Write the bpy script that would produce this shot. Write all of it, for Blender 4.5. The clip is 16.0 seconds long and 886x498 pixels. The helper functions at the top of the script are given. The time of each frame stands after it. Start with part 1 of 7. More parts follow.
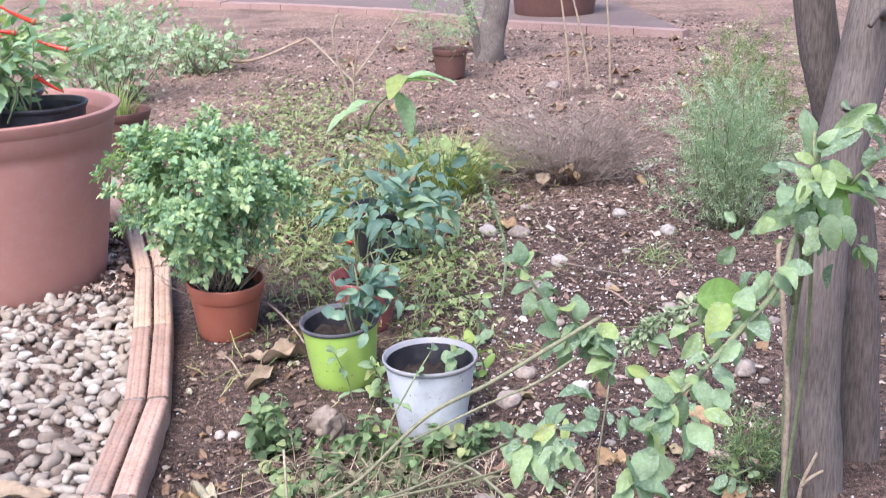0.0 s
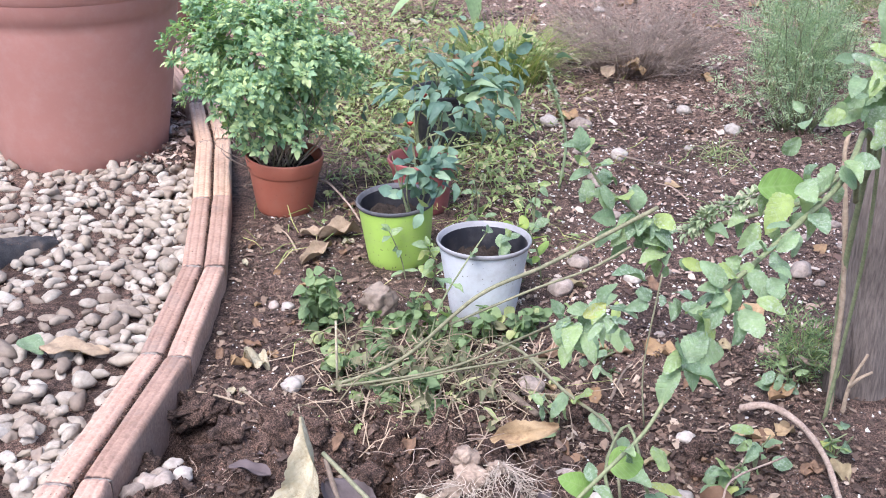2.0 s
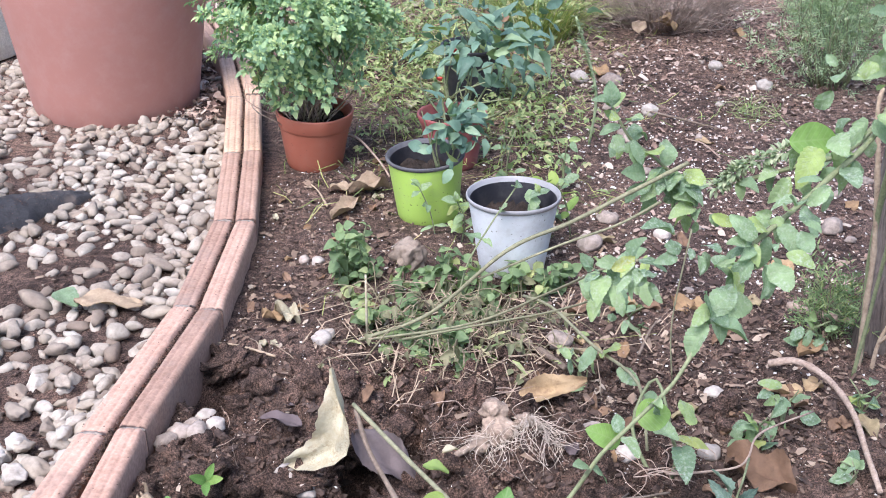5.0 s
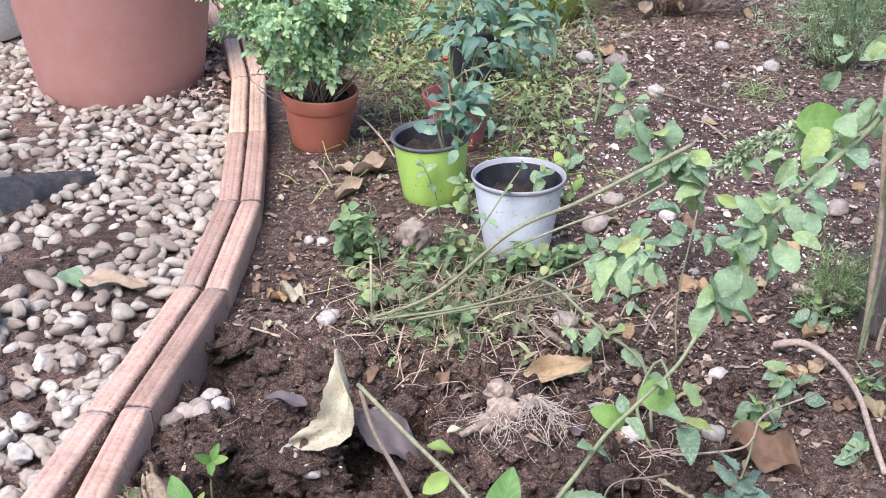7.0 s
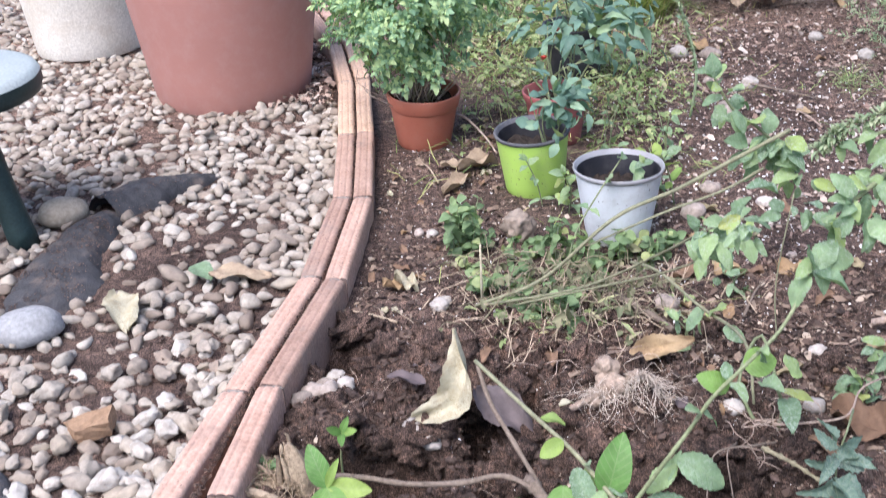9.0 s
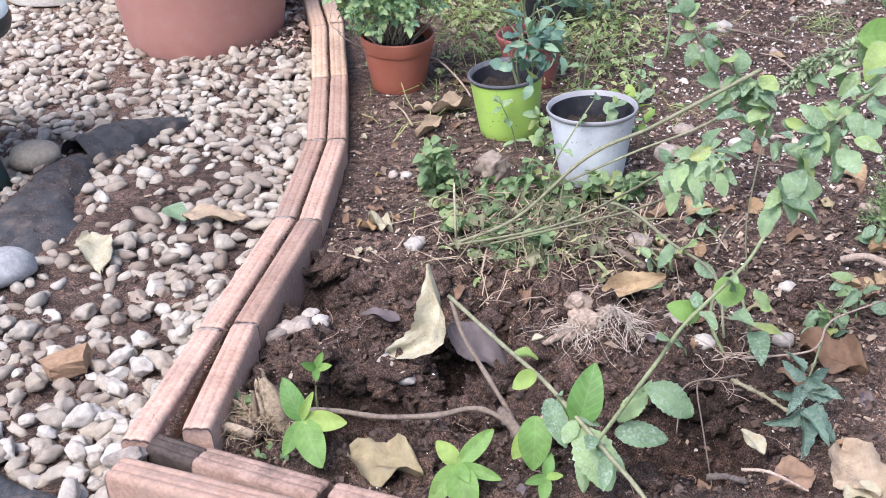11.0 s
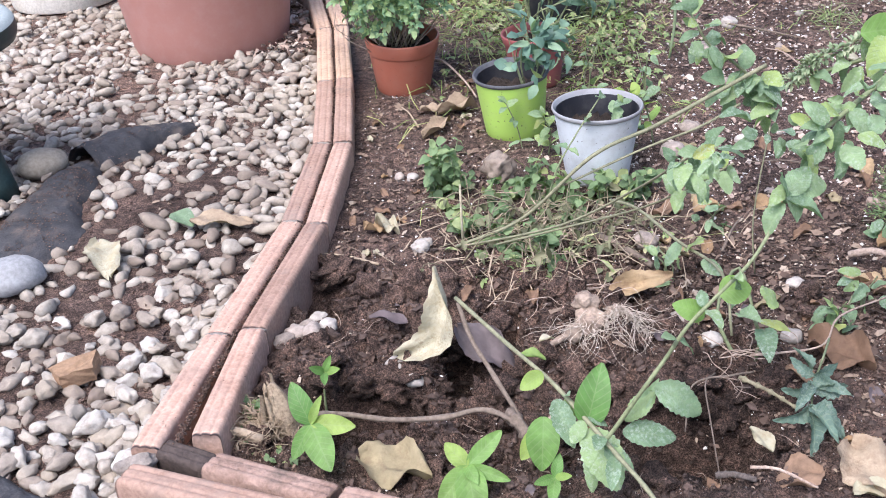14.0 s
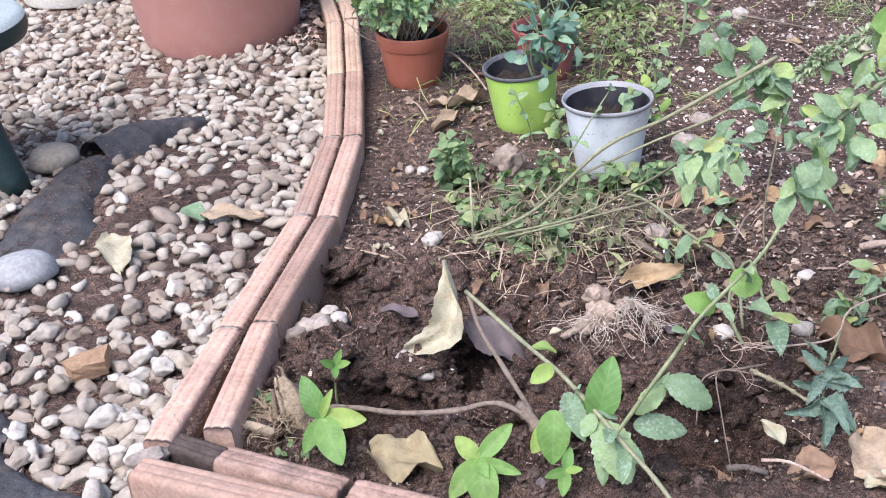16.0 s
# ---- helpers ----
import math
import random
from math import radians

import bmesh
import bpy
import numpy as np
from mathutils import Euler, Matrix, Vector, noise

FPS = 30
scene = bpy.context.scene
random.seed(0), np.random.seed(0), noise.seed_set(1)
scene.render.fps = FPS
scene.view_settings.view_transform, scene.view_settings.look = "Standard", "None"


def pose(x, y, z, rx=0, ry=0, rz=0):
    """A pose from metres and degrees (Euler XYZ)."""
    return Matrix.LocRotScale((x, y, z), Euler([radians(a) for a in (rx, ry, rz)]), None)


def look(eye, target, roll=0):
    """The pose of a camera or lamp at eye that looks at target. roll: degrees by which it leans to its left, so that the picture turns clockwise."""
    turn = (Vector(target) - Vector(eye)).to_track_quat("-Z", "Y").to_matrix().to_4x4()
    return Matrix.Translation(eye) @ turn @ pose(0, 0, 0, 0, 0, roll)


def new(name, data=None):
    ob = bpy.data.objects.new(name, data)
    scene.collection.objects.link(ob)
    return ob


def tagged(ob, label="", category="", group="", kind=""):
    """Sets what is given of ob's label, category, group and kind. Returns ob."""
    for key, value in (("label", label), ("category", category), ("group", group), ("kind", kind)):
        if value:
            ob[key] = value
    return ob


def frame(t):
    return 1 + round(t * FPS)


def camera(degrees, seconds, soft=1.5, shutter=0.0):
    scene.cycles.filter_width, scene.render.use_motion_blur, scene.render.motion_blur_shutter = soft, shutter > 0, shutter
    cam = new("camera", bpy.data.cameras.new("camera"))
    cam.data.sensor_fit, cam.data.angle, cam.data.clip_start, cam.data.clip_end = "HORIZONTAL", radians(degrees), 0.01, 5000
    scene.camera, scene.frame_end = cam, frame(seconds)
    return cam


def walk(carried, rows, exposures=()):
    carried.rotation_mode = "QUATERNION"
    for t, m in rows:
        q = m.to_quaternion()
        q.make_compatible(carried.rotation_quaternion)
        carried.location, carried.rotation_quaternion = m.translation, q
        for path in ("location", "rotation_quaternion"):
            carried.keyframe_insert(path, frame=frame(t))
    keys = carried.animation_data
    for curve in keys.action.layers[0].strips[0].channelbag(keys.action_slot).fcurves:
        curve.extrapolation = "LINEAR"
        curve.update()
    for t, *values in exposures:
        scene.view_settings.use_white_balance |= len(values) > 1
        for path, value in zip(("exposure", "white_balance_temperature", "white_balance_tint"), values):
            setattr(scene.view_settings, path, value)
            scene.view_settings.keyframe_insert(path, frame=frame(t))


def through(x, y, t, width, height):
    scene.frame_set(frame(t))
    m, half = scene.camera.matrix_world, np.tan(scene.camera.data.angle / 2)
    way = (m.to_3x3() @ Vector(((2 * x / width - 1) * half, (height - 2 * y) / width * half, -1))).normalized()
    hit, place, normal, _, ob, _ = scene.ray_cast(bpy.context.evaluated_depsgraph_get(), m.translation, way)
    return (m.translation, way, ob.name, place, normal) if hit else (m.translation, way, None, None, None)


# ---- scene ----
cam = camera(42, 16.0, soft=0.95, shutter=0.5)
PATH = [
    (0, look((0.0032, 0.0146, 0.9232), (0.1645, 1.9120, 0.3116), -1.591)),
    (0.5, look((0.0011, 0.0108, 0.9150), (0.1471, 1.8916, 0.2508), -0.623)),
    (1, look((0.0015, 0.0114, 0.9073), (0.1263, 1.8708, 0.1814), -0.058)),
    (1.5, look((0.0010, 0.0085, 0.9041), (0.0676, 1.8513, 0.1297), -0.009)),
    (2, look((0.0004, 0.0072, 0.9013), (0.0601, 1.8480, 0.1214), 0.356)),
    (2.5, look((0.0000, 0.0057, 0.9013), (0.0529, 1.8392, 0.1042), 0.274)),
    (3, look((-0.0003, 0.0036, 0.9015), (0.0366, 1.8246, 0.0753), 0.008)),
    (3.5, look((-0.0006, 0.0014, 0.8992), (0.0121, 1.8206, 0.0683), 0.012)),
    (6, look((-0.0003, -0.0013, 0.8995), (0.0058, 1.8065, 0.0440), -0.161)),
    (6.5, look((0.0004, -0.0009, 0.8995), (-0.0029, 1.8047, 0.0395), -0.276)),
    (7, look((0.0000, 0.0000, 0.8979), (0.0000, 1.7981, 0.0222), -0.107)),
    (7.5, look((-0.0002, -0.0019, 0.8973), (0.0009, 1.7968, 0.0229), -0.182)),
    (8, look((-0.0032, -0.0096, 0.9065), (-0.0295, 1.8011, 0.0575), -1.487)),
    (8.5, look((-0.0173, -0.0637, 0.9367), (-0.1419, 1.7659, 0.1385), -3.134)),
    (9, look((-0.0238, -0.1034, 0.9239), (-0.1812, 1.6916, 0.0561), -3.410)),
    (9.5, look((-0.0216, -0.1135, 0.9057), (-0.1163, 1.6698, 0.0052), -2.499)),
    (10, look((-0.0227, -0.1199, 0.9030), (-0.1282, 1.6409, -0.0397), -2.584)),
    (12.5, look((-0.0173, -0.1205, 0.9057), (-0.1441, 1.6451, -0.0252), -3.692)),
    (13, look((-0.0164, -0.1202, 0.9080), (-0.1487, 1.6395, -0.0334), -4.053)),
    (13.5, look((-0.0151, -0.1205, 0.9073), (-0.1536, 1.6379, -0.0356), -4.235)),
    (14, look((-0.0140, -0.1198, 0.9073), (-0.1503, 1.6407, -0.0318), -4.225)),
    (14.5, look((-0.0133, -0.1197, 0.9110), (-0.1608, 1.6409, -0.0262), -4.175)),
    (15, look((-0.0129, -0.1195, 0.9107), (-0.1600, 1.6398, -0.0290), -4.212)),
    (15.5, look((-0.0127, -0.1205, 0.9101), (-0.1741, 1.6331, -0.0379), -4.647)),
    (16, look((-0.0128, -0.1198, 0.9085), (-0.1687, 1.6338, -0.0404), -4.696)),
]
# even shade; the phone's white balance leans a little to blue
walk(cam, PATH, [(0, 1.10, 5900, 18), (3, 1.05, 5900, 17), (16, 0.98, 5900, 15)])

# ---- world and sun: shaded, overcast daylight from high on the west side ----
world = bpy.data.worlds.new("world")
scene.world = world
world.use_nodes = True
wn = world.node_tree.nodes
sky = wn.new("ShaderNodeTexSky")
sky.sky_type = "NISHITA"
sky.sun_disc = False
sky.sun_elevation = radians(58)
sky.sun_rotation = radians(211)
sky.air_density = 1.0
sky.dust_density = 3.0
world.node_tree.links.new(sky.outputs["Color"], wn["Background"].inputs["Color"])
wn["Background"].inputs["Strength"].default_value = 0.15
sun = new("sun", bpy.data.lights.new("sun", "SUN"))
sun.data.energy = 2.3
sun.data.angle = radians(38)
sun.data.color = (1.0, 0.95, 0.88)
sun.matrix_world = look((-1.36, -0.67, 4.24), (0, 1.6, 0))


# ---- materials ----
def material(name):
    m = bpy.data.materials.new(name)
    m.use_nodes = True
    nt = m.node_tree
    return m, nt, nt.nodes["Principled BSDF"]


def add(nt, kind, **inputs):
    n = nt.nodes.new(kind)
    for k, v in inputs.items():
        n.inputs[k].default_value = v
    return n


def ramp(nt, fac, stops):
    r = nt.nodes.new("ShaderNodeValToRGB")
    el = r.color_ramp.elements
    while len(el) < len(stops):
        el.new(0.5)
    for e, (p, c) in zip(el, stops):
        e.position, e.color = p, (*c, 1)
    nt.links.new(fac, r.inputs["Fac"])
    return r.outputs["Color"]


def mixed(nt, fac, a, b, mode="MIX"):
    m = nt.nodes.new("ShaderNodeMix")
    m.data_type, m.blend_type = "RGBA", mode
    for sock, v in ((m.inputs[0], fac), (m.inputs[6], a), (m.inputs[7], b)):
        if hasattr(v, "is_output"):
            nt.links.new(v, sock)
        elif isinstance(v, (int, float)):
            sock.default_value = v
        else:
            sock.default_value = (*v, 1)
    return m.outputs[2]


def noise_out(nt, scale, detail=6, rough=0.6, coords="Object", out="Fac", offset=True):
    tc = nt.nodes.new("ShaderNodeTexCoord")
    n = add(nt, "ShaderNodeTexNoise", Scale=scale, Detail=detail, Roughness=rough)
    if coords == "World":
        g = nt.nodes.new("ShaderNodeNewGeometry")
        nt.links.new(g.outputs["Position"], n.inputs["Vector"])
    else:
        nt.links.new(tc.outputs[coords], n.inputs["Vector"])
    return n.outputs[out]


def bump(nt, bsdf, height, strength=0.4, distance=0.004):
    b = add(nt, "ShaderNodeBump", Strength=strength, Distance=distance)
    nt.links.new(height, b.inputs["Height"])
    nt.links.new(b.outputs["Normal"], bsdf.inputs["Normal"])


def island(nt):
    return nt.nodes.new("ShaderNodeNewGeometry").outputs["Random Per Island"]


def obrand(nt):
    return nt.nodes.new("ShaderNodeObjectInfo").outputs["Random"]


def surface(name, dark, light, scale=20, fine=150, rough=0.8, relief=0.4, depth=0.003, vary=None, stain=None, spec=0.3):
    """Grain at two scales between two colours; vary: 'island' or 'object' shifts the value piece by piece; stain: a third colour in patches."""
    m, nt, b = material(name)
    c = ramp(nt, noise_out(nt, scale, coords="World"), [(0.3, dark), (0.72, light)])
    c = mixed(nt, 0.35, c, ramp(nt, noise_out(nt, fine, 3, coords="World"), [(0.3, [x * 0.55 for x in dark]), (0.7, [min(1, x * 1.25) for x in light])]))
    if vary:
        r = island(nt) if vary == "island" else obrand(nt)
        c = mixed(nt, 0.75, c, ramp(nt, r, [(0, (0.72, 0.70, 0.68)), (0.5, (0.98, 0.97, 0.95)), (1, (1.25, 1.22, 1.2))]), "MULTIPLY")
    if stain:
        f = ramp(nt, noise_out(nt, scale * 0.45, 8, 0.7, coords="World"), [(0.52, (0, 0, 0)), (0.66, (0.85, 0.85, 0.85))])
        c = mixed(nt, f, c, stain)
    nt.links.new(c, b.inputs["Base Color"])
    b.inputs["Roughness"].default_value = rough
    b.inputs["Specular IOR Level"].default_value = spec
    bump(nt, b, noise_out(nt, fine, 5, coords="World"), relief, depth)
    return m


def choice(name, stops, rough=0.8, fine=120, relief=0.4, spec=0.3, per="island", through=0.0, speck=None, veins=False, dirt=None):
    """Colour picked piece by piece from the stops, with grain; through: light let through (leaves); speck: pale spots (mildew, dust)."""
    m, nt, b = material(name)
    c = ramp(nt, island(nt) if per == "island" else obrand(nt), stops)
    c = mixed(nt, 0.45, c, ramp(nt, noise_out(nt, fine * 0.3, 5, coords="World"), [(0.3, (0.5, 0.5, 0.5)), (0.7, (1.3, 1.3, 1.3))]), "MULTIPLY")
    if speck:
        f = ramp(nt, noise_out(nt, 260, 4, 0.7, coords="World"), [(0.47, (0, 0, 0)), (0.64, (0.8, 0.8, 0.8))])
        f2 = ramp(nt, noise_out(nt, 22, 3, coords="World"), [(0.4, (0.1, 0.1, 0.1)), (0.65, (1, 1, 1))])
        c = mixed(nt, mixed(nt, 1.0, f, f2, "MULTIPLY"), c, speck)
    if dirt:
        f = ramp(nt, noise_out(nt, 48, 7, 0.7, coords="World"), [(0.46, (0, 0, 0)), (0.66, (0.7, 0.7, 0.7))])
        c = mixed(nt, f, c, dirt)
    height = noise_out(nt, fine, 4, coords="World")
    if veins:
        # side veins that run forward from the midrib, on a leaf one unit long
        sep = nt.nodes.new("ShaderNodeSeparateXYZ")
        nt.links.new(nt.nodes.new("ShaderNodeTexCoord").outputs["Object"], sep.inputs[0])

        def calc(op, a, v):
            n = nt.nodes.new("ShaderNodeMath")
            n.operation = op
            for sock, q in zip(n.inputs, (a, v)):
                if isinstance(q, (int, float)):
                    sock.default_value = q
                else:
                    nt.links.new(q, sock)
            return n.outputs[0]

        across = calc("ABSOLUTE", sep.outputs["Y"], 0)
        wave = calc("SINE", calc("MULTIPLY", calc("SUBTRACT", sep.outputs["X"], calc("MULTIPLY", across, 0.75)), 52.0), 0)
        rib = calc("MAXIMUM", calc("POWER", calc("MAXIMUM", wave, 0.0), 5.0), calc("LESS_THAN", across, 0.016))
        c = mixed(nt, calc("MULTIPLY", rib, 0.16), c, (0.36, 0.42, 0.24))
        height = calc("SUBTRACT", height, calc("MULTIPLY", rib, 0.28))
    nt.links.new(c, b.inputs["Base Color"])
    b.inputs["Roughness"].default_value = rough
    b.inputs["Specular IOR Level"].default_value = spec
    bump(nt, b, height, relief, 0.002)
    if through:
        t = nt.nodes.new("ShaderNodeBsdfTranslucent")
        nt.links.new(mixed(nt, 1.0, c, (1.1, 1.25, 0.6), "MULTIPLY"), t.inputs["Color"])
        mx = add(nt, "ShaderNodeMixShader", Fac=through)
        nt.links.new(b.outputs[0], mx.inputs[1])
        nt.links.new(t.outputs[0], mx.inputs[2])
        nt.links.new(mx.outputs[0], nt.nodes["Material Output"].inputs["Surface"])
    return m


def plastic(name, base, dust, rough=0.45, dirt=0.35, specks=0.0):
    """Moulded plastic: an even colour, a film of dust in patches, scuffs and dirt splashes."""
    m, nt, b = material(name)
    c = mixed(nt, 0.25, base, ramp(nt, noise_out(nt, 9, 4, coords="World"), [(0.3, [x * 0.8 for x in base]), (0.7, [min(1, x * 1.12) for x in base])]))
    f = ramp(nt, noise_out(nt, 26, 9, 0.72, coords="World"), [(0.45, (0, 0, 0)), (0.75, (dirt, dirt, dirt))])
    c = mixed(nt, f, c, dust)
    if specks:
        f = ramp(nt, noise_out(nt, 190, 2, 0.4, coords="World"), [(0.70, (0, 0, 0)), (0.76, (specks, specks, specks))])
        c = mixed(nt, f, c, (0.06, 0.045, 0.035))
    nt.links.new(c, b.inputs["Base Color"])
    b.inputs["Roughness"].default_value = rough
    b.inputs["Specular IOR Level"].default_value = 0.4
    bump(nt, b, noise_out(nt, 300, 3, coords="World"), 0.05, 0.001)
    return m


def bed_soil():
    """Bed soil; where it was dug over it is moist and darker, with a ragged edge, and the holes' shade is in the
    colour.
    """
    m = surface("soil", (0.057, 0.039, 0.033), (0.166, 0.117, 0.099), 7, 160, 0.95, 1.0, 0.006, stain=(0.195, 0.138, 0.115))
    nt, b = m.node_tree, m.node_tree.nodes["Principled BSDF"]
    c = b.inputs["Base Color"].links[0].from_socket
    g = nt.nodes.new("ShaderNodeNewGeometry")
    d = nt.nodes.new("ShaderNodeVectorMath")
    d.operation = "DISTANCE"
    nt.links.new(g.outputs["Position"], d.inputs[0])
    d.inputs[1].default_value = (-0.02, 1.20, 0.0)
    a = nt.nodes.new("ShaderNodeMath")
    a.operation = "MULTIPLY_ADD"
    nt.links.new(noise_out(nt, 9, 5, coords="World"), a.inputs[0])
    a.inputs[1].default_value = 0.35
    nt.links.new(d.outputs["Value"], a.inputs[2])
    f = ramp(nt, a.outputs[0], [(0.42, (0.92, 0.90, 0.88)), (0.70, (1, 1, 1)), (1.0, (1.0, 1.0, 1.0))])
    dry = nt.nodes.new("ShaderNodeMath")
    dry.operation = "MULTIPLY_ADD"
    nt.links.new(a.outputs[0], dry.inputs[0])
    dry.inputs[1].default_value, dry.inputs[2].default_value = 0.30, -0.2
    c = mixed(nt, ramp(nt, dry.outputs[0], [(0.18, (0, 0, 0)), (0.75, (0.75, 0.75, 0.75))]), c, ramp(nt, noise_out(nt, 18, 7, 0.7, coords="World"), [(0.3, (0.155, 0.108, 0.086)), (0.7, (0.32, 0.232, 0.188))]))
    c = mixed(nt, 1.0, c, f, "MULTIPLY")
    c = mixed(nt, 1.0, c, ramp(nt, noise_out(nt, 420, 4, 0.7, coords="World"), [(0.38, (0.36, 0.34, 0.33)), (0.50, (1.05, 1.04, 1.03)), (0.62, (2.3, 2.2, 2.1))]), "MULTIPLY")
    c = mixed(nt, 1.0, c, ramp(nt, noise_out(nt, 65, 5, 0.65, coords="World"), [(0.36, (0.55, 0.53, 0.52)), (0.50, (1.08, 1.07, 1.06)), (0.64, (1.75, 1.68, 1.6))]), "MULTIPLY")
    c = mixed(nt, 1.0, c, ramp(nt, noise_out(nt, 2.6, 5, 0.6, coords="World"), [(0.36, (0.66, 0.63, 0.62)), (0.5, (1.0, 0.99, 0.98)), (0.64, (1.22, 1.18, 1.14))]), "MULTIPLY")
    # moist subsoil where the spade went deepest, with the holes' shade painted in
    damp_shade = None
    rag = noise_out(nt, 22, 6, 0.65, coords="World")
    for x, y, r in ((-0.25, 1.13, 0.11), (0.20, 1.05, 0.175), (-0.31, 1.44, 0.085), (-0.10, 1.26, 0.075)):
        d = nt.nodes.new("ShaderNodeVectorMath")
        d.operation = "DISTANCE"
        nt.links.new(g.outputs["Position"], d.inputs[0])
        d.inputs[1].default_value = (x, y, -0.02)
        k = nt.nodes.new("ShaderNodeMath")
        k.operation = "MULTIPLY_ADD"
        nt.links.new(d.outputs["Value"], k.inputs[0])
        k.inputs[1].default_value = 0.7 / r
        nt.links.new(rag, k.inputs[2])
        if damp_shade is None:
            damp_shade = k.outputs[0]
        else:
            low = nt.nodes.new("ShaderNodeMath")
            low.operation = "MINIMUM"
            nt.links.new(damp_shade, low.inputs[0])
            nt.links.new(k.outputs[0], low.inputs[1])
            damp_shade = low.outputs[0]
    c = mixed(nt, 1.0, c, ramp(nt, damp_shade, [(0.70, (0.28, 0.275, 0.275)), (1.0, (1, 1, 1))]), "MULTIPLY")
    nt.links.new(c, b.inputs["Base Color"])
    bump(nt, b, noise_out(nt, 110, 10, 0.78, coords="World"), 1.0, 0.014)
    return m


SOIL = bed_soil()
DARK_SOIL = surface("dark_soil", (0.034, 0.024, 0.020), (0.138, 0.097, 0.082), 30, 220, 0.95, 1.0, 0.003, vary="island")
POTTING = surface("potting_soil", (0.010, 0.008, 0.007), (0.052, 0.038, 0.031), 60, 220, 0.95, 0.9, 0.005)
BRICK = surface("fired_clay", (0.33, 0.205, 0.155), (0.50, 0.345, 0.275), 16, 170, 0.9, 0.3, 0.002, vary="object", stain=(0.25, 0.19, 0.16))
DIRTY_BRICK = surface("soiled_fired_clay", (0.20, 0.125, 0.095), (0.40, 0.28, 0.23), 26, 120, 0.92, 0.9, 0.004, vary="object", stain=(0.115, 0.085, 0.07))
DARK_BRICK = surface("dark_soiled_clay", (0.035, 0.026, 0.023), (0.10, 0.075, 0.065), 40, 150, 0.85, 0.7, 0.003)
PALE_BRICK = surface("pale_fired_clay", (0.45, 0.30, 0.21), (0.66, 0.47, 0.35), 14, 170, 0.88, 0.3, 0.002, vary="object", stain=(0.36, 0.26, 0.20))
MORTAR = surface("mortar", (0.16, 0.135, 0.12), (0.36, 0.31, 0.27), 30, 160, 0.95, 0.8, 0.004)
PEBBLE = choice("pebble_stone", [(0, (0.21, 0.165, 0.13)), (0.25, (0.28, 0.232, 0.188)), (0.55, (0.345, 0.30, 0.25)), (0.85, (0.405, 0.365, 0.31)), (1, (0.30, 0.235, 0.185))], 0.85, 200, 0.55, per="object", dirt=(0.19, 0.148, 0.12))
PEBBLE_MANY = choice("pebble_stone_many", [(0, (0.21, 0.165, 0.13)), (0.25, (0.28, 0.232, 0.188)), (0.55, (0.345, 0.30, 0.25)), (0.85, (0.405, 0.365, 0.31)), (1, (0.30, 0.235, 0.185))], 0.85, 200, 0.55, dirt=(0.19, 0.148, 0.12))
WHITE_PEBBLE = choice("white_pebble_stone", [(0, (0.32, 0.27, 0.21)), (0.5, (0.42, 0.37, 0.31)), (1, (0.48, 0.45, 0.405))], 0.85, 200, 0.55, per="object", dirt=(0.235, 0.19, 0.155))
WHITE_PEBBLE_MANY = choice("white_pebble_stone_many", [(0, (0.32, 0.27, 0.21)), (0.5, (0.42, 0.37, 0.31)), (1, (0.48, 0.45, 0.405))], 0.85, 200, 0.55, dirt=(0.235, 0.19, 0.155))
ROCK = surface("rock", (0.20, 0.16, 0.135), (0.42, 0.36, 0.32), 25, 140, 0.85, 0.5, 0.003, vary="object")
TAN_ROCK = surface("tan_rock", (0.27, 0.22, 0.165), (0.42, 0.36, 0.285), 14, 140, 0.85, 0.4, 0.002)
PALE_ROCK = surface("pale_rock", (0.34, 0.30, 0.265), (0.52, 0.48, 0.44), 25, 140, 0.8, 0.4, 0.002, vary="object")
GREY_ROCK = surface("grey_rock", (0.23, 0.23, 0.235), (0.36, 0.36, 0.365), 25, 140, 0.8, 0.4, 0.002)
TERRA = plastic("terracotta_plastic", (0.355, 0.115, 0.072), (0.33, 0.17, 0.125), 0.5, 0.4, 0.5)
DARK_TERRA = plastic("dark_brown_plastic", (0.13, 0.062, 0.05), (0.18, 0.11, 0.09), 0.6, 0.45, 0.0)
BIG_TERRA = plastic("weathered_terracotta_plastic", (0.385, 0.190, 0.158), (0.43, 0.27, 0.24), 0.6, 0.45, 0.0)
RED_PLASTIC = plastic("faded_red_plastic", (0.28, 0.085, 0.085), (0.36, 0.19, 0.17), 0.5, 0.4, 0.4)
BLACK_PLASTIC = plastic("black_plastic", (0.022, 0.023, 0.030), (0.11, 0.10, 0.10), 0.45, 0.5)
GREY_RIM = plastic("dusty_black_plastic", (0.075, 0.075, 0.085), (0.20, 0.19, 0.19), 0.6, 0.6)
LIME = plastic("lime_plastic", (0.40, 0.60, 0.12), (0.34, 0.43, 0.17), 0.5, 0.6, 0.8)
WHITE_PLASTIC = plastic("white_plastic", (0.62, 0.65, 0.68), (0.34, 0.32, 0.31), 0.5, 0.55, 0.85)
WHITE_RIM = plastic("scuffed_grey_white_plastic", (0.30, 0.30, 0.315), (0.20, 0.19, 0.19), 0.5, 0.7, 0.5)
CREAM = surface("weathered_cream_plastic", (0.62, 0.58, 0.50), (0.80, 0.77, 0.70), 6, 150, 0.6, 0.15, 0.001, stain=(0.55, 0.48, 0.38))
STOOL_TOP = surface("pale_green_plastic", (0.30, 0.335, 0.325), (0.40, 0.43, 0.415), 8, 190, 0.5, 0.1, 0.001)
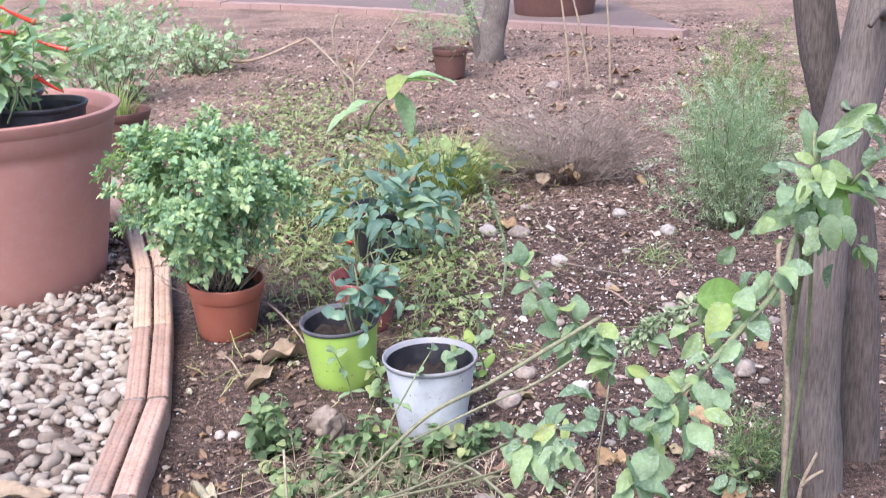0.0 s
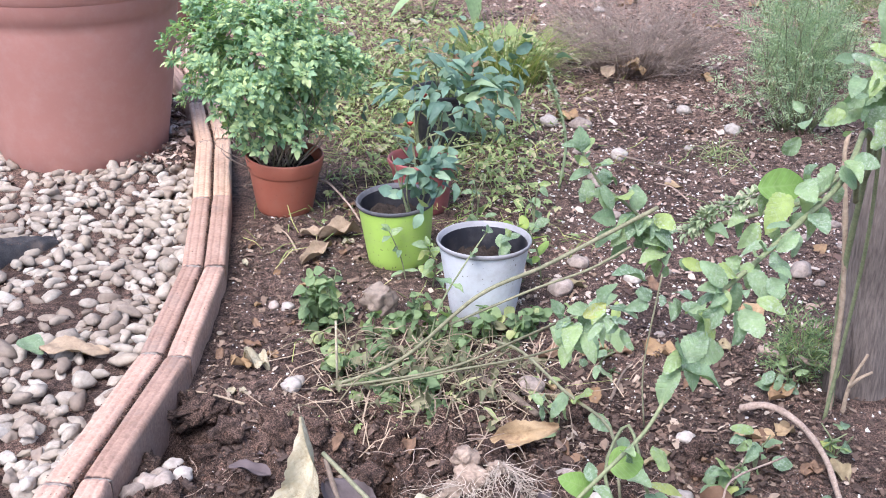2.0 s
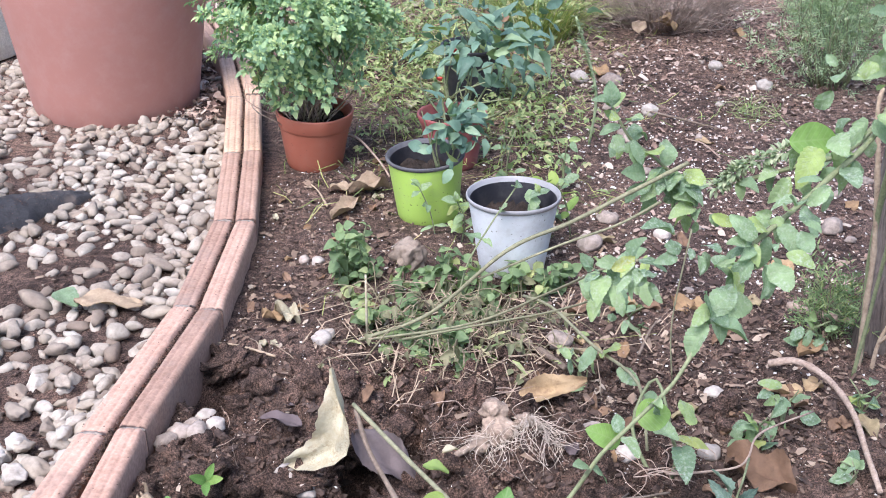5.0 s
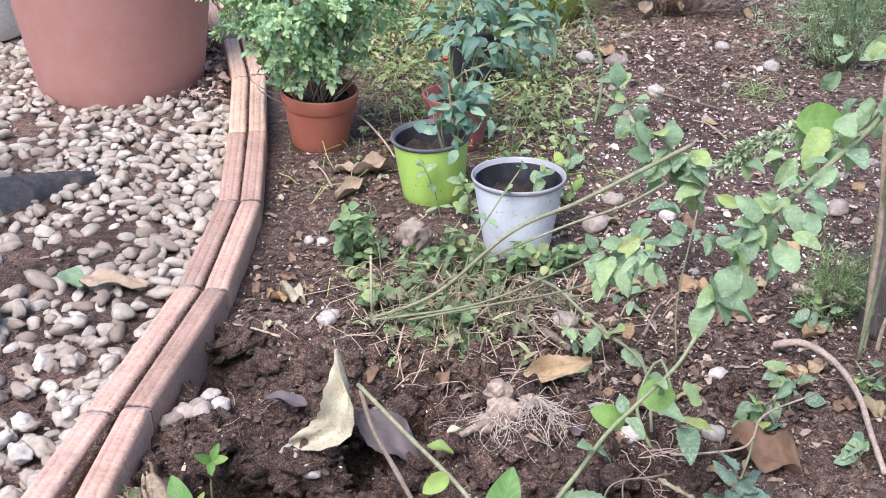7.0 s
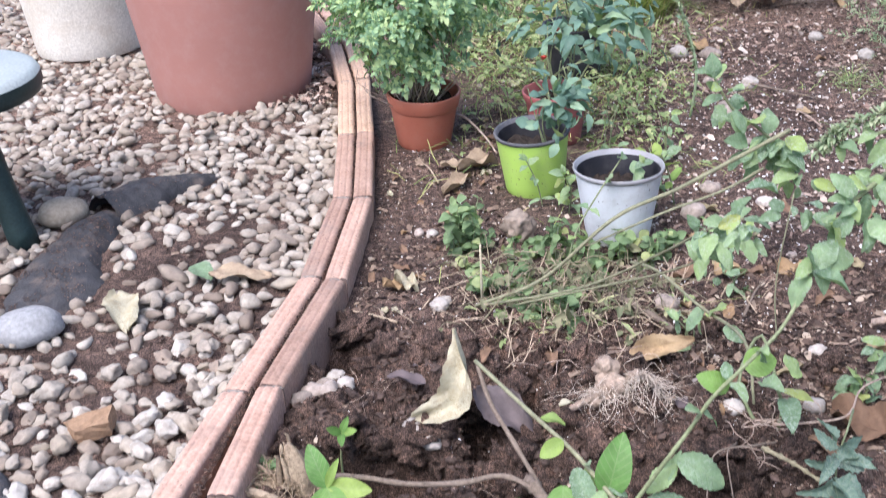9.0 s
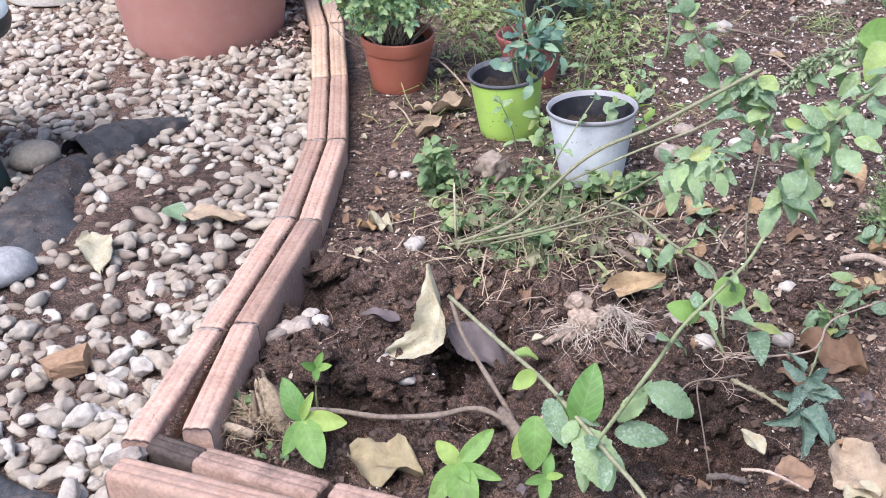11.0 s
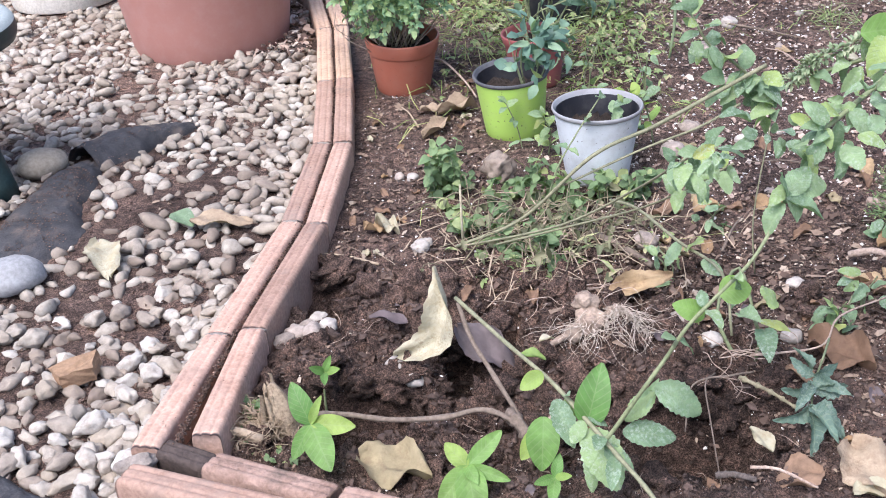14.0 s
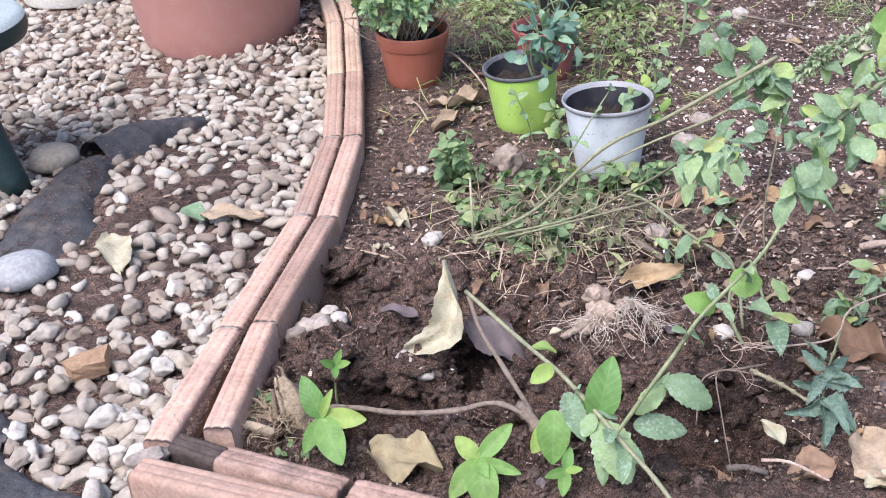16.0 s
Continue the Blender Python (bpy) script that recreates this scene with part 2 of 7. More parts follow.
STOOL_DARK = surface("dark_green_plastic", (0.012, 0.026, 0.026), (0.028, 0.05, 0.05), 20, 190, 0.45, 0.1, 0.001)
FABRIC = surface("weed_fabric", (0.026, 0.026, 0.030), (0.080, 0.078, 0.083), 40, 320, 0.75, 0.9, 0.003, stain=(0.150, 0.118, 0.100))
def bark(name, dark, light):
    """Grey bark with long upright furrows."""
    m, nt, b = material(name)
    g = nt.nodes.new("ShaderNodeNewGeometry")
    mp = nt.nodes.new("ShaderNodeMapping")
    mp.inputs["Scale"].default_value = (1, 1, 0.10)
    nt.links.new(g.outputs["Position"], mp.inputs["Vector"])
    n1 = add(nt, "ShaderNodeTexNoise", Scale=330.0, Detail=6.0, Roughness=0.6)
    nt.links.new(mp.outputs[0], n1.inputs["Vector"])
    c = ramp(nt, n1.outputs["Fac"], [(0.32, dark), (0.62, light)])
    c = mixed(nt, 0.5, c, ramp(nt, noise_out(nt, 14, 6, coords="World"), [(0.3, (0.55, 0.52, 0.5)), (0.7, (1.2, 1.2, 1.2))]), "MULTIPLY")
    nt.links.new(c, b.inputs["Base Color"])
    b.inputs["Roughness"].default_value = 0.9
    bump(nt, b, n1.outputs["Fac"], 0.7, 0.003)
    return m


BARK = bark("grey_bark", (0.095, 0.077, 0.067), (0.205, 0.172, 0.152))
DARK_BARK = bark("dark_bark", (0.062, 0.050, 0.043), (0.155, 0.125, 0.11))
DRY_STEM = surface("dry_stem", (0.26, 0.19, 0.13), (0.46, 0.37, 0.27), 40, 200, 0.85, 0.4, 0.002)
TWIG = surface("weathered_twig", (0.105, 0.080, 0.062), (0.255, 0.200, 0.160), 40, 200, 0.9, 0.5, 0.002)
GREY_TWIG = surface("grey_dry_twig", (0.22, 0.17, 0.14), (0.44, 0.36, 0.31), 40, 200, 0.9, 0.3, 0.002, vary="island")
ROOT = surface("root", (0.24, 0.165, 0.125), (0.48, 0.38, 0.31), 60, 240, 0.85, 0.4, 0.002)
BULB = surface("soiled_bulb", (0.22, 0.16, 0.125), (0.46, 0.365, 0.29), 35, 200, 0.9, 0.8, 0.003, stain=(0.11, 0.075, 0.058))
PALE_ROOT = surface("pale_root", (0.32, 0.25, 0.20), (0.68, 0.59, 0.50), 60, 240, 0.85, 0.4, 0.002)
STRAW = surface("straw_fibre", (0.15, 0.105, 0.07), (0.42, 0.33, 0.23), 60, 240, 0.85, 0.4, 0.002)
GREEN_STEM = surface("green_stem", (0.13, 0.16, 0.08), (0.27, 0.30, 0.165), 50, 220, 0.6, 0.2, 0.001)
CUT_STEM = surface("pale_green_stem", (0.15, 0.155, 0.09), (0.30, 0.29, 0.185), 50, 220, 0.65, 0.2, 0.001)
TANGLE_STEM = surface("withered_olive_stem", (0.13, 0.115, 0.07), (0.33, 0.29, 0.19), 60, 220, 0.8, 0.2, 0.001)
OLIVE_WILT = choice("wilted_olive_leaf", [(0, (0.12, 0.12, 0.07)), (0.5, (0.19, 0.21, 0.12)), (1, (0.30, 0.27, 0.17))], 0.75, 240, 0.4, through=0.2)
WILT_LEAF = choice("wilted_blue_green_leaf", [(0, (0.09, 0.145, 0.115)), (0.6, (0.145, 0.22, 0.17)), (1, (0.21, 0.29, 0.21))], 0.65, 260, 0.6, per="object", through=0.2, speck=(0.28, 0.33, 0.29), veins=True)
SAGE_LEAF = choice("sage_green_leaf", [(0, (0.16, 0.25, 0.145)), (0.3, (0.215, 0.32, 0.185)), (0.6, (0.27, 0.38, 0.205)), (0.86, (0.30, 0.41, 0.18)), (0.97, (0.34, 0.44, 0.14)), (1, (0.42, 0.45, 0.15))], 0.6, 260, 0.6, per="object", through=0.3, speck=(0.46, 0.52, 0.47), veins=True)
MINT_LEAF = choice("mint_leaf", [(0, (0.11, 0.16, 0.08)), (0.5, (0.19, 0.28, 0.135)), (0.8, (0.28, 0.37, 0.18)), (1, (0.36, 0.39, 0.17))], 0.55, 260, 0.3, through=0.3)
FRESH_LEAF = choice("fresh_green_leaf", [(0, (0.13, 0.26, 0.07)), (0.6, (0.20, 0.34, 0.09)), (1, (0.32, 0.41, 0.10))], 0.5, 240, 0.35, spec=0.3, per="object", through=0.32, veins=True)
DARK_LEAF = choice("dark_green_leaf", [(0, (0.105, 0.185, 0.145)), (0.6, (0.17, 0.28, 0.21)), (0.92, (0.24, 0.35, 0.23)), (1, (0.27, 0.34, 0.12))], 0.5, 240, 0.2, through=0.25)
HERB_LEAF = choice("lobed_herb_leaf", [(0, (0.15, 0.27, 0.165)), (0.35, (0.26, 0.40, 0.235)), (0.7, (0.38, 0.52, 0.27)), (1, (0.52, 0.62, 0.31))], 0.55, 240, 0.2, through=0.32)
FEATHER_LEAF = choice("feathery_leaf", [(0, (0.25, 0.35, 0.22)), (0.5, (0.38, 0.50, 0.31)), (1, (0.53, 0.61, 0.40))], 0.6, 240, 0.1, through=0.3)
BLADE = choice("grass_blade", [(0, (0.15, 0.21, 0.07)), (0.5, (0.27, 0.35, 0.11)), (0.8, (0.40, 0.42, 0.16)), (1, (0.50, 0.43, 0.24))], 0.6, 240, 0.1, through=0.28)
FUZZ = choice("grey_green_bract", [(0, (0.20, 0.27, 0.16)), (0.6, (0.30, 0.37, 0.22)), (1, (0.44, 0.47, 0.33))], 0.7, 240, 0.2, through=0.2)
WEED_LEAF = choice("weed_leaf", [(0, (0.17, 0.24, 0.10)), (0.5, (0.28, 0.36, 0.16)), (0.8, (0.40, 0.45, 0.21)), (1, (0.50, 0.45, 0.28))], 0.65, 240, 0.2, through=0.28)
DRY_LEAF = choice("dry_leaf", [(0, (0.26, 0.155, 0.085)), (0.5, (0.38, 0.255, 0.14)), (1, (0.46, 0.34, 0.20))], 0.75, 150, 0.8, per="object", through=0.12, dirt=(0.19, 0.12, 0.075))
BROWN_LEAF = choice("brown_dead_leaf", [(0, (0.20, 0.12, 0.075)), (1, (0.28, 0.18, 0.118))], 0.75, 150, 0.8, per="object", through=0.1, dirt=(0.12, 0.075, 0.05))
OLIVE_LEAF = choice("faded_olive_leaf", [(0, (0.30, 0.245, 0.145)), (1, (0.40, 0.335, 0.205))], 0.8, 150, 0.9, per="object", through=0.1, dirt=(0.20, 0.145, 0.09))
TAN_LEAF = choice("tan_dead_leaf", [(0, (0.38, 0.29, 0.20)), (1, (0.48, 0.38, 0.275))], 0.75, 150, 0.9, per="object", through=0.12, speck=(0.22, 0.15, 0.10), dirt=(0.24, 0.165, 0.11))
GREY_BROWN_LEAF = choice("grey_brown_dead_leaf", [(0, (0.29, 0.235, 0.19)), (1, (0.36, 0.295, 0.24))], 0.8, 150, 0.8, per="object", through=0.1, dirt=(0.15, 0.11, 0.085))
GREY_LEAF = choice("grey_withered_leaf", [(0, (0.115, 0.09, 0.092)), (1, (0.155, 0.125, 0.125))], 0.8, 150, 0.6, per="object")
PALE_LEAF = choice("pale_dried_leaf", [(0, (0.44, 0.405, 0.29)), (1, (0.54, 0.50, 0.375))], 0.75, 150, 0.8, per="object", through=0.15, speck=(0.26, 0.19, 0.12), dirt=(0.38, 0.31, 0.19))
LITTER = choice("leaf_litter", [(0, (0.05, 0.034, 0.027)), (0.4, (0.11, 0.073, 0.056)), (0.72, (0.19, 0.13, 0.098)), (0.92, (0.31, 0.23, 0.17)), (1, (0.46, 0.38, 0.30))], 0.85, 120, 0.5)
FAR_LITTER = choice("far_leaf_litter", [(0, (0.03, 0.021, 0.018)), (0.3, (0.13, 0.083, 0.066)), (0.55, (0.31, 0.21, 0.165)), (0.8, (0.42, 0.32, 0.26)), (1, (0.58, 0.50, 0.43))], 0.85, 120, 0.5)
DRY_LEAF_BITS = choice("dry_leaf_bits", [(0, (0.22, 0.15, 0.10)), (0.5, (0.40, 0.31, 0.24)), (1, (0.58, 0.50, 0.42))], 0.85, 150, 0.4)
PERLITE = choice("perlite", [(0, (0.62, 0.59, 0.55)), (1, (0.82, 0.80, 0.78))], 0.9, 200, 0.3)
CHILI = surface("red_chili", (0.55, 0.03, 0.015), (0.68, 0.06, 0.02), 30, 200, 0.25, 0.05, 0.001, spec=0.5)
PETAL = surface("red_petal", (0.50, 0.05, 0.04), (0.62, 0.10, 0.07), 30, 200, 0.5, 0.1, 0.001)
KERB = surface("dusty_pink_kerb", (0.30, 0.195, 0.165), (0.39, 0.27, 0.235), 6, 90, 0.9, 0.4, 0.003)
PAVING = surface("far_paving", (0.14, 0.10, 0.087), (0.205, 0.155, 0.138), 3, 60, 0.9, 0.3, 0.003)


# ---- geometry helpers ----
class Geo:
    """Gathers vertices and faces for one mesh."""

    def __init__(self):
        self.v, self.f, self.n = [], [], 0

    def put(self, verts, faces):
        k = self.n
        self.v.extend(tuple(p) for p in verts)
        self.f.extend(tuple(i + k for i in q) for q in faces)
        self.n += len(verts)
        return self

    def mesh(self, name, mat, smooth=True):
        me = bpy.data.meshes.new(name)
        me.from_pydata(self.v, [], self.f)
        me.materials.append(mat)
        if smooth:
            me.polygons.foreach_set("use_smooth", [True] * len(me.polygons))
        me.update()
        return me


def part(name, geo, mat, parent=None, label="", smooth=True):
    ob = new(name, geo.mesh(name, mat, smooth) if isinstance(geo, Geo) else geo)
    if parent:
        ob.parent = parent
    if label:
        ob["label"] = label
    return ob


def thing(name, m, label, category, group="", kind=""):
    e = new(name)
    e.empty_display_size = 0.05
    e.matrix_world = m
    return tagged(e, label, category, group, kind)


def fbm(x, y, z=0.0, oct=4):
    s, a = 0.0, 1.0
    for _ in range(oct):
        s += a * noise.noise(Vector((x, y, z)))
        x, y, z, a = x * 2.03, y * 2.03, z * 2.03 + 7.1, a * 0.5
    return s


def lathe(profile, segs=56, wobble=0.0, seed=0.0):
    """Revolves (radius, height) pairs about z."""
    g = Geo()
    vs, fs = [], []
    for i, (r, z) in enumerate(profile):
        for k in range(segs):
            a = 2 * math.pi * k / segs
            rr = r * (1 + wobble * noise.noise(Vector((math.cos(a) * 1.3, math.sin(a) * 1.3, seed + z * 3))))
            vs.append((rr * math.cos(a), rr * math.sin(a), z))
    for i in range(len(profile) - 1):
        for k in range(segs):
            a, b = i * segs + k, i * segs + (k + 1) % segs
            fs.append((a, b, b + segs, a + segs))
    return g.put(vs, fs)


def disc(radius, z, rough=0.004, rings=8, segs=36, seed=0.0):
    """A lumpy soil surface."""
    vs, fs = [(0, 0, z)], []
    for i in range(1, rings + 1):
        for k in range(segs):
            a, r = 2 * math.pi * k / segs, radius * i / rings
            x, y = r * math.cos(a), r * math.sin(a)
            vs.append((x, y, z + rough * 2 * fbm(x * 40 + seed, y * 40, seed)))
    for k in range(segs):
        fs.append((0, 1 + k, 1 + (k + 1) % segs))
    for i in range(rings - 1):
        for k in range(segs):
            a, b = 1 + i * segs + k, 1 + i * segs + (k + 1) % segs
            fs.append((a, a + segs, b + segs, b))
    return Geo().put(vs, fs)


def spline(points, n):
    """Points on a smooth curve through the given ones."""
    p = [Vector(q) for q in points]
    p = [2 * p[0] - p[1]] + p + [2 * p[-1] - p[-2]]
    out = []
    segs = len(p) - 3
    for i in range(n + 1):
        u = i / n * segs
        k = min(int(u), segs - 1)
        t = u - k
        a, b, c, d = p[k:k + 4]
        out.append(0.5 * ((2 * b) + (c - a) * t + (2 * a - 5 * b + 4 * c - d) * t * t + (3 * b - a - 3 * c + d) * t ** 3))
    return out


def tube(geo, points, r0, r1, segs=7, rough=0.0, smooth=0, knots=0.0):
    """A tapered stem along the points."""
    pts = spline(points, smooth) if smooth else [Vector(q) for q in points]
    n = len(pts)
    vs, fs = [], []
    up = Vector((0.3, 0.2, 1)).normalized()
    for i, p in enumerate(pts):
        d = (pts[min(i + 1, n - 1)] - pts[max(i - 1, 0)]).normalized()
        s = d.cross(up)
        if s.length < 0.05:
            s = d.cross(Vector((1, 0, 0)))
        s.normalize()
        w = s.cross(d)
        r = r0 + (r1 - r0) * i / (n - 1)
        if knots and i % 5 == 2:
            r *= 1 + knots
        for k in range(segs):
            a = 2 * math.pi * k / segs
            rr = r * (1 + rough * noise.noise(Vector((math.cos(a) * 1.5 + p.x * 9, math.sin(a) * 1.5 + p.y * 9, p.z * 9))))
            vs.append(p + (s * math.cos(a) + w * math.sin(a)) * rr)
    for i in range(n - 1):
        for k in range(segs):
            a, b = i * segs + k, i * segs + (k + 1) % segs
            fs.append((a, b, b + segs, a + segs))
    fs.append(tuple(range(segs))[::-1])
    fs.append(tuple((n - 1) * segs + k for k in range(segs)))
    geo.put(vs, fs)


def leaf_shape(L, W, n=6, fold=0.25, droop=0.3, wave=0.0, serr=0.0, belly=0.8, seed=0.0, half=2, full=0.75):
    """A leaf along +x with its face to +z: vertices and faces."""
    vs, fs = [], []
    cols = [k / half for k in range(-half, half + 1)]
    m = len(cols)
    for i in range(n + 1):
        u = i / n
        w = W / 2 * max(0.03, math.sin(math.pi * min(1, 0.02 + 0.97 * u ** belly))) ** full
        if serr and 0 < i < n:
            w *= 1 + serr * (1 if i % 2 else -1) + 0.12 * noise.noise(Vector((u * 5, seed * 3.1, 0.7)))
        for c in cols:
            z = fold * abs(c) * w - droop * L * u * u + wave * W * math.sin(u * 9 + c * 4 + seed) * abs(c)
            vs.append((L * (u - 0.25 * droop * u * u), c * w, z))
    for i in range(n):
        for k in range(m - 1):
            a = i * m + k
            fs.append((a, a + m, a + m + 1, a + 1))
    return vs, fs


def small_leaf(L, W, fold=0.2, droop=0.25):
    """A cheap leaf of eight triangles."""
    vs = [(0, 0, 0), (L * 0.35, W * 0.5, fold * W - droop * L * 0.12), (L * 0.38, 0, -droop * L * 0.12), (L * 0.35, -W * 0.5, fold * W - droop * L * 0.12),
          (L * 0.72, W * 0.36, fold * W - droop * L * 0.5), (L * 0.75, 0, -droop * L * 0.5), (L * 0.72, -W * 0.36, fold * W - droop * L * 0.5), (L, 0, -droop * L)]
    return vs, [(0, 2, 1), (0, 3, 2), (1, 2, 5, 4), (2, 3, 6, 5), (4, 5, 7), (5, 6, 7)]


def frame_to(p, d, up=(0, 0, 1), roll=0.0, scale=1.0):
    """A matrix that takes +x to d and +z near up, at p."""
    x = Vector(d).normalized()
    y = Vector(up).cross(x)
    if y.length < 1e-3:
        y = Vector((0, 1, 0))
    y.normalize()
    z = x.cross(y)
    m = Matrix((x, y, z)).transposed().to_4x4()
    return Matrix.Translation(p) @ m @ Matrix.Rotation(roll, 4, "X") @ Matrix.Scale(scale, 4)


def put_at(geo, shape, m):
    geo.put([m @ Vector(v) for v in shape[0]], shape[1])


def rnd(a, b):
    return random.uniform(a, b)


def lump_mesh(name, mat, seed, sx=1.0, sy=0.8, sz=0.6, sub=2, rough=0.25, smooth=True):
    """A unit stone."""
    bm = bmesh.new()
    bmesh.ops.create_icosphere(bm, subdivisions=sub, radius=1)
    for v in bm.verts:
        k = 1 + rough * noise.noise(v.co * 1.1 + Vector((seed * 3.7, seed, 0))) + rough * 0.55 * noise.noise(v.co * 2.4 + Vector((seed, 0, seed)))
        v.co = Vector((v.co.x * sx, v.co.y * sy, v.co.z * sz)) * k
    me = bpy.data.meshes.new(name)
    bm.to_mesh(me)
    bm.free()
    me.materials.append(mat)
    me.polygons.foreach_set("use_smooth", [smooth] * len(me.polygons))
    return me


def worn_stone(name, mat, seed, sx=1.3, sy=0.85, sz=0.7, flats=7, rough=0.22, sub=2):
    """A stone with worn flats: a ball cut by a few planes, then roughened."""
    pick = random.Random(seed)
    cuts = [(Vector((pick.gauss(0, 1), pick.gauss(0, 1), pick.gauss(0, 1))).normalized(), pick.uniform(0.55, 0.85)) for _ in range(flats)]
    bm = bmesh.new()
    bmesh.ops.create_icosphere(bm, subdivisions=sub, radius=1)
    for v in bm.verts:
        p = v.co.copy()
        for n, d in cuts:
            over = p.dot(n) - d
            if over > 0:
                p -= n * over * 0.85
        p *= 1 + rough * noise.noise(p * 1.6 + Vector((seed * 2.3, seed, 0))) + rough * 0.5 * noise.noise(p * 4.2 + Vector((seed, 0, seed)))
        v.co = Vector((p.x * sx, p.y * sy, p.z * sz))
    me = bpy.data.meshes.new(name)
    bm.to_mesh(me)
    bm.free()
    me.materials.append(mat)
    me.polygons.foreach_set("use_smooth", [True] * len(me.polygons))
    return me


# ---- the ground: one sheet, dug over near the brick corner ----
EDGE = [(-0.52, 0.55), (-0.475, 0.90), (-0.445, 1.00), (-0.425, 1.285), (-0.380, 1.612), (-0.374, 1.953), (-0.417, 2.316), (-0.472, 2.712), (-0.550, 3.062), (-0.68, 3.44), (-0.86, 3.86), (-1.10, 4.30), (-1.45, 4.75)]


def edge_x(y):
    """The x of the brick edging's middle at y."""
    if y <= EDGE[0][1]:
        return EDGE[0][0]
    for (x0, y0), (x1, y1) in zip(EDGE, EDGE[1:]):
        if y <= y1:
            return x0 + (x1 - x0) * (y - y0) / (y1 - y0)
    return EDGE[-1][0] - (y - EDGE[-1][1]) * 0.8


def bowl(x, y, cx, cy, rx, ry):
    d = ((x - cx) / rx) ** 2 + ((y - cy) / ry) ** 2
    return math.exp(-d * d * 1.2)


def pit(x, y, cx, cy, rx, ry):
    """A hole with steep walls."""
    d = ((x - cx) / rx) ** 2 + ((y - cy) / ry) ** 2
    return math.exp(-d ** 4)


FLAT = [(0.131, 1.848, 0.09), (-0.018, 2.088, 0.09), (-0.268, 2.372, 0.09), (0.032, 2.365, 0.09), (0.09, 2.80, 0.1)]


def ground_z(x, y):
    near = max(0.0, 1 - max(0, y - 3) / 5)
    if x < edge_x(y):
        return -0.004 + (0.007 * fbm(x * 9, y * 9) + 0.003 * fbm(x * 40, y * 40, 1, 2)) * near
    z = 0.008 * fbm(x * 5, y * 5, 2) + 0.006 * fbm(x * 22, y * 22, 5, 3) + (0.004 * fbm(x * 80, y * 80, 3, 3) if y < 1.7 else 0)
    dug = bowl(x, y, -0.02, 1.22, 0.42, 0.34)
    if dug > 0.01:
        wx, wy = x + 0.02 * noise.noise(Vector((x * 14, y * 14, 1))), y + 0.02 * noise.noise(Vector((x * 14, y * 14, 8)))
        cell = noise.voronoi(Vector((wx * 24, wy * 24, 0.5)))[0]
        small = noise.voronoi(Vector((wx * 62, wy * 62, 2.5)))[0]
        clods = 0.030 * min(1, 1.6 * (cell[1] - cell[0])) + 0.010 * min(1, 1.5 * (small[1] - small[0]))
        z += dug * (clods - 0.022 + 0.026 * fbm(x * 9, y * 9, 9, 3) + 0.014 * fbm(x * 42, y * 42, 3, 4))
    wob = 0.012 * noise.noise(Vector((x * 25, y * 25, 6)))
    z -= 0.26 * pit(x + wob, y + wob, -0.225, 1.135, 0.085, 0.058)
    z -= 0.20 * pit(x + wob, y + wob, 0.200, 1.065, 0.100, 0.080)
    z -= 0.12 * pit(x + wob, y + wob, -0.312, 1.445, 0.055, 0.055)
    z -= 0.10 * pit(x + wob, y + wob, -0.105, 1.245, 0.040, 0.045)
    z -= 0.07 * pit(x + wob, y + wob, -0.035, 1.33, 0.022, 0.080)
    z -= 0.030 * bowl(x, y, -0.10, 1.17, 0.03, 0.05)
    z += 0.030 * bowl(x, y, -0.20, 1.40, 0.10, 0.06) + 0.030 * bowl(x, y, 0.15, 1.25, 0.17, 0.07) + 0.025 * bowl(x, y, -0.31, 1.24, 0.06, 0.07)
    for cx, cy, r in FLAT:
        z *= 1 - bowl(x, y, cx, cy, r, r)
    return z * near


def steps(marks):
    out = [marks[0][0]]
    for (a, s), (b, _) in zip(marks, marks[1:]):
        n = max(1, round((b - a) / s))
        out += [a + (b - a) * (i + 1) / n for i in range(n)]
    return out


xs = steps([(-70, 20), (-10, 2), (-4, 0.25), (-1.6, 0.03), (-0.55, 0.006), (0.45, 0.018), (0.75, 0.02), (1.5, 0.06), (4, 0.5), (10, 5), (70, 1)])
ys = steps([(-30, 5), (-1, 0.3), (0.6, 0.05), (0.88, 0.006), (1.50, 0.015), (1.75, 0.02), (3.4, 0.05), (6, 0.2), (10, 2), (20, 10), (120, 1)])
g = Geo()
g.put([(x, y, ground_z(x, y)) for y in ys for x in xs], [(j * len(xs) + i, j * len(xs) + i + 1, (j + 1) * len(xs) + i + 1, (j + 1) * len(xs) + i) for j in range(len(ys) - 1) for i in range(len(xs) - 1)])
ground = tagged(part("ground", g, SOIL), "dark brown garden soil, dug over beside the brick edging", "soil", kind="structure")


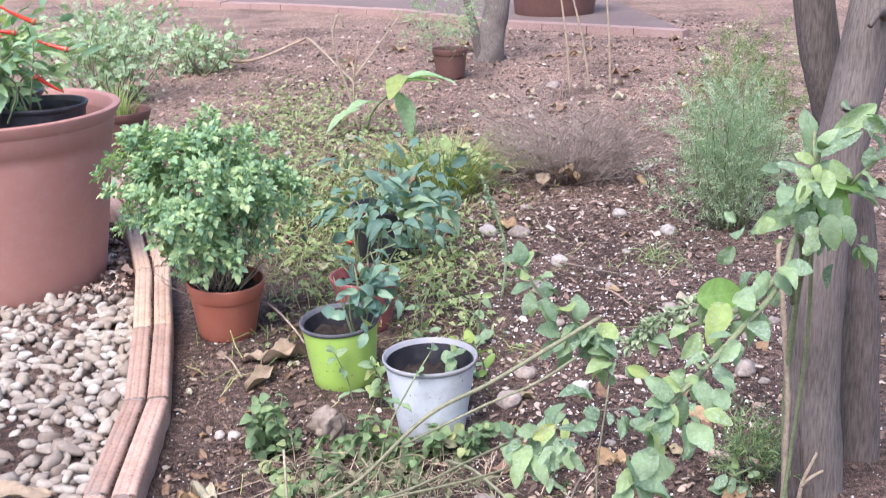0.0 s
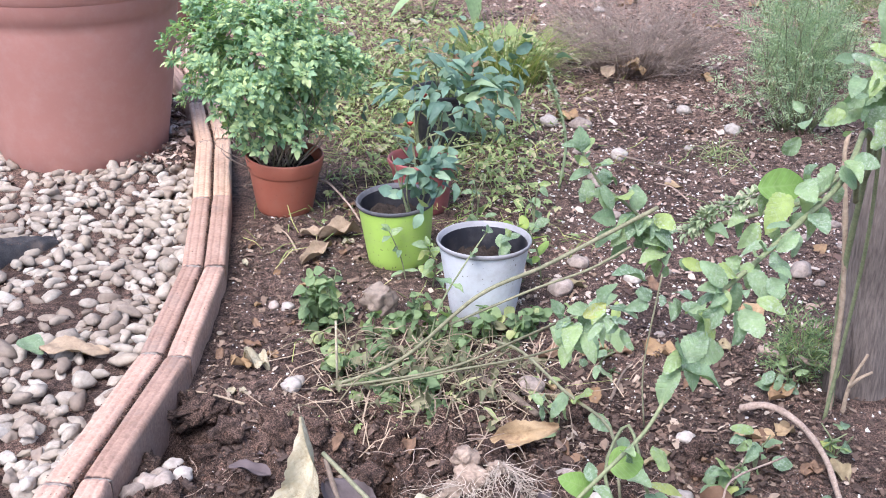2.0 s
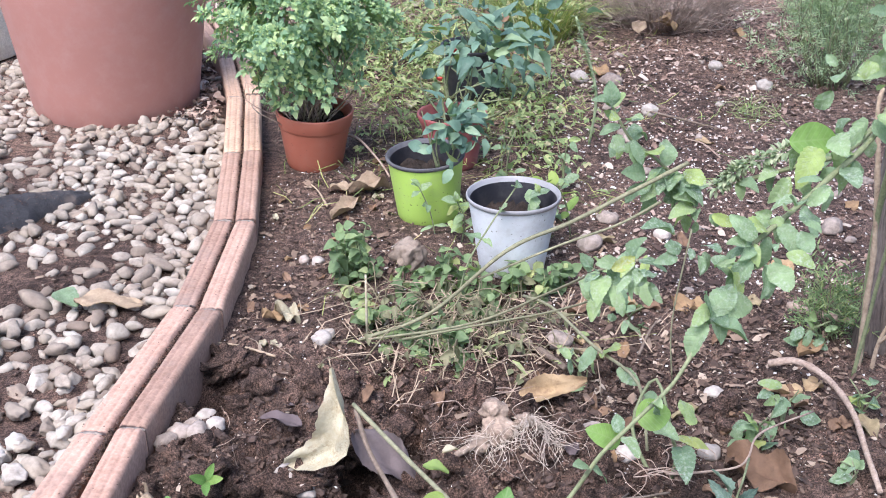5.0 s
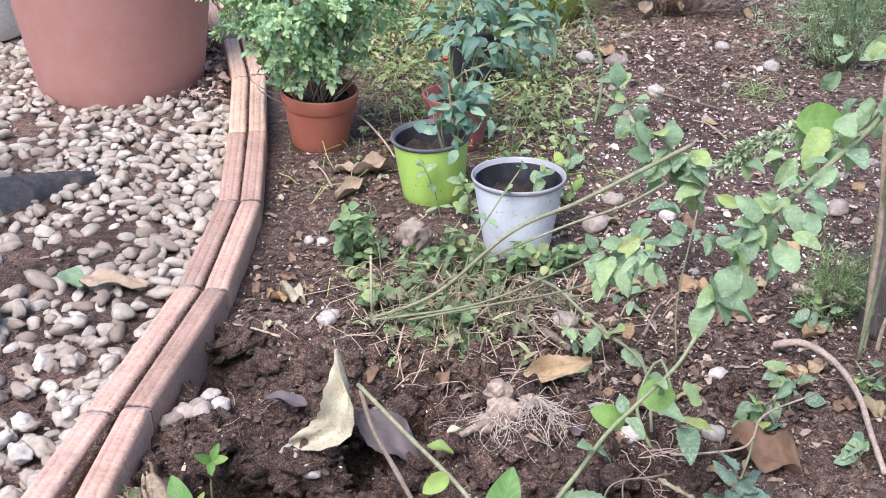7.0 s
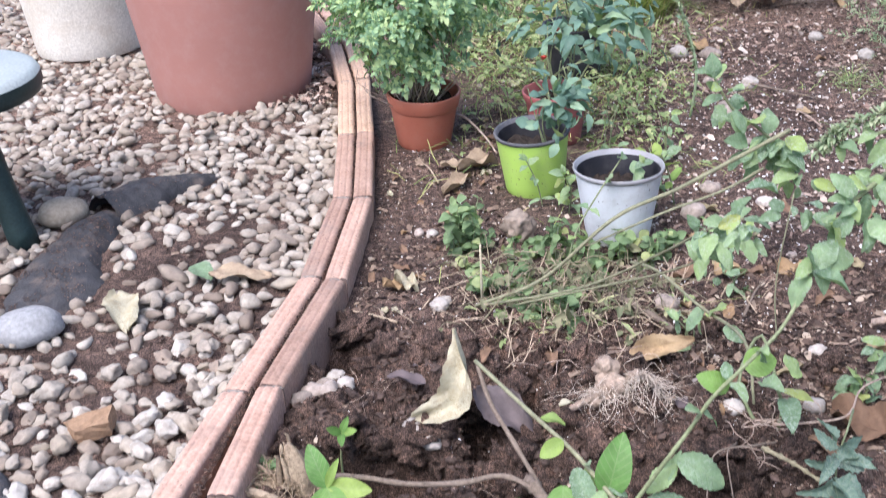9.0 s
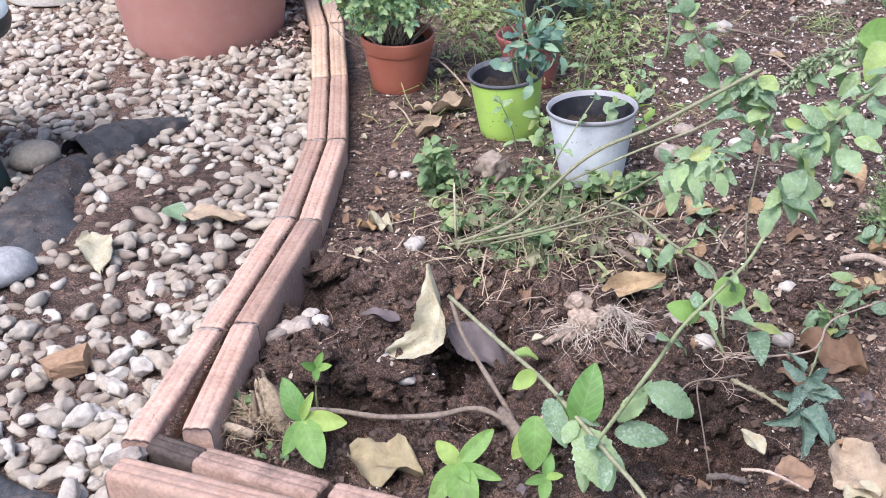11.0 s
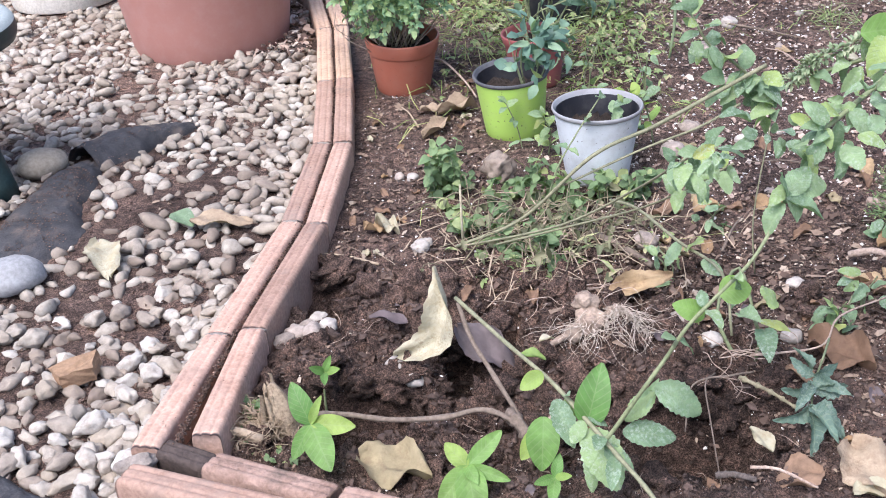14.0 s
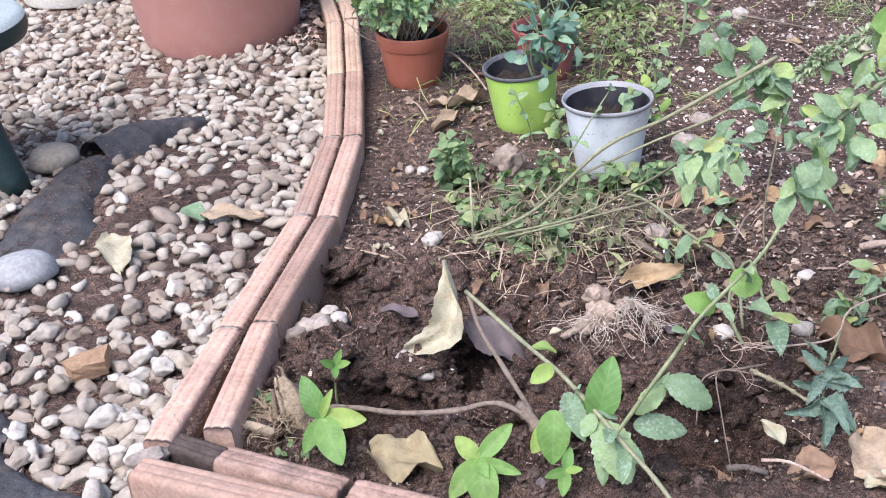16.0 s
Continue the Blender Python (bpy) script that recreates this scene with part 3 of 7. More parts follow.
# ---- pots ----
def pot(name, label, x, y, r_top, r_base, h, mat, rim_mat=None, inner_mat=None, rim_h=0.02, lip=0.004, soil=0.75, tilt=(0, 0), wall=0.003, band=0.0, z=0.0, soil_mat=None, category="flower pot", group=""):
    """A tapered pot with rim, wall thickness and soil inside."""
    t = thing(name, pose(x, y, z, tilt[0], tilt[1], rnd(0, 300)), label, category, group)
    slope = (r_top - r_base) / h
    zb = h - rim_h
    rb = r_base + slope * zb - lip
    body = [(0.001, 0.004), (r_base * 0.86, 0.004), (r_base * 0.93, 0.0), (r_base - 0.002, 0.002), (r_base, 0.006)]
    n = 6
    body += [(r_base + (rb - r_base) * i / n, 0.006 + (zb - 0.006) * i / n) for i in range(1, n + 1)]
    if band:
        body = [q for q in body if q[1] < zb - band - 0.004] + [(rb - slope * band - 0.001, zb - band), (rb - slope * band + 0.004, zb - band + 0.005), (rb + 0.002, zb)]
    part("body", lathe(body, wobble=0.006, seed=x), mat, t)
    ro = r_top + 0.001
    rim = [(rb - 0.001, zb - 0.001), (rb + 0.0022, zb), (rb + 0.0032, zb + 0.002), (ro, h - 0.004), (ro - 0.0008, h - 0.001), (ro - 0.002, h), (ro - 0.002 - wall, h - 0.001), (ro - 0.0035 - wall, h - 0.005), (ro - lip - 0.004 - wall, zb)]
    part("rim", lathe(rim, wobble=0.006, seed=x), rim_mat or mat, t)
    inner = [(ro - lip - 0.004 - wall, zb), (r_base + (rb - r_base) * 0.5 - wall, h * 0.5), (r_base + slope * h * 0.3 - wall - 0.002, h * 0.3)]
    part("inside", lathe(inner, wobble=0.006, seed=x), inner_mat or mat, t)
    part("potting_soil", disc(r_base + slope * h * soil - wall - 0.004, h * soil, 0.009, 16, 60, seed=x * 7), soil_mat or POTTING, t, "dark crumbly potting soil")
    return t


pot("flower_pot", "empty white plastic nursery pot with black inside and dirt specks", 0.131, 1.848, 0.082, 0.058, 0.142, WHITE_PLASTIC, WHITE_RIM, BLACK_PLASTIC, 0.009, 0.002, 0.66, wall=0.0015)
pot("flower_pot", "lime green plastic nursery pot with dusty black rim", -0.018, 2.088, 0.076, 0.060, 0.130, LIME, GREY_RIM, BLACK_PLASTIC, 0.008, 0.002, 0.70, (0, 4))
pot("flower_pot", "small terracotta plastic pot holding a leafy herb bush", -0.268, 2.372, 0.083, 0.061, 0.128, TERRA, TERRA, TERRA, 0.034, 0.0016, 0.80, (0, -4))
pot("flower_pot", "faded red plastic pot under dark green leaves", 0.032, 2.365, 0.075, 0.055, 0.118, RED_PLASTIC, RED_PLASTIC, RED_PLASTIC, 0.022, 0.004, 0.75)
pot("flower_pot", "black plastic nursery pot behind the red pot", 0.090, 2.80, 0.082, 0.064, 0.15, BLACK_PLASTIC, BLACK_PLASTIC, BLACK_PLASTIC, 0.014, 0.003, 0.8)
pot("planter", "large weathered terracotta plastic planter standing on white pebbles", -0.812, 2.825, 0.281, 0.202, 0.448, BIG_TERRA, BIG_TERRA, BIG_TERRA, 0.032, 0.012, 0.55, wall=0.016, band=0.045, z=-0.018, category="planter")
pot("planter", "cream plastic planter with dirty foot on white pebbles", -1.362, 3.28, 0.205, 0.160, 0.33, CREAM, CREAM, CREAM, 0.03, 0.004, 0.85, wall=0.008, category="planter")
for x, y in ((-0.93, 2.72), (-0.695, 2.76), (-0.84, 2.95)):
    pot("flower_pot", "black nursery pot of chillies set inside the large planter", x, y, 0.105, 0.080, 0.20, BLACK_PLASTIC, BLACK_PLASTIC, BLACK_PLASTIC, 0.012, 0.003, 0.85, z=0.250, group="black pots in the planter")
pot("flower_pot", "brown terracotta pot behind the large planter", -0.80, 4.22, 0.115, 0.085, 0.16, DARK_TERRA, DARK_TERRA, DARK_TERRA, 0.03, 0.004, 0.8)
pot("flower_pot", "brown terracotta pot with a round bush near a tree stem", 0.535, 5.57, 0.088, 0.068, 0.145, DARK_TERRA, DARK_TERRA, DARK_TERRA, 0.03, 0.004, 0.8)
pot("planter", "big brown planter behind the far brick kerb", 1.50, 8.0, 0.33, 0.27, 0.42, DARK_TERRA, DARK_TERRA, DARK_TERRA, 0.04, 0.01, 0.8, wall=0.015, category="planter")


# ---- the round stool at the edge of the gravel ----
stool = thing("garden_stool", pose(-1.135, 1.90, 0.035), "round dark green plastic stool with pale top on gravel", "stool")
part("seat", lathe([(0.001, 0.30), (0.12, 0.302), (0.178, 0.300), (0.190, 0.296), (0.195, 0.288)]), STOOL_TOP, stool, "pale dusty green top")
part("seat_edge", lathe([(0.195, 0.288), (0.197, 0.27), (0.192, 0.255), (0.175, 0.252), (0.10, 0.268), (0.001, 0.270)]), STOOL_DARK, stool)
for k in range(4):
    a = radians(-12 + 90 * k)
    g = Geo()
    tube(g, [(0.125 * math.cos(a), 0.125 * math.sin(a), -0.045), (0.095 * math.cos(a), 0.095 * math.sin(a), 0.11), (0.075 * math.cos(a), 0.075 * math.sin(a), 0.27)], 0.030, 0.020, 12, smooth=8)
    part("leg", g, STOOL_DARK, stool)


# ---- trees ----
def trunk_geo(points, r0, r1, n=40, segs=22):
    g = Geo()
    tube(g, points, r0, r1, segs, 0.16, n)
    return g


tree = thing("tree", pose(0.70, 1.57, 0), "grey-barked young tree with two stems and a creeper", "tree")
off = lambda pts: [(x - 0.70, y - 1.57, z) for x, y, z in pts]
part("trunk", trunk_geo(off([(0.712, 1.565, -0.03), (0.702, 1.57, 0.08), (0.690, 1.57, 0.30), (0.700, 1.57, 0.45), (0.728, 1.575, 0.63), (0.755, 1.575, 0.80), (0.82, 1.60, 1.25), (0.88, 1.66, 1.9)]), 0.043, 0.032), BARK, tree)
part("trunk", trunk_geo(off([(0.820, 1.66, -0.03), (0.812, 1.66, 0.12), (0.795, 1.665, 0.32), (0.770, 1.68, 0.48), (0.715, 1.675, 0.66), (0.672, 1.67, 0.85), (0.58, 1.70, 1.3), (0.50, 1.78, 1.9)]), 0.035, 0.026), DARK_BARK, tree, "darker second stem")
for pts, r in (([(0.668, 1.555, -0.02), (0.662, 1.555, 0.06), (0.672, 1.56, 0.16)], 0.026), ([(0.745, 1.54, 0.73), (0.715, 1.50, 0.74), (0.695, 1.48, 0.725)], 0.008), ([(0.71, 1.54, 0.60), (0.675, 1.50, 0.615)], 0.008)):
    g = Geo()
    tube(g, off(pts), r, r * 0.45, 10, 0.3, 8)
    part("branch_stub", g, DARK_BARK, tree)
for base, tip in (((0.83, 1.62, 1.5), (1.25, 1.9, 2.15)), ((0.86, 1.66, 1.85), (0.7, 2.0, 2.5)), ((0.53, 1.75, 1.7), (0.2, 1.9, 2.3)), ((0.50, 1.78, 1.85), (0.6, 1.5, 2.45)), ((0.86, 1.66, 1.88), (1.05, 1.35, 2.4))):
    g = Geo()
    mid = [(a + b) / 2 + 0.05 for a, b in zip(base, tip)]
    tube(g, off([base, mid, tip]), 0.022, 0.006, 8, 0.2, 10)
    part("limb", g, BARK, tree)
g = Geo()
for _ in range(900):
    c = random.choice(((1.2, 1.9, 2.2), (0.7, 1.95, 2.5), (0.2, 1.9, 2.35), (0.6, 1.5, 2.5), (1.05, 1.35, 2.45)))
    p = Vector(c) + Vector((random.gauss(0, 0.17), random.gauss(0, 0.17), random.gauss(0, 0.12))) - Vector((0.70, 1.57, 0))
    put_at(g, small_leaf(rnd(0.06, 0.1), rnd(0.03, 0.05)), frame_to(p, (rnd(-1, 1), rnd(-1, 1), rnd(-0.6, 0.3)), roll=rnd(-1, 1)))
part("crown", g, DARK_LEAF, tree)

creeper = thing("creeper_stem", pose(0.63, 1.5, 0), "thin dry creeper stem beside the tree trunk", "creeper")
g = Geo()
tube(g, [(0.004, 0, -0.02), (0.0, 0, 0.1), (-0.002, 0, 0.19), (-0.018, 0.0, 0.33), (-0.026, 0.01, 0.40), (-0.02, 0.02, 0.43)], 0.0044, 0.0032, 7, 0.1, 30, 0.25)
part("stem", g, DRY_STEM, creeper)
g = Geo()
tube(g, [(0.02, -0.01, -0.01), (0.025, -0.01, 0.05), (0.045, -0.01, 0.10)], 0.004, 0.002, 6, 0.1, 8)
tube(g, [(0.024, -0.01, 0.045), (0.034, -0.02, 0.066), (0.056, -0.01, 0.070)], 0.003, 0.002, 6, 0.1, 8)
part("side_shoot", g, DRY_STEM, creeper)

far_tree = thing("tree", pose(0.80, 6.08, 0), "slim leaning tree stem behind the potted bush", "tree")
part("trunk", trunk_geo([(-0.02, 0, -0.03), (0.0, 0, 0.1), (0.05, 0.02, 0.35), (0.12, 0.05, 0.9), (0.18, 0.1, 1.9)], 0.085, 0.045), BARK, far_tree)
g = Geo()
tube(g, [(-0.05, -0.02, -0.02), (-0.08, -0.02, 0.14), (-0.13, 0, 0.35)], 0.035, 0.015, 10, 0.2, 10)
part("shoot", g, DARK_BARK, far_tree)
g = Geo()
for _ in range(400):
    p = Vector((0.18, 0.1, 2.1)) + Vector((random.gauss(0, 0.28), random.gauss(0, 0.28), random.gauss(0, 0.2)))
    put_at(g, small_leaf(rnd(0.06, 0.1), rnd(0.03, 0.05)), frame_to(p, (rnd(-1, 1), rnd(-1, 1), rnd(-0.6, 0.3)), roll=rnd(-1, 1)))
part("crown", g, DARK_LEAF, far_tree)


# ---- bushes and potted plants ----
def stems(t, n, r, h, base_r, mat, r0=0.003, r1=0.0012, z0=0.0, bend=0.3):
    """Stems that fan out from the base: each one a part, or past forty one tangle."""
    tangle = Geo() if n > 40 else None
    for _ in range(n):
        a, s = rnd(0, 6.283), math.sqrt(random.random())
        tip = Vector((r * s * math.cos(a), r * s * math.sin(a), h * rnd(0.55, 1.0) * (1 - 0.3 * s * s)))
        b = Vector((base_r * s * math.cos(a), base_r * s * math.sin(a), z0))
        mid = b.lerp(tip, 0.5) + Vector((rnd(-1, 1), rnd(-1, 1), 0.3)) * bend * r
        g = tangle or Geo()
        tube(g, [b, mid, tip], r0, r1, 5, 0, 6)
        if not tangle:
            part("stem", g, mat, t)
    if tangle:
        tagged(part("dry_undergrowth", tangle, mat, t), kind="stuff")


def lobed(L):
    """A leaf of five lobes."""
    vs, fs = [], []
    for ang, k, at in ((0, 1.0, 0.35), (0.8, 0.72, 0.25), (-0.8, 0.72, 0.25), (1.5, 0.55, 0.15), (-1.5, 0.55, 0.15)):
        s = small_leaf(L * 0.65 * k, L * 0.42 * k, 0.15, 0.3)
        m = Matrix.Translation((L * at, 0, 0)) @ Matrix.Rotation(ang, 4, "Z")
        o = len(vs)
        vs += [tuple(m @ Vector(v)) for v in s[0]]
        fs += [tuple(i + o for i in q) for q in s[1]]
    return vs, fs


def crown(t, count, centre, radii, shape, mat, shell=0.55, lift=0.25, name="foliage", ragged=0.18):
    """Leaves through an uneven ball, thicker towards its outside, facing outwards and up."""
    g = Geo()
    c, rr = Vector(centre), Vector(radii)
    for _ in range(count):
        d = Vector((random.gauss(0, 1), random.gauss(0, 1), random.gauss(0, 1))).normalized()
        k = (shell + (1 - shell) * random.random()) * (1 + ragged * 2 * noise.noise(d * 2.3 + c * 3))
        p = c + Vector((d.x * rr.x, d.y * rr.y, d.z * rr.z)) * k
        out = Vector((d.x + rnd(-0.7, 0.7), d.y + rnd(-0.7, 0.7), d.z * 0.6 + lift + rnd(-0.5, 0.4)))
        put_at(g, shape(), frame_to(p, out, d + Vector((0, 0, 0.8)), rnd(-0.7, 0.7)))
    return tagged(part(name, g, mat, t), kind="stuff")


herb = thing("herb_bush", pose(-0.282, 2.36, 0.10), "dense green lobed-leaf herb bush growing in a terracotta pot", "herb plant")
stems(herb, 18, 0.15, 0.30, 0.045, TANGLE_STEM, 0.0018, 0.001)
stems(herb, 80, 0.13, 0.15, 0.055, GREY_TWIG, 0.0011, 0.0005)
def sprigs(t, count, centre, radii, leaves, size, mat, shell=0.45, ragged=0.3, name="foliage"):
    """Rosettes of lobed leaves at the shoots' ends, through an uneven dome."""
    g = Geo()
    c, rr = Vector(centre), Vector(radii)
    for _ in range(count):
        d = Vector((random.gauss(0, 1), random.gauss(0, 1), random.gauss(0.25, 0.9))).normalized()
        k = (shell + (1 - shell) * math.sqrt(random.random())) * (1 + ragged * 2 * noise.noise(d * 2.6 + c * 3))
        p = c + Vector((d.x * rr.x, d.y * rr.y, d.z * rr.z)) * k
        axis = (d + Vector((rnd(-0.4, 0.4), rnd(-0.4, 0.4), 0.9))).normalized()
        x = axis.cross(Vector((0.3, 0.5, 0.2))).normalized()
        y = axis.cross(x)
        big = rnd(0.8, 1.2)
        for j in range(leaves):
            a, up = j * 2.4 + rnd(-0.3, 0.3), 0.15 + 0.9 * j / leaves
            out = (x * math.cos(a) + y * math.sin(a)) * (1.1 - 0.6 * j / leaves) + axis * up
            put_at(g, lobed(rnd(*size) * big * (1.15 - 0.5 * j / leaves)), frame_to(p + axis * 0.012 * j / leaves + out * 0.004, out, axis, rnd(-0.4, 0.4)))
    return tagged(part(name, g, mat, t), kind="stuff")


sprigs(herb, 60, (0.125, 0.03, 0.20), (0.075, 0.07, 0.07), 9, (0.016, 0.024), HERB_LEAF, 0.4, 0.3, "side_foliage")
sprigs(herb, 330, (-0.022, 0, 0.230), (0.160, 0.16, 0.125), 9, (0.018, 0.027), HERB_LEAF)
sprigs(herb, 62, (-0.005, 0, 0.115), (0.115, 0.115, 0.075), 7, (0.022, 0.032), HERB_LEAF, 0.6, 0.2, "lower_foliage")

rose = thing("potted_shrub", pose(0.035, 2.36, 0.085), "dark green leafy shrub in the faded red pot", "shrub")
stems(rose, 14, 0.15, 0.20, 0.02, GREEN_STEM, 0.003, 0.0015)
crown(rose, 92, (0.06, 0.02, 0.155), (0.175, 0.12, 0.085), lambda: leaf_shape(rnd(0.032, 0.055), rnd(0.016, 0.026), 7, rnd(0.1, 0.6), rnd(0.3, 0.9), 0.06, 0.05, 0.68), DARK_LEAF, 0.3, 0.0)
crown(rose, 12, (0.03, -0.10, 0.05), (0.06, 0.05, 0.07), lambda: leaf_shape(rnd(0.032, 0.05), rnd(0.016, 0.025), 7, rnd(0.1, 0.6), rnd(0.3, 0.9), 0.06, 0.05, 0.68), DARK_LEAF, 0.2, -0.1, "hanging_foliage")
for p in ((-0.03, -0.09, 0.13), (0.0, -0.02, 0.17)):
    g = Geo()
    for k in range(7):
        put_at(g, small_leaf(0.010, 0.008, 0.5, -0.3), frame_to(p, (math.cos(k * 0.9), math.sin(k * 0.9), 0.5)))
    part("flower", g, PETAL, rose, "small red flower head")
black_potted = thing("potted_shrub", pose(0.10, 2.80, 0.11), "dark leafy plant in the black nursery pot", "shrub")
stems(black_potted, 9, 0.14, 0.16, 0.02, GREEN_STEM, 0.0028, 0.0014)
crown(black_potted, 95, (0.05, 0.0, 0.10), (0.22, 0.17, 0.10), lambda: leaf_shape(rnd(0.035, 0.06), rnd(0.018, 0.03), 6, rnd(0, 0.4), rnd(0.1, 0.6), 0.06, 0.05), DARK_LEAF, 0.25)
shoot = thing("seedling", pose(0.01, 2.05, 0.095), "young leafy shoot in the lime green pot", "seedling")
stems(shoot, 6, 0.05, 0.16, 0.01, GREEN_STEM, 0.002, 0.001)
crown(shoot, 70, (0.02, -0.01, 0.10), (0.06, 0.06, 0.075), lambda: leaf_shape(rnd(0.022, 0.038), rnd(0.014, 0.024), 6, rnd(0, 0.4), rnd(0.1, 0.6), 0.06, 0.05), DARK_LEAF, 0.2)


def feather():
    """A finely cut frond."""
    vs, fs = [], []
    L, sway = rnd(0.035, 0.075), rnd(-0.5, 0.5)
    for k in range(15):
        u, s = (k + rnd(-0.4, 0.4)) / 15, 1 if k % 2 else -1
        l, w = L * rnd(0.18, 0.48) * (1 - 0.5 * u), rnd(0.0018, 0.0032)
        q = [(0, 0, 0), (l * 0.45, w / 2, 0.05 * l), (l, 0, -rnd(-0.2, 0.5) * l), (l * 0.45, -w / 2, 0.05 * l)], [(0, 3, 2, 1)]
        m = Matrix.Translation((L * u, sway * L * u * u, rnd(-0.06, 0.06) * L - 0.2 * L * u * u)) @ Matrix.Rotation(s * rnd(0.25, 1.05), 4, "Z") @ Matrix.Rotation(rnd(-0.6, 0.6), 4, "Y")
        o = len(vs)
        vs += [tuple(m @ Vector(v)) for v in q[0]]
        fs += [tuple(i + o for i in r) for r in q[1]]
    return vs, fs


cosmos = thing("feathery_bush", pose(1.03, 2.93, 0), "blue-green feathery bush beside the tree", "bush")
stems(cosmos, 34, 0.15, 0.42, 0.05, GREEN_STEM, 0.0028, 0.001)
crown(cosmos, 1000, (0.0, 0, 0.20), (0.17, 0.16, 0.20), feather, FEATHER_LEAF, 0.25, 0.6, ragged=0.5)
cosmos2 = thing("feathery_bush", pose(1.22, 3.35, 0), "yellowish feathery bush behind the tree", "bush")
stems(cosmos2, 22, 0.14, 0.5, 0.05, GREEN_STEM, 0.0028, 0.001)
crown(cosmos2, 650, (0.0, 0, 0.28), (0.17, 0.15, 0.22), feather, WEED_LEAF, 0.25, 0.5)
tuft_bush = thing("feathery_bush", pose(0.622, 1.60, 0.0), "small green feathery tuft at the foot of the tree", "bush")
stems(tuft_bush, 9, 0.04, 0.09, 0.015, GREEN_STEM, 0.0014, 0.0008)
crown(tuft_bush, 95, (-0.005, 0, 0.045), (0.038, 0.036, 0.042), feather, MINT_LEAF, 0.2, 0.6, ragged=0.4)


def blades(t, n, r, h, mat, width=0.005, spread=0.6, name="grass_tuft"):
    g = Geo()
    for _ in range(n):
        a, s = rnd(0, 6.283), math.sqrt(random.random())
        b = Vector((r * 0.5 * s * math.cos(a), r * 0.5 * s * math.sin(a), 0))
        L, lean = h * rnd(0.6, 1.15), spread * rnd(0.3, 1.2)
        d = Vector((math.cos(a), math.sin(a), 0))
        w = Vector((-math.sin(a), math.cos(a), 0)) * width * rnd(0.6, 1.3)
        vs = []
        for i in range(6):
            u = i / 5
            p = b + d * L * lean * u ** 1.5 + Vector((0, 0, L * (u - 0.45 * lean * u * u)))
            vs += [p - w * (1 - u * 0.9) / 2, p + w * (1 - u * 0.9) / 2]
        g.put(vs, [(2 * i, 2 * i + 1, 2 * i + 3, 2 * i + 2) for i in range(5)])
    return tagged(part(name, g, mat, t), kind="stuff")


clump = thing("grass_clump", pose(0.30, 3.47, 0), "yellow-green clump of grassy leaves", "grass clump")
blades(clump, 520, 0.26, 0.22, BLADE, 0.006, 1.15)
crown(clump, 260, (0.0, 0, 0.08), (0.15, 0.13, 0.07), lambda: lobed(rnd(0.02, 0.04)), WEED_LEAF, 0.2)
dry = thing("dry_bush", pose(0.70, 3.55, 0), "low grey-brown bush of dead fine twigs", "dead bush")
g = Geo()
for k in range(264):
    a, s = rnd(0, 6.283), math.sqrt(random.random())
    b = Vector((0.13 * s * math.cos(a), 0.10 * s * math.sin(a), 0))
    L = rnd(0.12, 0.36)
    d = Vector((math.cos(a) * s * 1.1 + 0.05, math.sin(a) * s * 1.1, rnd(0.35, 1.3))).normalized()
    m = b + d * L * 0.5 + Vector((rnd(-0.04, 0.04), rnd(-0.04, 0.04), rnd(-0.01, 0.03)))
    e = b + d * L + Vector((rnd(-0.08, 0.08), rnd(-0.08, 0.08), rnd(-0.05, 0.02)))
    tube(g, [b, m, e], 0.0013, 0.0005, 4)
    for _ in range(8):
        q = m.lerp(e, rnd(-0.3, 1))
        r = q + Vector((rnd(-0.06, 0.06), rnd(-0.06, 0.06), rnd(-0.02, 0.05)))
        tube(g, [q, q.lerp(r, 0.5) + Vector((rnd(-0.012, 0.012), rnd(-0.012, 0.012), 0.008)), r], 0.0007, 0.0004, 3)
    if k % 8 == 7 or k == 263:
        tagged(part("branch", g, GREY_TWIG, dry), kind="stuff")
        g = Geo()

round_bush = thing("potted_bush", pose(0.52, 5.57, 0.12), "round fine-leaved bush in a terracotta pot", "bush")
crown(round_bush, 420, (0.0, 0, 0.22), (0.21, 0.2, 0.22), feather, HERB_LEAF, 0.4)

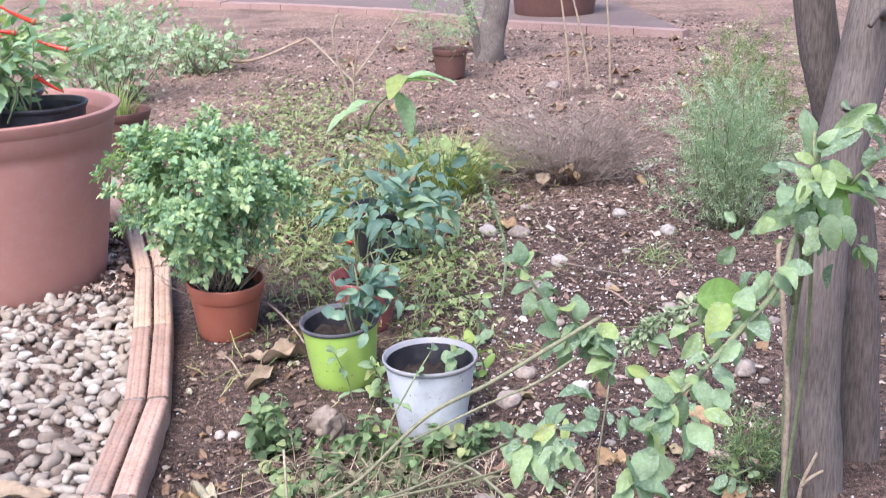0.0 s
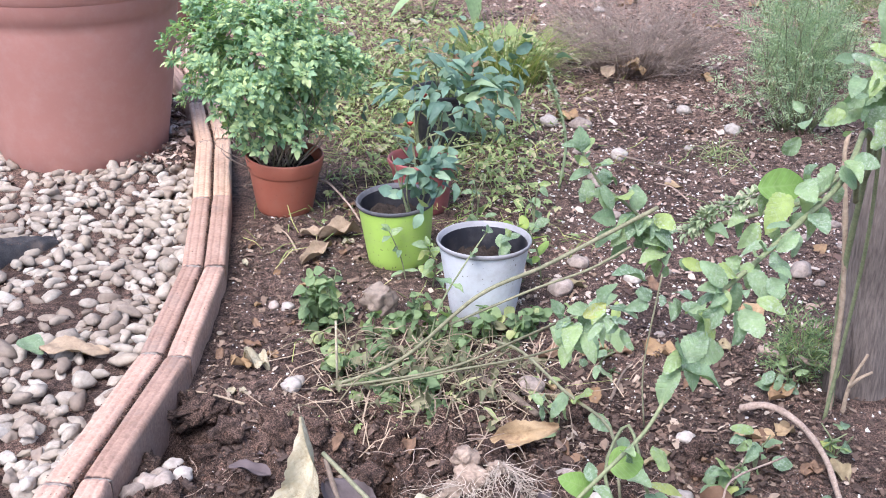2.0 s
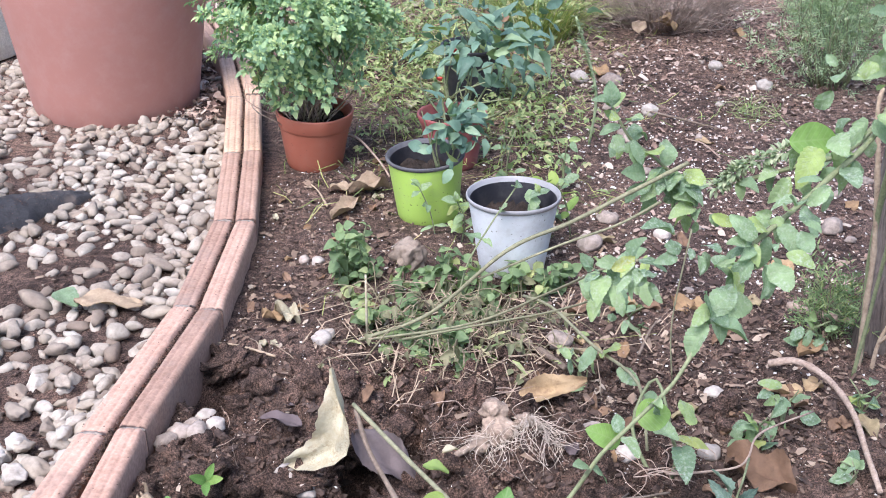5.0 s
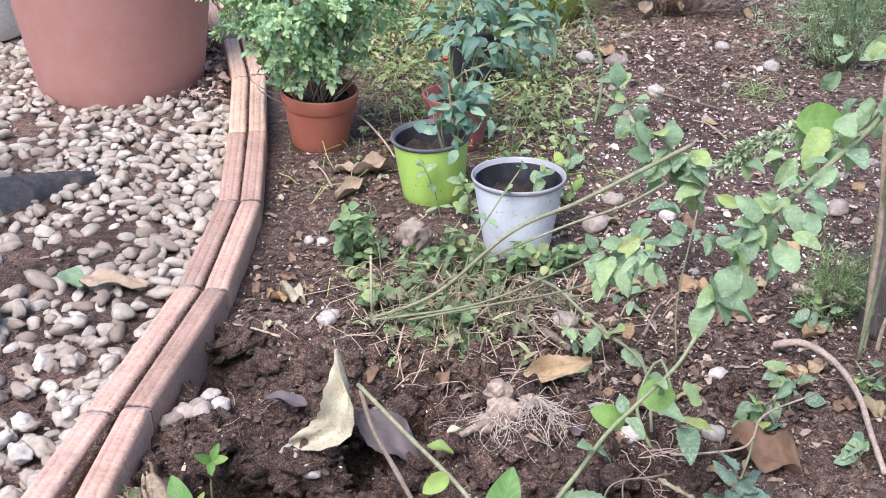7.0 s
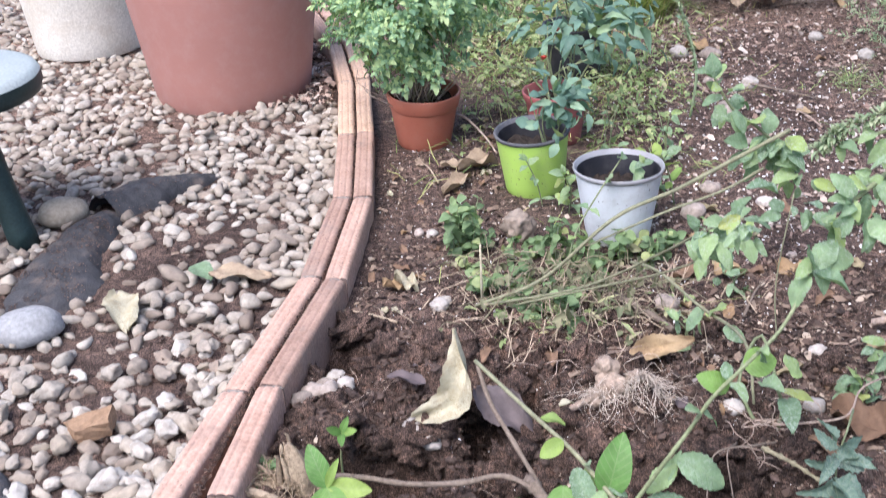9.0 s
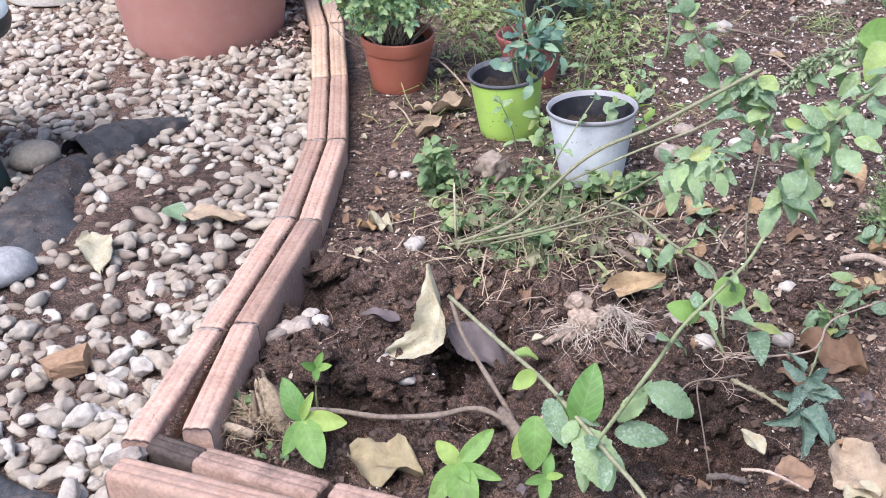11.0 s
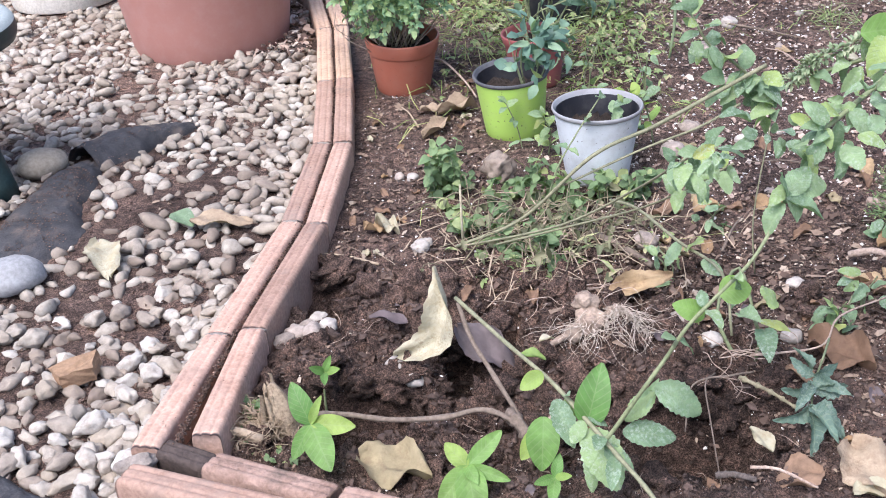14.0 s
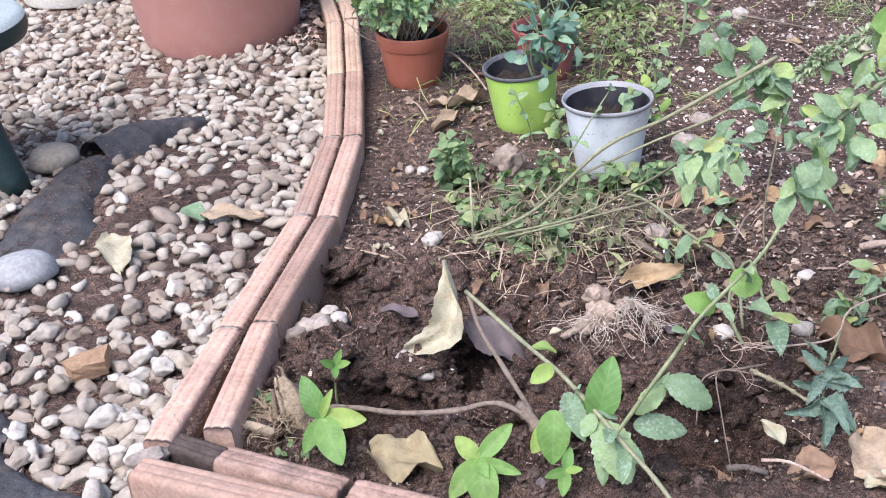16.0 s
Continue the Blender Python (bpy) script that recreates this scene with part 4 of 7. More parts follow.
chili = thing("chili_plant", pose(-0.80, 2.76, 0.425), "chilli plant with red pods in black pots", "chilli plant")
stems(chili, 30, 0.20, 0.24, 0.14, GREEN_STEM, 0.003, 0.0015)
crown(chili, 520, (0.0, 0, 0.14), (0.21, 0.17, 0.11), lambda: small_leaf(rnd(0.035, 0.065), rnd(0.012, 0.022)), HERB_LEAF, 0.15)
for k, (x, y, z, a, e) in enumerate(((0.125, -0.07, 0.092, 35, -35), (0.185, -0.06, 0.155, 165, 15), (0.085, -0.10, 0.20, 190, 10), (0.125, -0.08, 0.222, 200, 25), (0.06, -0.12, 0.195, 150, 20), (0.02, -0.12, 0.225, 20, 35), (-0.02, -0.14, 0.13, 80, -40), (-0.08, -0.1, 0.20, 100, 30))):
    g = Geo()
    d = Vector((math.cos(radians(a)) * math.cos(radians(e)), math.sin(radians(a)) * math.cos(radians(e)) * 0.4, math.sin(radians(e))))
    p = Vector((x, y, z))
    tube(g, [p - d * 0.012, p, p + d * 0.02, p + d * 0.050 + Vector((0, 0, 0.002)), p + d * 0.072 + Vector((0, 0, 0.006))], 0.0072, 0.0015, 9, 0, 10)
    pod = part("chili_pod", g, CHILI, chili, "shiny red chilli pod" if k == 0 else "")
    g = Geo()
    tube(g, [p - d * 0.034 + Vector((0, 0, 0.010)), p - d * 0.020 + Vector((0, 0, 0.003)), p - d * 0.012, p - d * 0.004], 0.0018, 0.0078, 8, 0.1, 8)
    part("calyx", g, GREEN_STEM, pod, "green cap and stalk" if k == 0 else "")
cp = thing("bushy_plant", pose(-1.32, 3.27, 0.28), "broad-leaved green plant in the cream planter", "plant")
crown(cp, 160, (0, 0, 0.08), (0.2, 0.19, 0.09), lambda: small_leaf(rnd(0.07, 0.11), rnd(0.05, 0.07)), FRESH_LEAF, 0.2)

for x, y, n, r, h, lab in ((-1.05, 5.3, 500, 0.34, 0.42, "tall tangle of feathery green weeds behind the planter"), (-0.72, 6.1, 300, 0.30, 0.24, "sprawling green weeds on bare soil"), (-1.25, 6.9, 320, 0.45, 0.35, "far sprawling green weeds near the kerb"), (-1.7, 5.4, 400, 0.4, 0.5, "tall green weeds beside the gravel")):
    w = thing("weed_clump", pose(x, y, 0), lab, "weeds")
    stems(w, 30, r, h, r * 0.5, GREEN_STEM, 0.004, 0.0015)
    crown(w, n, (0, 0, h * 0.5), (r, r, h * 0.5), lambda: lobed(rnd(0.03, 0.055)), FEATHER_LEAF, 0.15)
    crown(w, n // 2, (0, 0, h * 0.55), (r * 1.05, r, h * 0.55), feather, FEATHER_LEAF, 0.15, 0.5, "fronds")
w = thing("grass_clump", pose(-0.80, 4.22, 0.13), "dry straw grass in the brown terracotta pot", "grass clump")
blades(w, 120, 0.12, 0.16, BLADE, 0.004, 0.9)

sapling = thing("sapling", pose(0.09, 4.40, 0), "sapling with large pointed blue-green leaves and a bare cane", "sapling")
g = Geo()
tube(g, [(0, 0, 0), (0.03, 0, 0.08), (0.10, -0.05, 0.16), (0.15, -0.08, 0.22)], 0.006, 0.003, 7, 0, 12)
part("stem", g, GREEN_STEM, sapling)
for dx, dz, dd, L, lab in ((-0.02, 0.10, (-1, -0.3, -0.2), 0.13, ""), (0.10, 0.17, (0.8, -0.3, 0.5), 0.15, ""), (0.13, 0.20, (1, -0.2, 0.35), 0.17, ""), (0.15, 0.22, (-0.4, -1, 0.0), 0.14, "yellow-green leaf"), (0.12, 0.16, (0.4, -0.6, -0.7), 0.15, ""), (0.05, 0.12, (-0.7, -0.5, 0.25), 0.12, "")):
    part("leaf", Geo().put(*leaf_shape(L * 1.3, L * 0.55, 10, 0.25, 0.35, 0.05, 0.06)), BLADE if lab else HERB_LEAF, sapling, lab).matrix_basis = frame_to((dx, -0.05, dz), dd)
cane = thing("dry_cane", pose(0.07, 4.42, 0), "pale bare cane bent over above the soil", "dry stalk")
g = Geo()
tube(g, [(0.0, 0, -0.01), (-0.03, 0, 0.12), (-0.075, 0, 0.28), (-0.085, 0, 0.38), (-0.06, 0, 0.45), (-0.045, 0, 0.40)], 0.006, 0.004, 7, 0.1, 20)
tube(g, [(-0.02, 0, 0.10), (-0.015, 0, 0.22), (0.01, 0, 0.35)], 0.004, 0.002, 6, 0.1, 8)
tube(g, [(-0.02, 0, 0.20), (0.08, 0.02, 0.32), (0.17, 0.04, 0.43)], 0.005, 0.003, 6, 0.1, 8)
part("stalk", g, DRY_STEM, cane)
for x, y, dx, L in ((1.0, 4.95, -0.05, 0.5), (1.1, 5.0, -0.10, 0.5), (1.2, 5.05, -0.02, 0.45)):
    c = thing("dry_cane", pose(x, y, 0), "thin pale upright cane stuck in the soil", "dry stalk", "upright canes")
    g = Geo()
    tube(g, [(0, 0, -0.01), (dx * 0.4, 0, L * 0.5), (dx, 0.02, L)], 0.006, 0.004, 6, 0.1, 8)
    part("stalk", g, DRY_STEM, c)
c = thing("dry_cane", pose(-0.35, 5.9, 0), "long pale dry stalk lying on the soil", "dry stalk")
g = Geo()
tube(g, [(-0.35, 0.5, 0.03), (-0.1, 0.1, 0.06), (0.15, 0.15, 0.14), (0.22, 0.0, 0.16), (0.42, -0.5, 0.02)], 0.009, 0.005, 6, 0.1, 20)
part("stalk", g, DRY_STEM, c)


# ---- the sprawling sage-leaved shrub and its cut stems ----
LEAVES = [Geo().put(*leaf_shape(1.0, w, 17, f, d, wv, 0.055, b, k, full=0.62)).mesh("leaf", SAGE_LEAF) for k, (w, f, d, wv, b) in enumerate(((0.56, 0.22, 0.30, 0.05, 0.86), (0.62, 0.10, 0.45, 0.08, 0.90), (0.50, 0.45, 0.20, 0.05, 0.92), (0.60, 0.30, 0.70, 0.06, 0.84), (0.46, -0.25, 0.55, 0.08, 0.88), (0.54, 0.7, 0.35, 0.10, 0.9), (0.64, -0.12, 0.15, 0.09, 0.85)))]
FRESH = [Geo().put(*leaf_shape(1.0, w, 12, 0.22, d, 0.02, 0, 0.88, k, full=0.66)).mesh("leaf", FRESH_LEAF) for k, (w, d) in enumerate(((0.66, 0.25), (0.78, 0.45), (0.58, 0.1)))]

WILTED = [Geo().put(*leaf_shape(1.0, w, 13, f, d, 0.16, 0.12, 0.85, k, full=0.7)).mesh("leaf", WILT_LEAF) for k, (w, f, d) in enumerate(((0.5, 0.7, 0.5), (0.6, 0.4, 0.7), (0.45, 0.9, 0.4)))]


def one_leaf(t, p, d, size, meshes=LEAVES, up=(0, -0.5, 1), roll=None):
    size *= 0.82
    o = part("leaf", random.choice(meshes), None, t)
    o.matrix_basis = frame_to(p, d, up, rnd(-0.6, 0.6) if roll is None else roll, size)
    return o


def leaf_to(t, base, tip, wide=1.0, meshes=LEAVES, face=(0, -0.75, 0.7), roll=0.0):
    """One leaf that reaches from base to tip, turned to the given side."""
    base, tip = Vector(base), Vector(tip)
    k = (tip - base).length * 1.06
    o = part("leaf", random.choice(meshes), None, t)
    o.matrix_basis = frame_to(base - t.location, tip - base, face, roll) @ Matrix.Diagonal((k, k * wide * 0.72, k, 1))
    return o


def leafy(t, points, r0, r1, first, last, gap, size, n=40, meshes=LEAVES, stem_mat=None, tuft=4):
    """A stem with pairs of leaves from first to last (shares of its length), larger towards the middle, and a tuft at the tip."""
    g = Geo()
    tube(g, points, r0, r1, 8, 0.08, n, 0.12)
    part("stem", g, stem_mat or GREEN_STEM, t)
    pts = spline(points, 200)
    length = sum((b - a).length for a, b in zip(pts, pts[1:]))
    u, side = first, 0.0
    while u < last:
        p = pts[int(u * 199)]
        d = (pts[min(200, int(u * 199) + 3)] - pts[max(0, int(u * 199) - 3)]).normalized()
        a = d.cross(Vector((0, 0, 1))).normalized()
        b = a.cross(d)
        side += 1.35
        for s in (0, math.pi):
            out = a * math.cos(side + s) + b * math.sin(side + s)
            k = size * rnd(0.65, 1.15)
            one_leaf(t, p + out * r0, out + d * rnd(0.2, 0.7) + Vector((0, -0.25, -0.15)), k, meshes)
        u += gap / length * rnd(0.75, 1.3)
    for k in range(tuft):
        one_leaf(t, pts[-1], (pts[-1] - pts[-8]).normalized() * 0.6 + Vector((rnd(-1, 1), rnd(-1, 0.4), rnd(-0.2, 0.7))), size * rnd(0.5, 0.95), meshes)


def tuft(t, centre, n, size, spread, lean=(0, -0.3, 0.1), meshes=LEAVES):
    """A loose bunch of leaves round a shoot."""
    c = Vector(centre)
    for k in range(round(n * 1.45)):
        d = Vector((rnd(-1, 1), rnd(-1, 0.6), rnd(-0.8, 0.8))).normalized()
        one_leaf(t, c + d * spread * rnd(0.2, 1.0), d + Vector(lean), size * rnd(0.5, 1.15), meshes, roll=rnd(-0.9, 0.9))


shrub = thing("sage_shrub", pose(0, 0, 0), "sprawling shrub with mildewed sage-green leaves on long stems", "shrub")
# the leafy shoot over the dug patch
leafy(shrub, [(0.070, 0.932, 0.092), (0.081, 0.93, 0.110), (0.114, 0.93, 0.166), (0.138, 0.935, 0.202), (0.160, 0.94, 0.237), (0.193, 0.945, 0.274), (0.230, 0.96, 0.308), (0.261, 0.99, 0.347), (0.275, 1.0, 0.374)], 0.0026, 0.0018, 0.45, 0.80, 0.045, 0.034, tuft=0)
for p, d, k in (((0.262, 0.99, 0.355), (0.9, -0.3, 0.05), 0.056), ((0.262, 0.99, 0.355), (-0.5, -0.5, -0.45), 0.048), ((0.265, 0.99, 0.365), (-0.1, -0.4, 0.8), 0.046), ((0.265, 0.99, 0.365), (0.5, 0.3, 0.5), 0.050), ((0.268, 1.0, 0.370), (-0.35, -0.7, 0.15), 0.042), ((0.268, 1.0, 0.370), (0.3, -0.7, -0.2), 0.045)):
    one_leaf(shrub, p, d, k)
# the pale cut stems that rise from the bed past the white pot
leafy(shrub, [(-0.123, 1.568, 0.01), (-0.012, 1.55, 0.067), (0.10, 1.525, 0.183), (0.199, 1.58, 0.204), (0.296, 1.62, 0.238), (0.385, 1.66, 0.268)], 0.0026, 0.0036, 2, 1, 0.03, 0.05, stem_mat=CUT_STEM, tuft=0)
leafy(shrub, [(0.06, 1.53, 0.135), (0.18, 1.55, 0.18), (0.27, 1.58, 0.20), (0.34, 1.62, 0.22)], 0.0018, 0.0022, 2, 1, 0.03, 0.05, stem_mat=CUT_STEM, tuft=0)
leafy(shrub, [(-0.123, 1.575, 0.005), (0.045, 1.45, 0.103), (0.147, 1.30, 0.233), (0.176, 1.12, 0.350), (0.20, 1.04, 0.40)], 0.0020, 0.0014, 0.7, 0.99, 0.035, 0.038, 40, stem_mat=CUT_STEM, tuft=0)
leafy(shrub, [(-0.06, 1.55, 0.02), (0.06, 1.47, 0.09), (0.15, 1.36, 0.17), (0.20, 1.25, 0.25), (0.24, 1.15, 0.33)], 0.0018, 0.0014, 0.7, 0.99, 0.035, 0.038, 40, stem_mat=CUT_STEM, tuft=0)
for p, n, k, sp in (((0.166, 1.035, 0.385), 4, 0.042, 0.018), ((0.195, 0.965, 0.425), 4, 0.040, 0.018), ((0.250, 1.03, 0.415), 6, 0.046, 0.026), ((0.285, 1.03, 0.40), 3, 0.042, 0.022), ((0.32, 1.03, 0.415), 6, 0.044, 0.030), ((0.36, 1.07, 0.43), 4, 0.040, 0.028)):
    tuft(shrub, p, n, k, sp, (0, -0.35, 0.0))
one_leaf(shrub, (0.385, 1.19, 0.470), (1, 0.0, 0.12), 0.072, FRESH, (0, -1, 0.5), 0.0)
one_leaf(shrub, (0.275, 1.0, 0.372), (1, -0.1, -0.05), 0.050, LEAVES, (0, -1, 0.6), 0.0)
# the shoot behind, its tips near the white stones
leafy(shrub, [(0.41, 1.70, 0.16), (0.385, 1.70, 0.215), (0.345, 1.70, 0.258), (0.30, 1.70, 0.295), (0.27, 1.70, 0.345)], 0.0030, 0.002, 0.2, 0.98, 0.028, 0.058, tuft=3)
tuft(shrub, (0.345, 1.69, 0.235), 7, 0.065, 0.03)
tuft(shrub, (0.295, 1.69, 0.305), 5, 0.062, 0.028)
tuft(shrub, (0.375, 1.68, 0.255), 4, 0.060, 0.03)
tuft(shrub, (0.41, 1.66, 0.19), 6, 0.055, 0.03)
# the branch from the tree
leafy(shrub, [(0.640, 1.51, -0.01), (0.628, 1.51, 0.20), (0.60, 1.42, 0.42), (0.54, 1.30, 0.50), (0.481, 1.2, 0.475), (0.408, 1.13, 0.447), (0.355, 1.08, 0.429), (0.312, 1.04, 0.416)], 0.0046, 0.0026, 0.64, 0.97, 0.040, 0.042, 60)
leafy(shrub, [(0.60, 1.44, 0.36), (0.55, 1.34, 0.45), (0.48, 1.27, 0.43), (0.42, 1.25, 0.42), (0.35, 1.25, 0.40)], 0.0040, 0.0024, 0.4, 0.98, 0.055, 0.040, 40, tuft=2)
leafy(shrub, [(0.60, 1.42, 0.40), (0.58, 1.34, 0.50), (0.545, 1.27, 0.575), (0.54, 1.25, 0.62)], 0.0036, 0.0022, 0.3, 0.98, 0.040, 0.038, 30, tuft=3)
leafy(shrub, [(0.58, 1.34, 0.50), (0.60, 1.30, 0.56), (0.62, 1.27, 0.60)], 0.0030, 0.002, 0.2, 0.98, 0.03, 0.036, 20, tuft=3)
for p, n, k, sp in (((0.42, 1.185, 0.475), 4, 0.056, 0.028), ((0.47, 1.2, 0.50), 4, 0.050, 0.03), ((0.45, 1.22, 0.53), 3, 0.045, 0.03), ((0.555, 1.25, 0.55), 3, 0.046, 0.04), ((0.515, 1.24, 0.59), 3, 0.044, 0.035), ((0.59, 1.28, 0.65), 4, 0.046, 0.05), ((0.61, 1.30, 0.56), 3, 0.046, 0.04), ((0.545, 1.25, 0.62), 2, 0.046, 0.04), ((0.50, 1.25, 0.55), 3, 0.042, 0.03), ((0.62, 1.33, 0.48), 4, 0.044, 0.04), ((0.40, 1.2, 0.44), 3, 0.040, 0.03)):
    tuft(shrub, p, n, k, sp, (0, -0.3, -0.2))
# large ageing leaves on a shoot before the tree
big = thing("sage_shoot", pose(0.615, 1.47, 0.0), "upright shoot with large yellowing leaves beside the tree", "shoot")
g = Geo()
tube(g, [(0.0, 0.0, -0.01), (0.004, -0.02, 0.15), (-0.012, -0.08, 0.34), (-0.058, -0.17, 0.566), (-0.062, -0.17, 0.63)], 0.0032, 0.0022, 7, 0.1, 24)
part("stem", g, GREEN_STEM, big)
for base, tip, wide, row in (((0.557, 1.30, 0.569), (0.505, 1.28, 0.535), 1.0, LEAVES), ((0.557, 1.30, 0.566), (0.530, 1.27, 0.525), 1.0, LEAVES), ((0.557, 1.30, 0.569), (0.618, 1.29, 0.562), 0.9, FRESH), ((0.560, 1.295, 0.560), (0.598, 1.26, 0.515), 1.3, FRESH), ((0.557, 1.30, 0.580), (0.605, 1.30, 0.592), 1.0, LEAVES), ((0.557, 1.30, 0.60), (0.604, 1.29, 0.634), 1.3, LEAVES), ((0.555, 1.30, 0.60), (0.545, 1.30, 0.655), 0.9, LEAVES), ((0.557, 1.30, 0.575), (0.520, 1.30, 0.600), 0.9, LEAVES), ((0.60, 1.32, 0.55), (0.645, 1.30, 0.545), 1.1, LEAVES), ((0.57, 1.31, 0.53), (0.58, 1.28, 0.49), 1.1, LEAVES), ((0.54, 1.31, 0.53), (0.495, 1.29, 0.52), 1.1, LEAVES), ((0.58, 1.31, 0.62), (0.63, 1.30, 0.66), 0.9, LEAVES)):
    leaf_to(big, base, tip, wide, row, roll=rnd(-0.4, 0.4))
# flower spikes, grey and fuzzy
for a, b in (((0.412, 1.25, 0.444), (0.350, 1.25, 0.418)), ((0.350, 1.25, 0.418), (0.324, 1.25, 0.392))):
    g = Geo()
    for k in range(170):
        p = Vector(a).lerp(Vector(b), random.random())
        o = Vector((rnd(-1, 1), rnd(-1, 1), rnd(-1, 1))).normalized()
        put_at(g, small_leaf(rnd(0.006, 0.012), 0.005), frame_to(p + o * 0.004, o))
    part("flower_spike", g, FUZZ, shrub)
# a shoot in front of the white pot and one before the lime pot
front = thing("sage_shoot", pose(0.03, 1.70, 0), "thin shoot with pale leaves leaning on the white pot", "shoot")
leafy(front, [(0.0, 0.0, 0.0), (0.02, 0.02, 0.07), (0.06, 0.05, 0.13), (0.10, 0.08, 0.18)], 0.0018, 0.0012, 0.3, 0.95, 0.05, 0.038, 20, tuft=2)
front = thing("sage_shoot", pose(-0.005, 1.985, 0), "thin shoot with grey-green leaves before the lime pot", "shoot")
leafy(front, [(0.0, 0.0, 0.0), (-0.01, 0.0, 0.05), (-0.03, 0.0, 0.10)], 0.0014, 0.001, 0.2, 0.95, 0.035, 0.034, 12, tuft=2)
front = thing("sage_shoot", pose(0.25, 1.98, 0), "yellow-green shoot beside the white pot", "shoot")
leafy(front, [(0.0, 0.0, 0.0), (-0.01, -0.01, 0.06), (-0.03, -0.03, 0.11), (-0.06, -0.05, 0.13)], 0.0018, 0.001, 0.3, 0.95, 0.03, 0.04, 12, FRESH, tuft=2)

front = thing("sage_shoot", pose(0.045, 1.955, 0), "leafy grey-green shoot between the lime and white pots", "shoot")
leafy(front, [(0.0, 0.0, 0.0), (0.004, -0.01, 0.05), (-0.01, -0.02, 0.09)], 0.0016, 0.001, 0.2, 0.98, 0.022, 0.046, 12, tuft=3)
front = thing("sage_shoot", pose(0.165, 1.86, 0.10), "small green leaves growing in the white pot", "shoot")
leafy(front, [(0.0, 0.0, 0.0), (0.0, -0.01, 0.03), (0.01, -0.02, 0.045)], 0.0014, 0.001, 0.3, 0.98, 0.02, 0.040, 10, tuft=2)

cut = thing("cut_stem", pose(0, 0, 0), "cut green stem with fresh leaves lying over the hole", "cut stem")
leafy(cut, [(-0.104, 1.195, 0.132), (-0.038, 1.10, 0.120), (0.015, 1.02, 0.115), (0.054, 0.96, 0.100), (0.083, 0.91, 0.090), (0.117, 0.85, 0.078), (0.18, 0.78, 0.0)], 0.0028, 0.0026, 0.40, 0.62, 0.045, 0.040, stem_mat=CUT_STEM, tuft=0)
g = Geo()
tube(g, [(-0.101, 1.19, 0.128), (-0.085, 1.16, 0.09), (-0.055, 1.12, 0.055), (-0.02, 1.06, 0.02), (-0.01, 1.03, -0.03)], 0.0030, 0.0036, 7, 0.1, 14, 0.2)
part("old_stem", g, TWIG, cut, "brown woody old stem")
for base, tip, wide, row in (((0.053, 0.965, 0.090), (0.068, 0.965, 0.160), 0.95, FRESH), ((0.018, 1.0, 0.103), (0.036, 0.945, 0.082), 1.15, LEAVES), ((0.055, 0.96, 0.090), (0.082, 0.895, 0.064), 1.45, LEAVES), ((0.058, 0.955, 0.085), (0.056, 0.90, 0.060), 1.0, LEAVES), ((0.004, 0.985, 0.090), (0.000, 0.935, 0.056), 1.1, FRESH), ((0.0, 0.98, 0.075), (-0.022, 0.95, 0.060), 1.0, FRESH), ((0.005, 1.02, 0.128), (-0.020, 1.0, 0.122), 1.3, FRESH), ((0.070, 0.94, 0.080), (0.098, 0.91, 0.075), 1.0, LEAVES), ((0.08, 0.915, 0.085), (0.075, 0.875, 0.075), 1.1, LEAVES)):
    leaf_to(cut, base, tip, wide, row)
low = thing("sage_shoot", pose(0.10, 0.93, 0.12), "leafy side shoot with broad serrated leaves", "shoot")
for base, tip, wide, row in (((0.128, 0.945, 0.158), (0.184, 0.925, 0.134), 1.1, LEAVES), ((0.126, 0.945, 0.150), (0.094, 0.93, 0.122), 1.05, LEAVES), ((0.092, 0.94, 0.100), (0.150, 0.925, 0.104), 1.0, LEAVES), ((0.110, 0.945, 0.125), (0.120, 0.93, 0.158), 0.8, LEAVES), ((0.180, 0.955, 0.240), (0.150, 0.945, 0.262), 1.3, FRESH), ((0.196, 0.965, 0.262), (0.228, 0.96, 0.274), 1.6, FRESH)):
    leaf_to(low, base, tip, wide, row)
side = thing("cut_stem", pose(0, 0, 0), "thin dry stem leaning from the bed to the soil", "cut stem")
g = Geo()
tube(g, [(0.135, 1.62, 0.06), (0.172, 1.55, 0.077), (0.217, 1.40, 0.094), (0.262, 1.29, 0.10), (0.27, 1.24, 0.03)], 0.0026, 0.0022, 7, 0.1, 16)
tube(g, [(0.35, 1.45, 0.25), (0.337, 1.46, 0.1), (0.345, 1.46, 0.0)], 0.0013, 0.0012, 6, 0.1, 10)
part("stem", g, CUT_STEM, side)
for p, d, k in (((0.225, 1.38, 0.095), (0.3, -0.5, 0.6), 0.055), ((0.22, 1.40, 0.094), (-0.4, -0.5, -0.2), 0.05), ((0.28, 1.29, 0.09), (-0.3, -0.6, -0.4), 0.05), ((0.24, 1.33, 0.1), (0.5, -0.5, -0.2), 0.045)):
    one_leaf(side, p, d, k)
rise = thing("sage_shoot", pose(0.30, 1.19, 0.0), "low shoot with rounded pale green leaves", "shoot")
for p, d, k in (((0, 0, 0.07), (0.0, -0.75, 0.25), 0.06), ((0, 0.02, 0.07), (0.8, -0.2, 0.2), 0.05), ((-0.03, 0.01, 0.09), (0.2, -0.5, 0.3), 0.05), ((0.02, 0.02, 0.09), (-0.3, 0.5, 0.6), 0.045)):
    one_leaf(rise, p, d, k)
g = Geo()
tube(g, [(0, 0.03, 0.0), (0, 0.02, 0.05), (-0.02, 0.01, 0.10)], 0.003, 0.002, 6, 0, 8)
